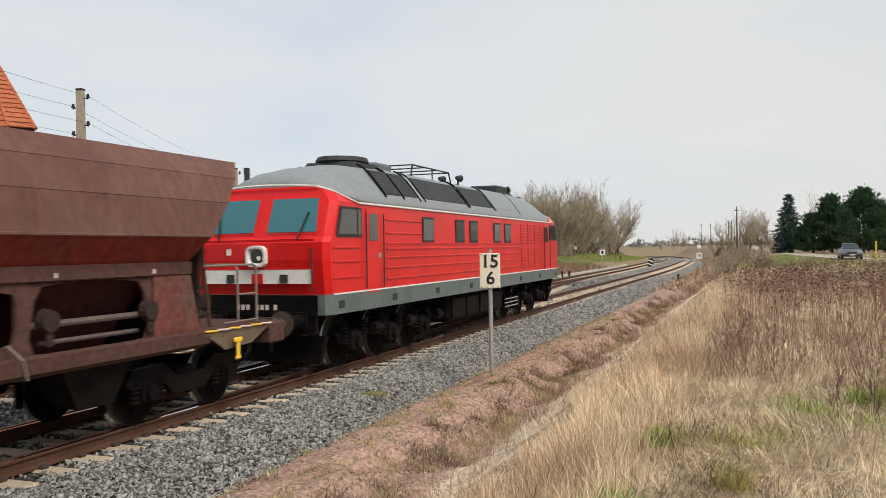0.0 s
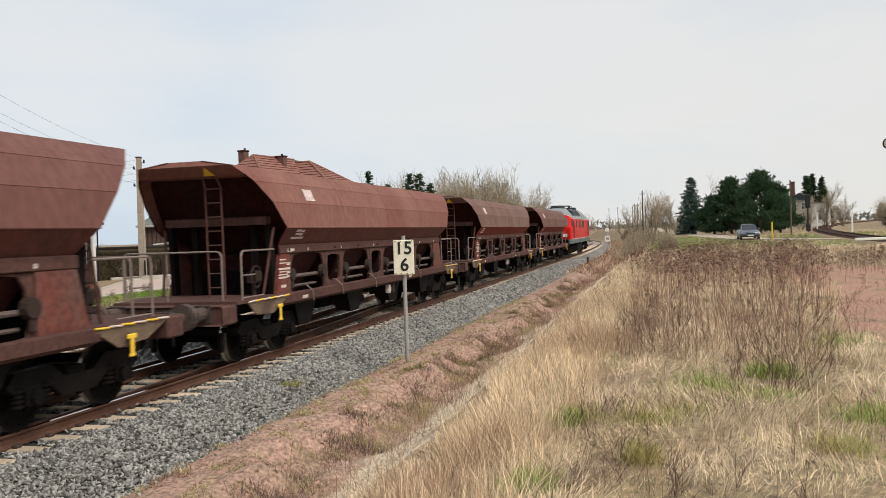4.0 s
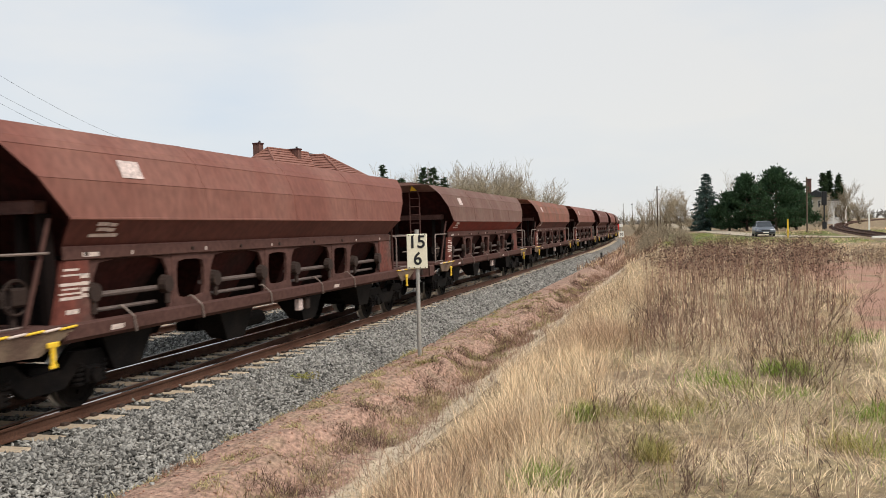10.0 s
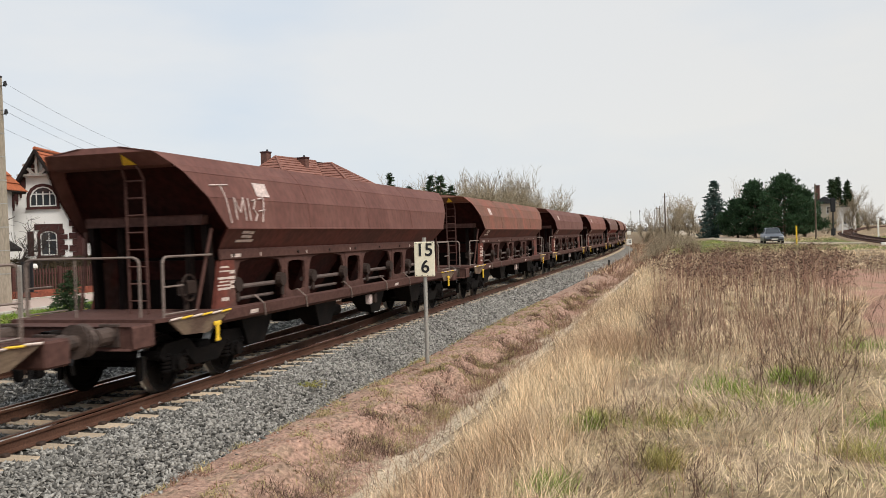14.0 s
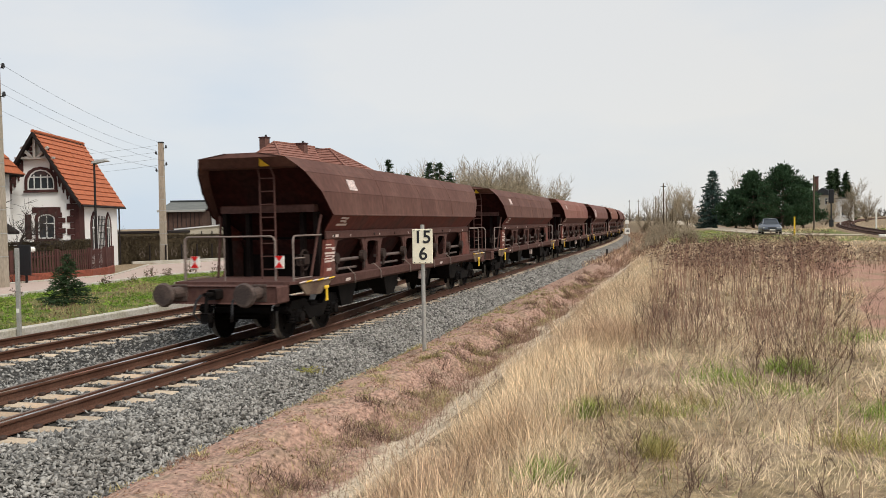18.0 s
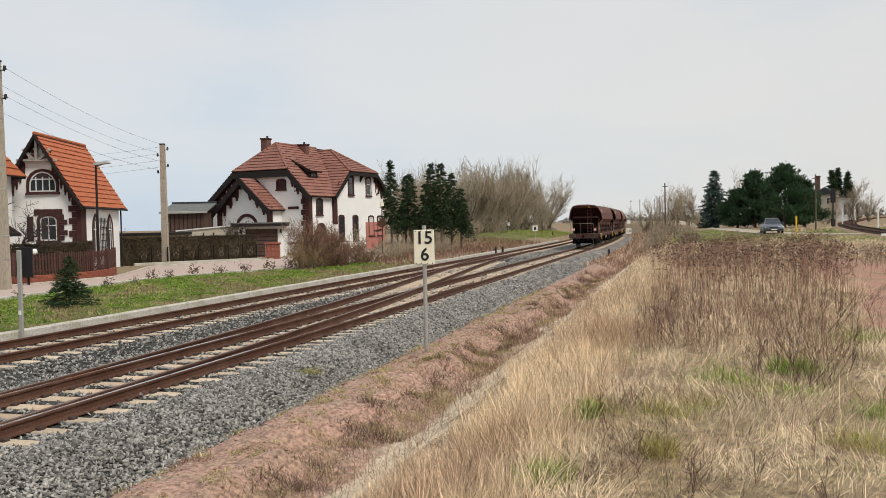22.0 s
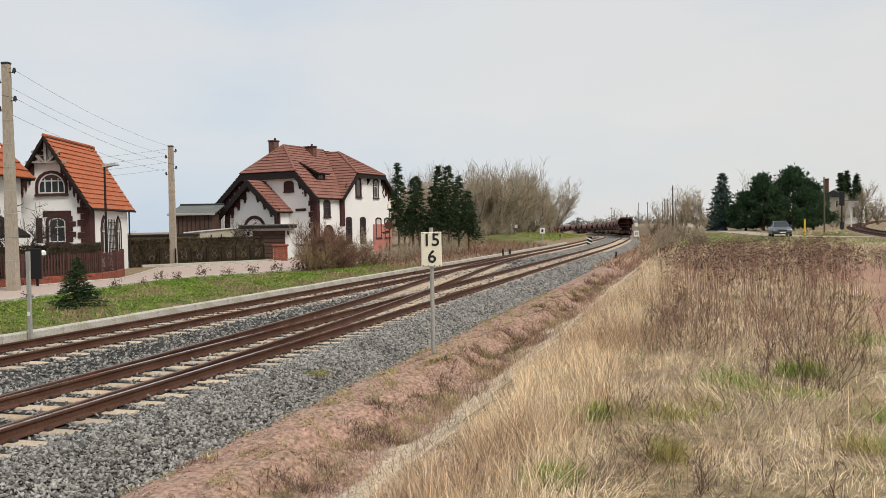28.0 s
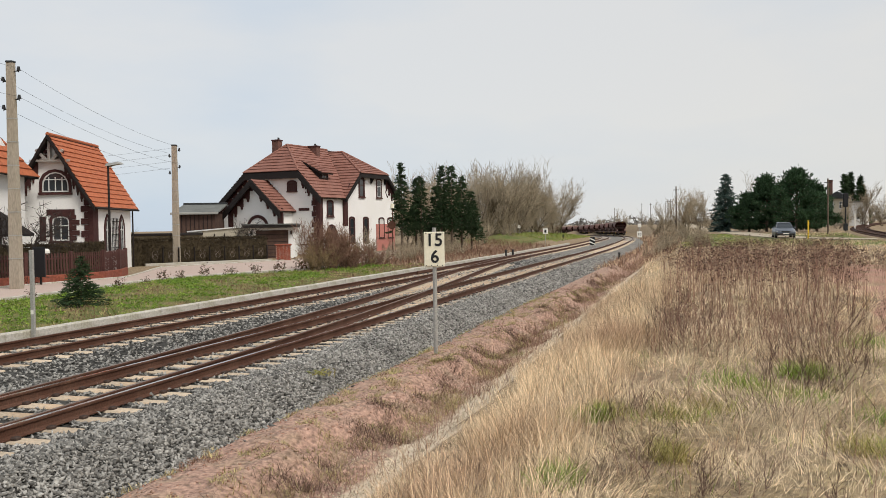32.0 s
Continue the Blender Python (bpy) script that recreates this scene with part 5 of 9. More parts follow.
# ---- houses across the tracks ----
def tiled(parent, corners, material, course=0.42, tile=0.36, name="roof_tiles", thick=0.14, label="", under=None):
    """A roof slope: corners in order (eave start, eave end, then up round the slope); overlapping tiles on a slab."""
    P = [Vector(c) for c in corners]
    e = (P[1] - P[0]).normalized()
    n = Vector((0, 0, 0))
    for i in range(1, len(P) - 1):
        n += (P[i] - P[0]).cross(P[i + 1] - P[0])
    n.normalize()
    if n.z < 0:
        n = -n
    up = n.cross(e)
    if up.z < 0:
        up = -up
    flat = [((p - P[0]).dot(e), (p - P[0]).dot(up)) for p in P]
    vmax = max(v for _, v in flat)
    def span(v):
        hits = []
        for (s0, v0), (s1, v1) in zip(flat, flat[1:] + flat[:1]):
            if abs(v1 - v0) < 1e-6:
                if abs(v - v0) < 1e-4:
                    hits += [s0, s1]
            elif min(v0, v1) - 1e-6 <= v <= max(v0, v1) + 1e-6:
                hits.append(s0 + (s1 - s0) * (v - v0) / (v1 - v0))
        return (min(hits), max(hits)) if hits else (0, 0)
    slab = Geo()
    slab.loft([[tuple(p) for p in P], [tuple(p - n * thick) for p in P]])
    part("roof_slab", slab, under or M_TIMBER, parent)
    g = Geo()
    k = max(1, round(vmax / course))
    for i in range(k):
        v0, v1 = vmax * i / k, vmax * (i + 1) / k
        a0, b0 = span(max(v0, 1e-5))
        a1, b1 = span(min(v1, vmax - 1e-5))
        m = max(1, round(max(b0 - a0, b1 - a1) / tile))
        for j in range(m):
            f0, f1 = j / m, (j + 1) / m
            q = [(a0 + (b0 - a0) * f0, v0), (a0 + (b0 - a0) * f1, v0), (a1 + (b1 - a1) * f1, v1), (a1 + (b1 - a1) * f0, v1)]
            lift = 0.17 * course + 0.015 * random.random()
            w = [P[0] + e * s + up * v for s, v in q]
            g.add([w[0] + n * 0.004, w[1] + n * 0.004, w[1] + n * lift, w[0] + n * lift, w[2] + n * 0.012, w[3] + n * 0.012], [(0, 1, 2, 3), (3, 2, 4, 5)])
    me = g.mesh(name, material)
    ob = part(name, me, None, parent, label)
    ob["kind"] = "stuff"
    return ob


def ridge(parent, a, b, material, r=0.11):
    g = Geo()
    a, b = Vector(a), Vector(b)
    n = max(1, round((b - a).length / 0.35))
    for i in range(n):
        p, q = a.lerp(b, i / n), a.lerp(b, (i + 1.06) / n)
        g.tube(p, q, r * 1.06, r * 0.94, n=8)
    part("ridge_tiles", g, material, parent)


def window(parent, face, c, z0, z1, w, arch=0.0, sill=True, trim=True, bars=1, panes=1, name="window", pointed=False, glass_mat=None, frame_mat=None):
    """A window on a wall. face: function (along, out, z) -> point."""
    def shape(hw, lo, hi, rise):
        pts = [(c - hw, lo), (c + hw, lo), (c + hw, hi - rise)]
        if rise > 0:
            if pointed:
                pts += [(c + hw * 0.7, hi - rise * 0.45), (c, hi), (c - hw * 0.7, hi - rise * 0.45)]
            else:
                pts += [(c + hw * math.cos(a), hi - rise + rise * math.sin(a)) for a in np.linspace(0.3, math.pi - 0.3, 7)]
        pts.append((c - hw, hi - rise))
        return pts
    def slab(pts, o0, o1):
        return Geo().loft([[face(s, o0, z) for s, z in pts], [face(s, o1, z) for s, z in pts]])
    hw = w / 2
    win = None
    if trim:
        outer, inner = shape(hw + 0.16, z0 - 0.04, z1 + 0.16, arch + 0.05 if arch else 0.0), shape(hw, z0, z1, arch)
        g = Geo()
        if len(outer) == len(inner):
            n = len(outer)
            ring = [[face(s, -0.05, z) for s, z in outer], [face(s, 0.06, z) for s, z in outer], [face(s, 0.06, z) for s, z in inner], [face(s, -0.05, z) for s, z in inner]]
            g.loft(ring, cap=False)
        win = part(name, g, M_TRIM, parent, "window with a dark brick surround")
    fr = shape(hw, z0, z1, arch)
    f2 = shape(hw - 0.07, z0 + 0.07, z1 - 0.07, max(0, arch - 0.02))
    g = Geo()
    g.loft([[face(s, -0.04, z) for s, z in fr], [face(s, 0.035, z) for s, z in fr], [face(s, 0.035, z) for s, z in f2], [face(s, -0.04, z) for s, z in f2]], cap=False)
    for k in range(bars):
        s = c - hw + w * (k + 1) / (bars + 1)
        g.loft([[face(s - 0.03, 0.0, z0), face(s + 0.03, 0.0, z0), face(s + 0.03, 0.03, z0), face(s - 0.03, 0.03, z0)], [face(s - 0.03, 0.0, z1 - arch * 0.4), face(s + 0.03, 0.0, z1 - arch * 0.4), face(s + 0.03, 0.03, z1 - arch * 0.4), face(s - 0.03, 0.03, z1 - arch * 0.4)]])
    zc = z0 + (z1 - z0) * 0.62
    g.loft([[face(c - hw, 0.0, zc - 0.03), face(c - hw, 0.03, zc - 0.03), face(c - hw, 0.03, zc + 0.03), face(c - hw, 0.0, zc + 0.03)], [face(c + hw, 0.0, zc - 0.03), face(c + hw, 0.03, zc - 0.03), face(c + hw, 0.03, zc + 0.03), face(c + hw, 0.0, zc + 0.03)]])
    if win is None:
        win = part(name, g, frame_mat or M_FRAMEW, parent)
    else:
        part("frame", g, frame_mat or M_FRAMEW, win)
    part("pane", slab(f2, -0.02, 0.012), glass_mat or M_PANE, win)
    if sill:
        g = Geo().loft([[face(c - hw - 0.2, 0.0, z0 - 0.16), face(c + hw + 0.2, 0.0, z0 - 0.16), face(c + hw + 0.2, 0.0, z0 - 0.04), face(c - hw - 0.2, 0.0, z0 - 0.04)],
                        [face(c - hw - 0.2, 0.14, z0 - 0.16), face(c + hw + 0.2, 0.14, z0 - 0.16), face(c + hw + 0.2, 0.12, z0 - 0.06), face(c - hw - 0.2, 0.12, z0 - 0.06)]])
        part("sill", g, M_TRIM, win)
    return win


def stepped_rake(parent, face, a, b, n, size=0.32, deep=0.8):
    """A stepped brick frieze that follows a gable's slope from a to b (along, z)."""
    for i in range(n):
        t = (i + 0.5) / n
        s, z = a[0] + (b[0] - a[0]) * t, a[1] + (b[1] - a[1]) * t
        d = deep * (1.0 if i % 2 else 0.55)
        hw = abs(b[0] - a[0]) / n * 0.5
        g = Geo().loft([[face(s - hw, -0.02, z - d), face(s + hw, -0.02, z - d), face(s + hw, -0.02, z + 0.12), face(s - hw, -0.02, z + 0.12)], [face(s - hw, 0.1, z - d), face(s + hw, 0.1, z - d), face(s + hw, 0.1, z + 0.12), face(s - hw, 0.1, z + 0.12)]])
        part("brick_step", g, M_TRIM, parent)
        if i % 2:
            g = Geo().loft([[face(s - hw * 0.55, -0.02, z - d - size * 0.8), face(s + hw * 0.55, -0.02, z - d - size * 0.8), face(s + hw * 0.55, -0.02, z - d), face(s - hw * 0.55, -0.02, z - d)], [face(s - hw * 0.55, 0.09, z - d - size * 0.8), face(s + hw * 0.55, 0.09, z - d - size * 0.8), face(s + hw * 0.55, 0.09, z - d), face(s - hw * 0.55, 0.09, z - d)]])
            part("brick_tooth", g, M_TRIM, parent)


def verge_board(parent, pts, half=0.09, depth=0.26):
    """A dark board along the edge of a roof."""
    for p, q in zip(pts, pts[1:]):
        p, q = Vector(p), Vector(q)
        d = (q - p).normalized()
        s = d.cross(Vector((0, 0, 1))).normalized()
        u = Vector((0, 0, 1))
        g = Geo().loft([[p - s * half, p + s * half, p + s * half - u * depth, p - s * half - u * depth], [q - s * half, q + s * half, q + s * half - u * depth, q - s * half - u * depth]])
        part("verge_board", g, M_TIMBER, parent)


def quoins(parent, face, s, z0, z1, side, step=0.36):
    k = 0
    z = z0
    while z < z1 - 0.1:
        w = 0.5 if k % 2 else 0.32
        lo, hi = (s, s + w * side) if side > 0 else (s + w * side, s)
        g = Geo().loft([[face(lo, -0.02, z), face(hi, -0.02, z), face(hi, -0.02, z + step - 0.02), face(lo, -0.02, z + step - 0.02)], [face(lo, 0.05, z), face(hi, 0.05, z), face(hi, 0.05, z + step - 0.02), face(lo, 0.05, z + step - 0.02)]])
        part("quoin", g, M_TRIM, parent)
        z += step
        k += 1


def cottage():
    """The steep-roofed cottage; local x to its right, y along the ridge."""
    h = thing("cottage", "white cottage with a steep orange tiled roof and brick trim", "house", pose(-35.27, 39.94, 0.0, 0, 0, 18.6))
    hw, L, ze, zr, y0 = 2.1, 7.6, 3.9, 7.95, 0.45
    rise = (zr - ze) / 2.45
    top = lambda x: zr - 0.2 - abs(x) * rise
    part("gable_wall", Geo().prism([(-hw, -0.2), (hw, -0.2), (hw, top(hw)), (0, top(0)), (-hw, top(hw))], y0, y0 + 0.3, "y"), M_PLASTER, h, "white plastered gable wall")
    part("back_wall", Geo().prism([(-hw, -0.2), (hw, -0.2), (hw, top(hw)), (0, top(0)), (-hw, top(hw))], L - 0.6, L - 0.3, "y"), M_PLASTER, h)
    for s in (-1, 1):
        part("side_wall", Geo().box(s * hw - 0.15, s * hw + 0.15, y0 + 0.3, L - 0.6, -0.2, ze + 0.15), M_PLASTER, h)
    for s in (-1, 1):
        tiled(h, [(s * 2.55, 0, ze - 0.1), (s * 2.55, L, ze - 0.1), (0, L, zr), (0, 0, zr)], M_TILE_O, course=0.34)
        verge_board(h, [(s * 2.55, -0.02, ze - 0.1), (0, -0.02, zr)])
    ridge(h, (0, 0, zr + 0.03), (0, L, zr + 0.03), M_TILE_O)
    g = Geo()
    for s in (-1, 1):
        g.tube((s * 2.6, 0.05, ze - 0.16), (s * 2.6, L, ze - 0.16), 0.06, n=8)
    part("gutter", g, M_TIMBER, h)
    front = lambda s, o, z: (s, y0 - o, z)
    right = lambda s, o, z: (hw + 0.15 + o, s, z)
    window(h, front, 0.2, 4.7, 5.85, 1.5, 0.75, bars=3, name="arched_window")
    window(h, front, 0.45, 1.9, 3.3, 0.95, 0.25, bars=1)
    part("lintel_arch", Geo().box(-0.35, 1.25, y0 - 0.05, y0, 3.35, 3.7, 0.03), M_TRIM, h)
    quoins(h, front, 1.0, 1.9, 3.4, 1, 0.3)
    part("blind_arch", Geo().box(-0.75, -0.4, y0 - 0.04, y0, 1.9, 3.3), M_TRIM, h)
    for s in (-1, 1):
        stepped_rake(h, front, (s * 2.05, 4.15), (s * 0.75, 6.35), 12, 0.22, 0.5)
    # half-timber peak
    g = Geo()
    g.prism([(-1.1, 6.42), (1.1, 6.42), (1.1, 6.54), (-1.1, 6.54)], 0.12, 0.3, "y")
    part("collar_beam", g, M_GALV, h)
    for x0, z0, x1, z1 in ((0, 6.5, 0, 7.75), (-0.15, 6.5, -0.75, 7.1), (0.15, 6.5, 0.75, 7.1)):
        d = Vector((x1 - x0, 0, z1 - z0)).normalized()
        n = Vector((d.z, 0, -d.x)) * 0.07
        g = Geo().loft([[(x0 - n.x, 0.12, z0 - n.z), (x0 + n.x, 0.12, z0 + n.z), (x0 + n.x, 0.28, z0 + n.z), (x0 - n.x, 0.28, z0 - n.z)], [(x1 - n.x, 0.12, z1 - n.z), (x1 + n.x, 0.12, z1 + n.z), (x1 + n.x, 0.28, z1 + n.z), (x1 - n.x, 0.28, z1 - n.z)]])
        part("gable_brace", g, M_GALV, h)
    for z, n in ((6.62, 2), (6.9, 2), (7.18, 1)):
        for k in range(-n, n + 1):
            if k:
                part("brick_step", Geo().box(k * 0.32 - 0.09, k * 0.32 + 0.09, y0 - 0.07, y0, z, z + 0.22, 0.01), M_TRIM, h)
    quoins(h, front, hw + 0.0, 0.3, 4.0, -1)
    part("corner_pilaster", Geo().box(hw - 0.1, hw + 0.2, y0 - 0.06, y0 + 0.75, -0.2, ze - 0.05, 0.02), M_TRIM, h, "dark brick corner pilaster")
    for y in (2.7, 5.2):
        window(h, right, y, 1.15, 3.3, 0.72, 0.75, bars=1, pointed=True, name="pointed_window")
    t = Geo()
    for y in (3.5, 3.75, 4.0, 4.25, 4.5):
        t.box(hw + 0.17, hw + 0.2, y - 0.02, y + 0.02, 0.6, 3.2)
    for z in (1.0, 1.4, 1.8, 2.2, 2.6, 3.0):
        t.box(hw + 0.2, hw + 0.23, 3.4, 4.6, z - 0.02, z + 0.02)
    part("trellis", t, M_TIMBER, h, "dark wooden trellis")
    part("down_pipe", Geo().tube((hw + 0.25, L - 0.5, 0.0), (hw + 0.25, L - 0.5, ze - 0.1), 0.05, n=8), M_TIMBER, h)
    ch = Geo().box(-1.6, -0.9, 4.0, 4.9, 6.0, 7.6, 0.02)
    part("chimney", ch, M_GRILLE, h, "dark chimney")
    return h


cottage()


def neighbour_house():
    """The house beside the cottage, of which only one end shows."""
    h = thing("neighbour_house", "white house with orange roof and a dark lean-to porch", "house", pose(-33.0, 32.8, 0.0, 0, 0, 16))
    W, L, ze, zr = 8.0, 7.0, 5.75, 8.4
    x1, x0 = -1.2, -1.2 - W
    for y in (0.3, L - 0.6):
        part("wall", Geo().box(x0, x1, y, y + 0.3, -0.2, ze, 0), M_PLASTER, h)
    for x in (x0, x1 - 0.3):
        part("gable_wall", Geo().prism([(0.6, -0.2), (L - 0.6, -0.2), (L - 0.6, ze), (L / 2, zr - 0.3), (0.6, ze)], x, x + 0.3, "x"), M_PLASTER, h)
    tiled(h, [(x0 - 0.4, -0.2, ze - 0.25), (x1 + 0.6, -0.2, ze - 0.25), (x1 + 0.6 - 1.2, L / 2, zr), (x0 - 0.4, L / 2, zr)], M_TILE_O)
    tiled(h, [(x0 - 0.4, L + 0.2, ze - 0.25), (x1 + 0.6, L + 0.2, ze - 0.25), (x1 + 0.6 - 1.2, L / 2, zr), (x0 - 0.4, L / 2, zr)], M_TILE_O)
    tiled(h, [(x1 + 0.6, -0.2, ze - 0.25), (x1 + 0.6, L + 0.2, ze - 0.25), (x1 - 0.6, L / 2, zr)], M_TILE_O)
    ta, tb, tc, td, ap = (-9.2, 1.0, 9.0), (-2.7, 1.0, 9.0), (-1.8, 2.0, 9.0), (-3.6, 4.2, 9.0), (-6.9, 5.0, 15.2)
    te = (-9.2, 6.6, 9.0)
    part("upper_storey", Geo().box(-8.6, -4.0, 1.6, 4.2, 5.4, 9.0), M_PLASTER, h)
    for q in ((ta, tb, ap), (tb, tc, ap), (tc, td, ap), (td, te, ap), (te, ta, ap)):
        tiled(h, q, M_TILE_O, course=0.38, tile=0.3, name="steep_roof_tiles")
    for q in (tb, tc, td):
        ridge(h, q, ap, M_TILE_O, 0.09)
    for k in range(6):
        part("rafter_end", Geo().box(x1 - 0.3 - 0.9 * k, x1 - 0.16 - 0.9 * k, -0.15, 0.3, ze - 0.5, ze - 0.32, 0.01), M_TIMBER, h)
    face = lambda s, o, z: (s, 0.3 - o, z)
    window(h, face, -2.4, 1.3, 3.6, 1.3, 0.6, bars=1, name="arched_window")
    g = Geo()
    g.loft([[(x1, 0.4, 3.7), (x1, 3.6, 3.7), (x1 + 2.0, 3.6, 2.35), (x1 + 2.0, 0.4, 2.35)], [(x1, 0.4, 3.55), (x1, 3.6, 3.55), (x1 + 2.0, 3.6, 2.2), (x1 + 2.0, 0.4, 2.2)]])
    part("porch_roof", g, M_TIMBER, h, "dark sloping porch roof")
    part("porch_wall", Geo().prism([(x1, -0.2), (x1 + 1.8, -0.2), (x1 + 1.8, 2.3), (x1, 3.5)], 0.6, 0.8, "y"), M_PLASTER, h)
    part("porch_post", Geo().box(x1 + 1.75, x1 + 1.9, 0.45, 0.6, -0.2, 2.3, 0.01), M_TIMBER, h)
    fc = lambda s, o, z: (s, 0.6 - o, z)
    window(h, fc, x1 + 1.0, 1.0, 2.0, 0.7, 0.0, bars=1)
    return h


neighbour_house()


def villa():
    """The large villa; local origin at its near corner, y along the right-hand wall, -x along the left-hand wall."""
    h = thing("villa", "large white villa with brown tiled half-hipped roofs", "house", pose(-33.56, 71.36, 0.0, 0, 0, -9.36))
    xr, xl, rx, Y1 = 0.55, -12.2, -4.55, 12.0
    er, el, hz, rz = 5.2, 3.4, 7.75, 10.45
    sr, sl = (rz - er) / (xr + 0.45 - rx), (rz - el) / (rx - xl + 0.45)
    xa, xb = rx - (rz - hz) / sl, -1.45
    P = -0.1
    wall = [(xl, P), (xr, P), (xr, er + 0.25), (xb - 0.1, hz - 0.15), (xa + 0.1, hz - 0.15), (xl, el + 0.15)]
    part("gable_wall", Geo().prism(wall, 0.0, 0.35, "y"), M_PLASTER, h, "white plastered gable wall")
    part("side_wall", Geo().box(xr - 0.35, xr, 0.35, 4.2, P, er + 0.3), M_PLASTER, h)
    part("back_wall", Geo().box(xl, xr, Y1, Y1 + 0.35, P, 5), M_PLASTER, h)
    part("side_wall", Geo().box(xl, xl + 0.35, 0.35, Y1, P, el), M_PLASTER, h)
    y0, apex = -0.45, 2.2
    tiled(h, [(xr + 0.45, y0, er), (xr + 0.45, 3.75, er), (xb, 6.2, hz), (xb, y0, hz)], M_TILE_B)
    tiled(h, [(xb, y0, hz), (xb, 6.2, hz), (rx, 9.0, rz), (rx, apex, rz)], M_TILE_B)
    tiled(h, [(xl - 0.45, y0, el), (xl - 0.45, Y1, el), (rx, Y1, rz), (rx, apex, rz), (xa, y0, hz)], M_TILE_B)
    tiled(h, [(xa - 0.1, y0 - 0.1, hz), (xb + 0.1, y0 - 0.1, hz), (rx, apex, rz + 0.02)], M_TILE_B)
    ridge(h, (rx, apex, rz + 0.04), (rx, Y1 - 3, rz + 0.04), M_TILE_B)
    ridge(h, (xa, y0, hz + 0.06), (rx, apex, rz + 0.06), M_TILE_B)
    ridge(h, (xb, y0, hz + 0.06), (rx, apex, rz + 0.06), M_TILE_B)
    # Board made deeper: its dark face also stands for the soffit's shade.
    verge_board(h, [(xr + 0.45, y0 - 0.02, er), (xb, y0 - 0.02, hz - 0.08), (xa, y0 - 0.02, hz - 0.08), (xl - 0.45, y0 - 0.02, el)], depth=0.6)
    # second block with its half-hipped gable to the right
    ya, yb, ry, xe = 4.0, 13.7, 9.0, 0.65
    e2, rz2, ap = 5.2, 10.15, -2.7
    k1, k2 = (rz2 - e2) / (ry - ya + 0.4), (rz2 - 5.6) / (yb + 0.5 - ry)
    h1, h2 = ry - (rz2 - hz) / k1, ry + (rz2 - hz) / k2
    wall = [(ya, P), (yb, P), (yb, 5.9), (h2 - 0.1, hz - 0.15), (h1 + 0.1, hz - 0.15), (ya, e2 + 0.3)]
    part("gable_wall", Geo().prism(wall, xe - 0.35, xe, "x"), M_PLASTER, h, "white plastered gable wall")
    part("side_wall", Geo().box(rx, xe - 0.35, ya, ya + 0.35, P, e2), M_PLASTER, h)
    part("side_wall", Geo().box(rx, xe - 0.35, yb - 0.35, yb, P, 5.8), M_PLASTER, h)
    xo = xe + 0.45
    tiled(h, [(xo, ya - 0.4, e2), (rx - 1, ya - 0.4, e2), (rx - 1, ry, rz2), (ap, ry, rz2), (xo, h1, hz)], M_TILE_B)
    tiled(h, [(xo, yb + 0.5, 5.6), (rx, yb + 0.5, 5.6), (rx, ry, rz2), (ap, ry, rz2), (xo, h2, hz)], M_TILE_B)
    tiled(h, [(xo + 0.1, h1 - 0.1, hz), (xo + 0.1, h2 + 0.1, hz), (ap, ry, rz2 + 0.02)], M_TILE_B)
    ridge(h, (ap, ry, rz2 + 0.04), (rx, ry, rz2 + 0.04), M_TILE_B)
    ridge(h, (xo, h1, hz + 0.06), (ap, ry, rz2 + 0.06), M_TILE_B)
    ridge(h, (xo, h2, hz + 0.06), (ap, ry, rz2 + 0.06), M_TILE_B)
    verge_board(h, [(xo + 0.02, ya - 0.4, e2), (xo + 0.02, h1, hz - 0.08), (xo + 0.02, h2, hz - 0.08), (xo + 0.02, yb + 0.5, 5.6)], depth=0.34)
    # chimneys
    for x, y, w, d, z0, z1 in ((-5.5, 1.9, 0.72, 0.7, 8.6, 10.85), (-4.2, 5.9, 1.45, 0.6, 9.3, 10.5)):
        c = part("chimney", Geo().box(x - w / 2, x + w / 2, y - d / 2, y + d / 2, z0, z1, 0.02), M_CHIMNEY, h, "dark brown brick chimney")
        part("chimney_cap", Geo().box(x - w / 2 - 0.06, x + w / 2 + 0.06, y - d / 2 - 0.06, y + d / 2 + 0.06, z1, z1 + 0.14, 0.02), M_TRIM, c)
        part("chimney_pot", Geo().tube((x + w * 0.25, y, z1 + 0.1), (x + w * 0.25, y, z1 + 0.34), 0.12, 0.1, n=10), M_GRILLE, c)
    # shed dormer on the right slope
    dx0, dz0 = 0.25, er + (0.45 - 0.25) * sr
    dm = Geo()
    zz = lambda x: float(np.interp(x, [rx, xb, xr + 0.45], [rz, hz, er]))
    xA, xB = -0.7, -2.4
    dm.loft([[(xA, 2.0, zz(xA)), (xA, 3.4, zz(xA)), (xA, 3.4, zz(xA) + 0.75), (xA, 2.0, zz(xA) + 0.75)], [(xB, 2.0, zz(xB) - 0.3), (xB, 3.4, zz(xB) - 0.3), (xB, 3.4, zz(xB) + 0.02), (xB, 2.0, zz(xB) + 0.02)]])
    dmr = part("dormer", dm, M_TIMBER, h, "dark shed dormer")
    face = lambda s, o, z: (xA + o, s, z)
    window(dmr, face, 2.7, zz(xA) + 0.15, zz(xA) + 0.6, 0.9, 0, sill=False, trim=False, bars=1, name="dormer_window", frame_mat=M_FRAMED)
    tiled(h, [(xA + 0.4, 1.7, zz(xA) + 0.66), (xA + 0.4, 3.7, zz(xA) + 0.66), (xB - 0.2, 3.7, zz(xB) + 0.25), (xB - 0.2, 1.7, zz(xB) + 0.25)], M_TILE_B)
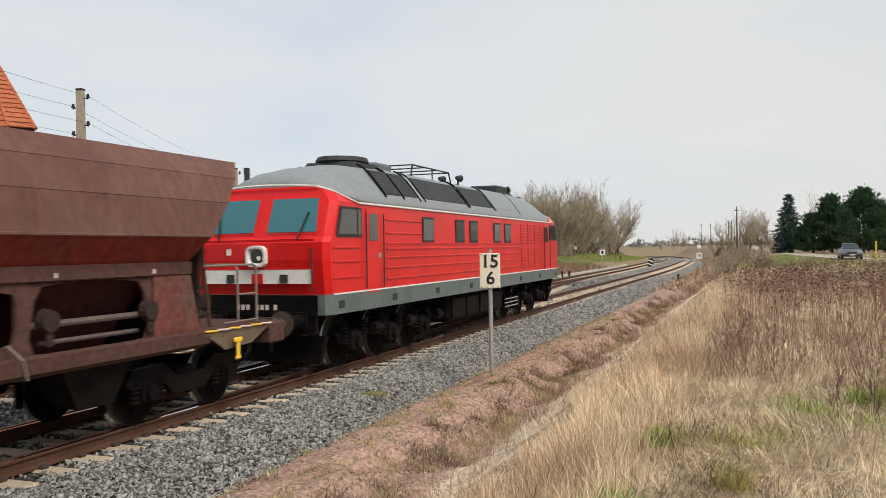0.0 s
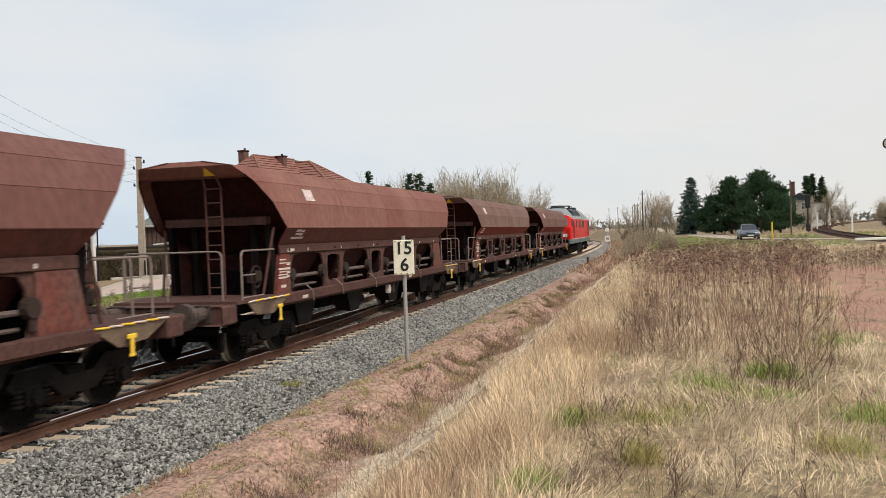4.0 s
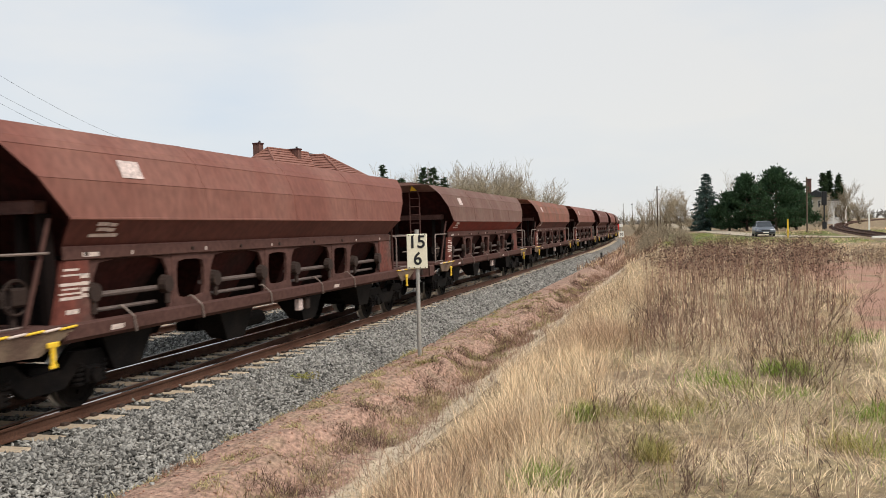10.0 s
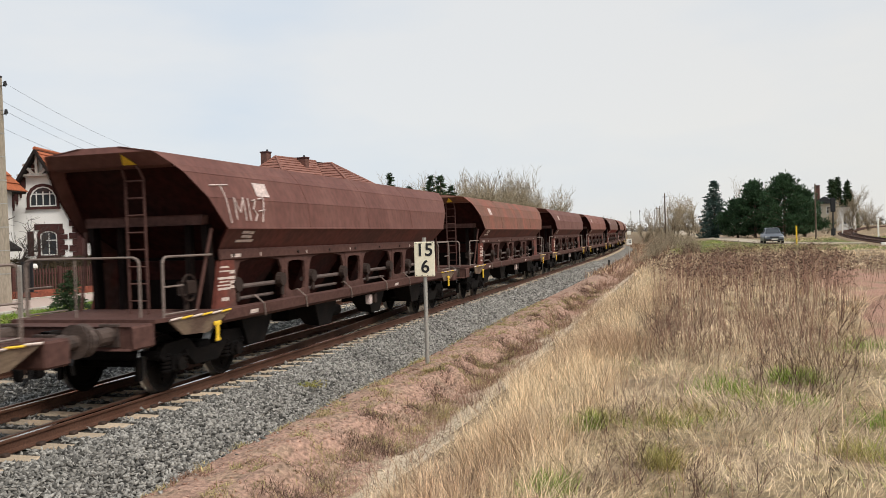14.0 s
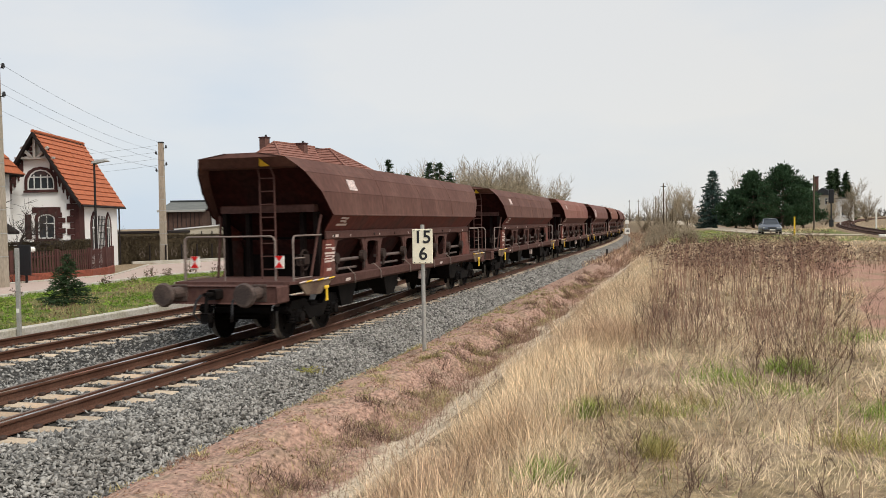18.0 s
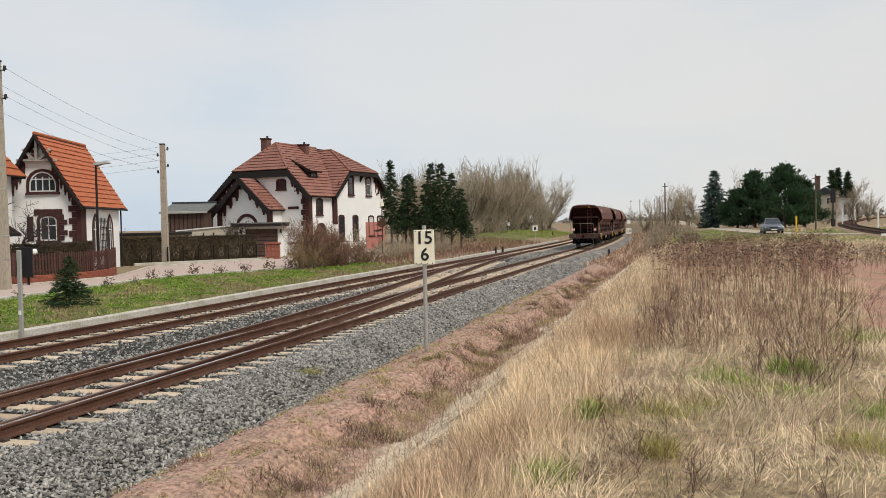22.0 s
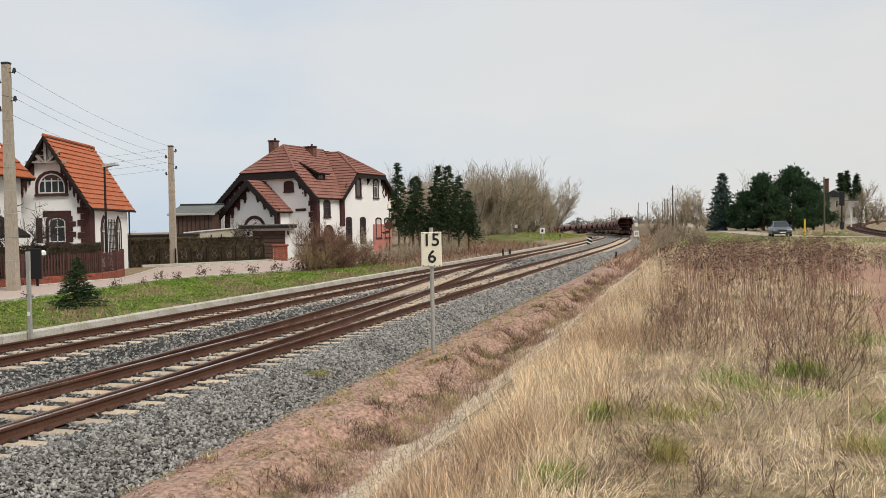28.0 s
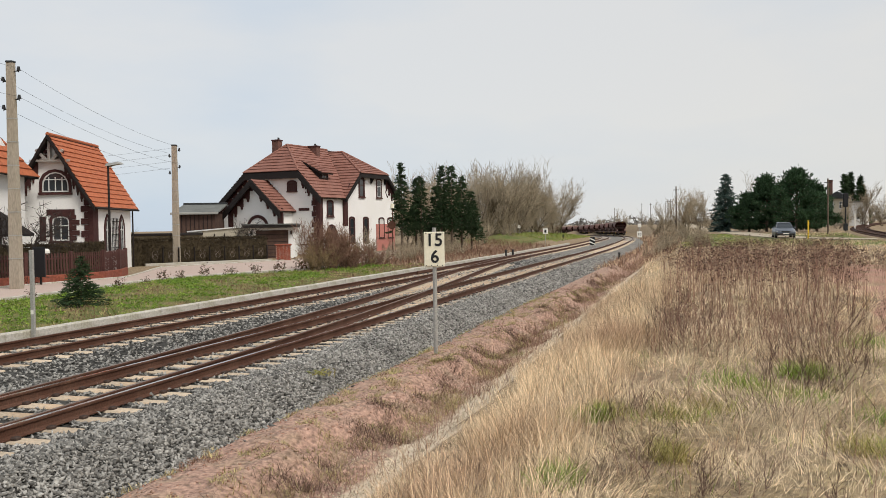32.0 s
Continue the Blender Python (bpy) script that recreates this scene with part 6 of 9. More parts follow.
    front = lambda s, o, z: (s, -o, z)
    right = lambda s, o, z: (xr + o, s, z)
    gab = lambda s, o, z: (xe + o, s, z)
    window(h, front, -2.45, 5.95, 6.75, 0.8, 0.2, bars=2, glass_mat=M_TRIM, frame_mat=M_FRAMED)
    part("arch_trim", Geo().box(-1.75, -0.55, -0.08, 0.0, 4.05, 4.3, 0.04), M_TRIM, h)
    part("sill_band", Geo().box(-1.5, -0.1, -0.08, 0.0, 0.85, 1.0, 0.02), M_TRIM, h)
    for k in range(3):
        part("ornament_stone", Geo().box(-1.0 + 0.3 * k, -0.87 + 0.3 * k, -0.05, 0.0, 6.35 + 0.25 * (k % 2), 6.5 + 0.25 * (k % 2), 0.02), M_TRIM, h)
        part("ornament_stone", Geo().box(-1.0 + 0.3 * k, -0.87 + 0.3 * k, -0.05, 0.0, 5.65 + 0.2 * (k % 2), 5.8 + 0.2 * (k % 2), 0.02), M_TRIM, h)
    window(h, right, 1.7, 3.55, 4.9, 0.8, 0.2, bars=0, frame_mat=M_FRAMED)
    window(h, right, 1.9, 0.9, 2.6, 1.3, 0.65, bars=1, name="arched_window", frame_mat=M_FRAMED)
    part("corner_pilaster", Geo().box(0.2, 0.67, -0.1, 0.4, P, 5.3, 0.03), M_TRIM, h, "dark brick corner pilaster")
    quoins(h, front, 0.2, 1.0, 5.0, -1, 0.5)
    part("corner_pilaster", Geo().box(xe - 0.3, xe + 0.1, ya - 0.12, ya + 0.55, 2.6, 5.2, 0.03), M_TRIM, h, "dark brick corner pilaster")
    for y in (7.2, 10.6):
        window(h, gab, y, 5.5, 7.25, 0.8, 0.18, bars=0, frame_mat=M_FRAMEW if y > 9 else M_FRAMED)
    for y in (5.3, 7.9):
        window(h, gab, y, 1.0, 3.35, 0.75, 0.18, bars=0, frame_mat=M_FRAMED)
    for y in (11.0, 12.8):
        window(h, gab, y, 1.4, 3.3, 0.85, 0.18, bars=1, glass_mat=M_FRAMEW)
    for y in (5.0, 12.3):
        g = Geo()
        for a, b in (((y, 5.5), (y + 0.35, 6.1)), ((y + 0.35, 6.1), (y, 6.7)), ((y, 6.7), (y - 0.35, 6.1)), ((y - 0.35, 6.1), (y, 5.5))):
            g.tube((xe + 0.03, a[0], a[1]), (xe + 0.03, b[0], b[1]), 0.04, n=5)
        part("diamond_ornament", g, M_TRIM, h)
    part("cladding", Geo().box(xe, xe + 0.05, 9.9, 13.75, P, 2.75), M_CLAD, h, "pink-red cladding on the lower wall")
    for s, a, b, n in ((front, (xl + 0.2, el + 0.1), (xa, hz - 0.2), 14), (front, (xr - 0.1, er + 0.2), (xb + 0.1, hz - 0.2), 6)):
        stepped_rake(h, s, a, b, n, deep=1.0)
    stepped_rake(h, gab, (yb - 0.1, 5.8), (h2, hz - 0.2), 7, deep=0.75)
    for x, z in ((-6.6, 7.35), (-0.9, 6.9)):
        part("eave_bracket", Geo().prism([(-0.02, z), (-0.5, z), (-0.02, z - 0.9)], x - 0.07, x + 0.07, "x"), M_TIMBER, h)
    for y in (6.4, 9.0, 11.8):
        part("eave_bracket", Geo().prism([(xe, hz - 0.35), (xe + 0.45, hz - 0.35), (xe, hz - 1.0)], y - 0.07, y + 0.07, "y"), M_TIMBER, h)
    part("valley_strip", Geo().tube((-0.25, 3.95, 5.95), (-4.3, 6.2, 10.0), 0.09, n=6), M_GALV, h, "pale zinc valley strip")
    part("down_pipe", Geo().tube((0.14, 3.75, 0.1), (0.14, 3.75, 5.2), 0.06, n=8), M_GRILLE, h)
    # gabled annex on the left wall
    ax, aw, ae, ar, ay = -5.3, 3.0, 4.0, 7.0, -1.9
    kk = (ar - ae) / (aw + 0.25)
    part("annex_wall", Geo().prism([(ax - aw + 0.3, P), (ax + aw - 0.3, P), (ax + aw - 0.3, ae + 0.3), (ax, ar - 0.25), (ax - aw + 0.3, ae + 0.3)], ay, ay + 0.3, "y"), M_PLASTER, h)
    for s in (-1, 1):
        part("annex_side", Geo().box(ax + s * (aw - 0.45), ax + s * (aw - 0.2), ay + 0.3, 0, P, ae + 0.2), M_PLASTER, h)
        tiled(h, [(ax + s * (aw + 0.25), ay - 0.6, ae), (ax + s * (aw + 0.25), 0, ae), (ax, 0, ar), (ax, ay - 0.6, ar)], M_TILE_B)
        af = lambda q, o, z: (q, ay - o, z)
        stepped_rake(h, af, (ax + s * (aw - 0.2), ae + 0.25), (ax + s * 0.2, ar - 0.35), 7, deep=0.95)
        part("annex_pilaster", Geo().box(ax + s * (aw - 0.15) - 0.3, ax + s * (aw - 0.15) + 0.3, ay - 0.06, ay + 0.1, P, ae + 0.3, 0.02), M_TRIM, h)
    # Deep dark board again takes in the shade under the annex eaves.
    verge_board(h, [(ax - aw - 0.25, ay - 0.62, ae), (ax, ay - 0.62, ar), (ax + aw + 0.25, ay - 0.62, ae)], depth=0.62)
    for a0, a1 in zip(np.linspace(0, math.pi, 11), np.linspace(0, math.pi, 11)[1:]):
        arch = Geo().loft([[(ax + 0.3 + r * math.cos(a), ay - o, 2.45 + r * math.sin(a)) for r, o in ((1.0, 0), (1.0, 0.08), (1.28, 0.08), (1.28, 0))] for a in (a0, a1)])
        part("arch_brick", arch, M_TRIM, h)
    part("lower_wing", Geo().box(xl - 3.4, xl + 0.6, -0.9, 3, P, 2.55), M_PLASTER, h)
    part("lower_wing_roof", Geo().box(xl - 3.8, xl + 0.8, -1.2, 3.2, 2.55, 2.8, 0.03), M_TIMBER, h)
    return h


villa()


def garage():
    g0 = thing("garage", "flat-roofed garage with a dark up-and-over door", "garage", pose(-31.5, 62.4, 0.0, 0, 0, 24))
    part("wall", Geo().box(-3.35, 0.3, 0, 5.2, -0.1, 2.5), M_PLASTER, g0, "white plastered walls")
    part("door", Geo().box(-2.75, -0.2, -0.05, 0.0, 0.0, 2.3, 0.01), M_SHED, g0, "dark brown garage door")
    for k in range(7):
        part("door_rib", Geo().box(-2.7, -0.25, -0.07, -0.05, 0.15 + 0.3 * k, 0.19 + 0.3 * k), M_TIMBER, g0)
    part("canopy", Geo().box(-3.75, 0.55, -0.7, 5.4, 2.5, 2.74, 0.02), M_TIMBER, g0, "dark fascia of the flat roof")
    for k in range(36):
        x = -3.75 + 0.123 * k
        part("corrugation", Geo().tube((x, -0.75, 2.77), (x, 5.4, 2.77), 0.06, n=6), M_FELT, g0)
    for x in (-3.1, 0.05):
        part("wall_lamp", Geo().box(x - 0.08, x + 0.08, -0.14, 0.0, 1.95, 2.25, 0.02), M_BLACK, g0)
    part("side_wing", Geo().prism([(-8.0, -0.1), (-3.35, -0.1), (-3.35, 2.6), (-8.0, 2.25)], 0.3, 4.8, "y"), M_BEIGE, g0, "beige rendered side wing")
    part("wing_coping", Geo().prism([(-8.2, 2.23), (-3.35, 2.6), (-3.35, 2.7), (-8.2, 2.33)], 0.2, 4.9, "y"), M_FRAMEW, g0)
    for z in (1.35, 1.75):
        part("trellis_rail", Geo().box(-6.4, -5.0, 0.24, 0.28, z, z + 0.09), M_TIMBER, g0)
    for x in (-6.1, -5.3):
        part("trellis_post", Geo().box(x, x + 0.09, 0.2, 0.24, 1.0, 2.1), M_TIMBER, g0)


garage()


def sheds():
    s = thing("large_shed", "old timber shed with a grey felt roof", "shed", pose(-44.6, 65.6, 0.0, 0, 0, 20))
    part("board_wall", Geo().box(0.2, 3.6, 0.3, 4.4, -0.2, 3.9), M_SHED, s)
    for k in range(9):
        part("board_strip", Geo().box(0.25 + 0.38 * k, 0.3 + 0.38 * k, 0.26, 0.3, 0.0, 3.85), M_TIMBER, s)
    part("felt_roof", Geo().prism([(0.0, 3.85), (4.6, 4.72), (4.6, 4.82), (0.0, 3.97)], -0.2, 3.9, "x"), M_FELT, s, "grey felt roof")
    part("roof_edge", Geo().box(-0.25, 3.95, -0.1, 0.0, 3.8, 4.0, 0.02), M_GALV, s)
    part("roof_ridge", Geo().box(-0.2, 3.9, 4.5, 4.8, 4.7, 4.98, 0.03), M_GRILLE, s)
    l = thing("low_shed", "low flat-roofed outbuilding with pale wall", "shed", pose(-44.0, 54.5, 0.0, 0, 0, 12))
    part("wall", Geo().box(-4.5, 6.5, 0, 4, -0.2, 2.0), M_BEIGE, l)
    part("flat_roof", Geo().box(-5.0, 7.0, -0.5, 4.5, 2.0, 2.2, 0.03), M_TIMBER, l)
    part("chimney", Geo().box(-3.6, -2.4, 0.6, 1.5, 2.2, 2.75, 0.03), M_BRICK, l)


sheds()


# ---- road, kerbs and the verge ----
def strip(name, label, category, left, right, z, thick, material, kind="structure"):
    """A paved sheet between two lines of points, draped at z over the ground."""
    g = Geo()
    secs = []
    for (ax, ay), (bx, by) in zip(left, right):
        secs.append([(ax, ay, z), (bx, by, z), (bx, by, z - thick), (ax, ay, z - thick)])
    g.loft(secs)
    ob = new(name, g.mesh(name, material))
    return tagged(ob, label, category, kind=kind)


ROAD_N = [(-23.0, 4), (-23.1, 23.8), (-23.4, 27), (-24.3, 32.5), (-24.4, 36), (-23.2, 40), (-21.7, 43.4), (-20.9, 47), (-22, 62), (-24, 80)]
ROAD_F = [(-27.6, 4), (-28.2, 24), (-28.3, 30), (-27.8, 33.5), (-27.4, 36.2), (-29.4, 40.2), (-32.6, 46.5), (-29.6, 55.5), (-27.6, 62.5), (-29.5, 80)]
strip("road", "pale pinkish paved village road", "road", ROAD_F, ROAD_N, 0.07, 0.4, M_ROAD)
for edge, lab in ((ROAD_N, "near"), (ROAD_F, "far")):
    kb = thing("kerb", "low concrete kerb along the village road", "kerb", kind="structure")
    for (ax, ay), (bx, by) in zip(edge, edge[1:]):
        a, b = Vector((ax, ay, 0)), Vector((bx, by, 0))
        n = max(1, round((b - a).length / 1.0))
        ang = math.degrees(math.atan2(bx - ax, by - ay))
        for i in range(n):
            p = a.lerp(b, (i + 0.5) / n)
            if p.y < 12 or p.y > 66:
                continue
            part("kerb_stone", Geo().box(-0.07, 0.07, -(b - a).length / n / 2 + 0.008, (b - a).length / n / 2 - 0.008, -0.2, 0.13, 0.02), M_KERB, kb, at=pose(p.x, p.y, 0, 0, 0, -ang))

wall = thing("platform_edge", "weathered concrete edging wall beside the side track", "retaining wall", kind="structure")
slab_mesh = Geo().box(-0.13, 0.13, -0.99, 0.99, -0.7, 0.02, 0.025).mesh("edge_slab", M_KERB)
s = 5.0
while s < 112:
    x, y, a = on_track(s, -SPACING - 1.95)
    part("edge_slab", slab_mesh, None, wall, at=pose(x, y, random.uniform(-0.012, 0.012), random.uniform(-0.3, 0.3), 0, a + random.uniform(-0.3, 0.3)))
    s += 2.0


def picket_fence():
    f = thing("picket_fence", "dark brown picket fence on a low brick base", "fence")
    line = [(-29.4, 24.0), (-29.0, 29.0), (-28.75, 31.0), (-28.0, 33.0), (-27.95, 35.2), (-28.6, 37.2), (-29.7, 39.2)]
    mesh = Geo().prism([(-0.032, 0.35), (0.032, 0.35), (0.032, 1.3), (0, 1.36), (-0.032, 1.3)], -0.012, 0.012, "y").mesh("picket", M_FENCE)
    for (ax, ay), (bx, by) in zip(line, line[1:]):
        a, b = Vector((ax, ay, 0)), Vector((bx, by, 0))
        d = (b - a)
        L, ang = d.length, math.degrees(math.atan2(d.y, d.x))
        m = pose(ax, ay, 0.07, 0, 0, ang)
        part("brick_base", Geo().box(0, L, -0.12, 0.12, -0.3, 0.36, 0.015), M_BRICK, f, at=m)
        for z in (0.55, 1.1):
            part("rail", Geo().box(0, L, 0.015, 0.055, z - 0.035, z + 0.035, 0.005), M_FENCE, f, at=m)
        part("post", Geo().box(-0.08, 0.08, -0.08, 0.08, 0.0, 1.42, 0.015), M_FENCE, f, at=m)
        n = round(L / 0.145)
        for i in range(n):
            part("picket", mesh, None, f, at=m @ pose((i + 0.5) * L / n, -0.02, 0))
    part("post", Geo().box(-0.08, 0.08, -0.08, 0.08, 0.0, 1.42, 0.015), M_FENCE, f, at=pose(-29.7, 39.2, 0.07))
    bx = thing("post_box", "white letter box on a fence post", "letter box", pose(-28.75, 32.1, 1.35))
    part("box", Geo().box(-0.3, 0.3, -0.15, 0.15, 0, 0.28, 0.08), M_WHITE, bx)
    part("post", Geo().box(-0.05, 0.05, -0.05, 0.05, -1.4, 0.0, 0.01), M_FENCE, bx)


picket_fence()

pl = thing("brick_pillar", "red brick gate pillar at the end of the hedge", "pillar", pose(-29.45, 57.0, 0.0, 0, 0, 30))
for r in range(14):
    for k in range(4):
        off = 0.12 if r % 2 else 0.0
        x0 = -0.52 + k * 0.26 + off * 0.5
        part("brick", Geo().box(x0, x0 + 0.245, -0.4, 0.4, r * 0.083, r * 0.083 + 0.075, 0.006), M_BRICK, pl)
part("core", Geo().box(-0.5, 0.55, -0.38, 0.38, -0.2, 1.16), M_KERB, pl)
part("coping", Geo().box(-0.6, 0.64, -0.48, 0.48, 1.16, 1.28, 0.03), M_BRICK, pl)


def concrete_pole(x, y, z0, top, w0, w1, lean=0.0):
    p = thing("utility_pole", "tall weathered concrete utility pole with insulators", "utility pole", pose(x, y, z0, 0, lean, 12), group="utility poles")
    g = Geo()
    H = top - z0
    sq = lambda w, z: [(-w, -w * 0.8, z), (w, -w * 0.8, z), (w, w * 0.8, z), (-w, w * 0.8, z)]
    g.loft([sq(w0 / 2, -0.3), sq(w1 / 2, H)])
    part("shaft", g, M_CONC, p)
    part("cap", Geo().box(-w1 / 2 - 0.02, w1 / 2 + 0.02, -w1 / 2, w1 / 2, H, H + 0.08, 0.02), M_GRILLE, p)
    for k in range(7):
        z = 1.2 + k * (H - 3.5) / 6
        w = w0 + (w1 - w0) * z / H
        part("band", Geo().box(-w / 2 - 0.006, w / 2 + 0.006, -w * 0.4 - 0.006, w * 0.4 + 0.006, z, z + 0.04), M_GALV, p)
    for i, (sx, z) in enumerate(((1, H - 0.35), (1, H - 1.5), (-1, H - 0.75), (-1, H - 1.9))):
        q = Geo()
        q.tube((sx * w1 * 0.4, 0, z), (sx * (w1 * 0.5 + 0.2), 0, z), 0.02, n=6)
        q.tube((sx * (w1 * 0.5 + 0.2), 0, z - 0.05), (sx * (w1 * 0.5 + 0.2), 0, z + 0.1), 0.02, n=6)
        arm = part("insulator_arm", q, M_GRILLE, p)
        part("insulator", Geo().tube((sx * (w1 * 0.5 + 0.2), 0, z + 0.02), (sx * (w1 * 0.5 + 0.2), 0, z + 0.19), 0.085, 0.05, n=8), M_BLACK, arm)
    return p


concrete_pole(-26.9, 28.5, 0.1, 9.35, 0.44, 0.28)
concrete_pole(-34.0, 50.3, 0.05, 8.15, 0.44, 0.3)


def wire(a, b, sag, r=0.006):
    g = Geo()
    a, b = Vector(a), Vector(b)
    pts = []
    for i in range(17):
        t = i / 16
        p = a.lerp(b, t)
        p.z -= sag * 4 * t * (1 - t)
        pts.append(p)
    g.path(pts, r, 4)
    ob = new("overhead_wire", g.mesh("overhead_wire", M_GRILLE))
    return tagged(ob, "thin dark overhead wire between poles", "wire", group="overhead wires")


for k, (sx, da, db) in enumerate(((0.38, 0.3, 0.3), (0.38, 1.45, 1.45), (-0.38, 0.7, 0.7), (-0.38, 1.85, 1.85))):
    wire((-26.9 + sx, 28.5, 9.4 - da), (-34.0 + sx, 50.3, 8.35 - db), 0.35)
    wire((-26.9 + sx, 28.5, 9.4 - da), (-20.0 + sx, 4.0, 9.8 - da), 0.4)
for k in range(4):
    wire((-34.3, 50.3, 8.0 - 0.45 * k), (-47.0, 44.0, 6.9 - 0.4 * k), 0.25, 0.006)

lp = thing("street_lamp", "slim dark street lamp with a flat pale head", "street lamp", pose(-28.4, 36.3, 0.07))
part("pole", Geo().tube((0, 0, 0), (0, 0, 5.6), 0.075, 0.05, n=10), M_TIMBER, lp)
part("base", Geo().tube((0, 0, 0), (0, 0, 0.9), 0.1, 0.1, n=10), M_TIMBER, lp)
part("arm", Geo().tube((0, 0, 5.55), (0.35, 0.1, 5.66), 0.03, n=6), M_GALV, lp)
part("head", Geo().loft([[(-0.1, -0.12, 5.6), (0.75, -0.05, 5.7), (0.75, 0.28, 5.7), (-0.1, 0.2, 5.6)], [(-0.05, -0.08, 5.74), (0.6, -0.02, 5.8), (0.6, 0.22, 5.8), (-0.05, 0.16, 5.74)]]), M_GALV, lp, "flat grey lamp head")

gp = thing("marker_post", "grey trackside post with a small white mark", "post", pose(-15.35, 16.75, -0.1))
part("post", Geo().box(-0.055, 0.055, -0.03, 0.03, -0.3, 2.05, 0.01), M_GALV, gp)
part("mark", Geo().box(-0.04, 0.04, -0.036, -0.03, 0.5, 0.6), M_WHITE, gp)
bd = thing("black_board", "black rectangular board fixed by the fence", "board", pose(-27.9, 30.9, 0.3))
part("panel", Geo().box(-0.32, 0.32, -0.03, 0.03, 0.1, 1.45, 0.02), M_BLACK, bd)
part("post", Geo().box(-0.05, 0.05, 0.03, 0.1, -0.4, 1.2, 0.01), M_TIMBER, bd)

lt = thing("old_lamp_post", "thin rusty post with a round signal plate", "post", pose(-22.4, 61.5, 0.0))
part("pole", Geo().tube((0, 0, -0.2), (0, 0, 3.9), 0.05, 0.04, n=8), M_RUST, lt)
part("plate", Geo().tube((-0.02, -0.06, 2.55), (-0.02, -0.1, 2.55), 0.32, n=16), M_RUST, lt)
part("globe", Geo().tube((0, 0, 3.85), (0, 0, 4.2), 0.16, 0.12, n=10), M_CREAM, lt)


# ---- signs and small things by the track ----
sg = thing("distance_sign", "cream railway distance board with black digits on a grey post", "sign", pose(-5.3, 17.1, -0.42, 0, 0, 15))
part("post", Geo().tube((0, 0, -0.3), (0, 0, 2.76), 0.045, 0.045, n=10), M_GALV, sg, "weathered grey steel post")
brd = part("board", Geo().box(-0.215, 0.215, -0.075, -0.05, 1.94, 2.67, 0.012), M_CREAM, sg, "cream enamelled board")
part("figure", text_mesh("15", 0.37, M_BLACK, "digits"), None, brd, "black figures 15", at=pose(0.0, -0.079, 2.49, 90, 0, 0))
part("figure", text_mesh("6", 0.37, M_BLACK, "digits"), None, brd, "black figure 6", at=pose(0.01, -0.079, 2.14, 90, 0, 0))
for x in (-0.17, -0.06, 0.06, 0.17):
    for z in (1.965, 2.645):
        part("bolt", Geo().tube((x, -0.076, z), (x, -0.084, z), 0.012, n=6), M_GRILLE, brd)

b10 = thing("speed_board", "white trackside speed board with black figures", "sign", pose(-5.4, 86.0, gz(-5.4, 86.0), 0, 0, 4))
part("post", Geo().tube((0, 0, -0.2), (0, 0, 2.9), 0.04, n=8), M_GALV, b10)
q = part("board", Geo().box(-0.25, 0.25, -0.07, -0.04, 1.4, 1.98, 0.01), M_WHITE, b10)
part("figure", text_mesh("10", 0.36, M_BLACK, "digits"), None, q, at=pose(0, -0.075, 1.69, 90, 0, 0))
part("small_board", Geo().box(-0.17, 0.17, -0.07, -0.04, 2.4, 2.75, 0.01), M_WHITE, b10)
bt = thing("square_board", "white square board with a dark mark on a thin post", "sign", pose(-17.0, 99.0, gz(-17, 99.0), 0, 0, 8))
part("post", Geo().tube((0, 0, -0.2), (0, 0, 1.9), 0.035, n=8), M_GALV, bt)
q = part("board", Geo().box(-0.3, 0.3, -0.07, -0.04, 1.3, 1.95, 0.01), M_WHITE, bt)
part("mark", Geo().box(-0.12, 0.12, -0.076, -0.07, 1.45, 1.8), M_BLACK, q)
sm = thing("small_white_board", "small white board on a thin post", "sign", pose(-24.0, 118.0, gz(-24, 118.0)))
part("post", Geo().tube((0, 0, -0.2), (0, 0, 1.2), 0.03, n=6), M_GALV, sm)
part("board", Geo().box(-0.2, 0.2, -0.05, -0.02, 0.9, 1.35, 0.01), M_WHITE, sm)
sl = thing("switch_marker", "black and white striped point marker between the tracks", "signal", pose(-11.3, 97.0, -0.35))
part("post", Geo().tube((0, 0, 0), (0, 0, 0.5), 0.05, n=8), M_GALV, sl)
q = part("box", Geo().box(-0.3, 0.3, -0.1, 0.1, 0.4, 1.3, 0.02), M_BLACK, sl)
for k in range(2):
    part("stripe", Geo().prism([(-0.3, 0.78 + 0.4 * k - 0.08), (0.3, 0.5 + 0.4 * k - 0.08), (0.3, 0.64 + 0.4 * k - 0.08), (-0.3, 0.92 + 0.4 * k - 0.08)], -0.106, -0.1, "y"), M_WHITE, q)
for x, y, h in ((-6.05, 70.5, 0.6), (-15.4, 70.0, 0.42), (-15.3, 72.4, 0.36), (-4.6, 120.0, 1.1), (-19.6, 130.0, 1.0)):
    mk = thing("track_marker", "short black marker post beside the track", "post", pose(x, y, gz(x, y) if x > -10 else -0.05), group="track markers")
    part("post", Geo().tube((0, 0, -0.3), (0, 0, h * 0.82), 0.09, n=10), M_BLACK, mk)
    part("cap", Geo().tube((0, 0, h * 0.82), (0, 0, h), 0.1, 0.08, n=10), M_GRILLE, mk)
sigl = thing("far_signal", "dark light signal mast beside the far curve", "signal", pose(-36.5, 225.0, gz(-36.5, 225.0)))
part("mast", Geo().tube((0, 0, -0.5), (0, 0, 4.6), 0.09, n=8), M_GRILLE, sigl)
part("head", Geo().box(-0.5, 0.5, -0.2, 0.2, 3.6, 5.2, 0.06), M_BLACK, sigl)

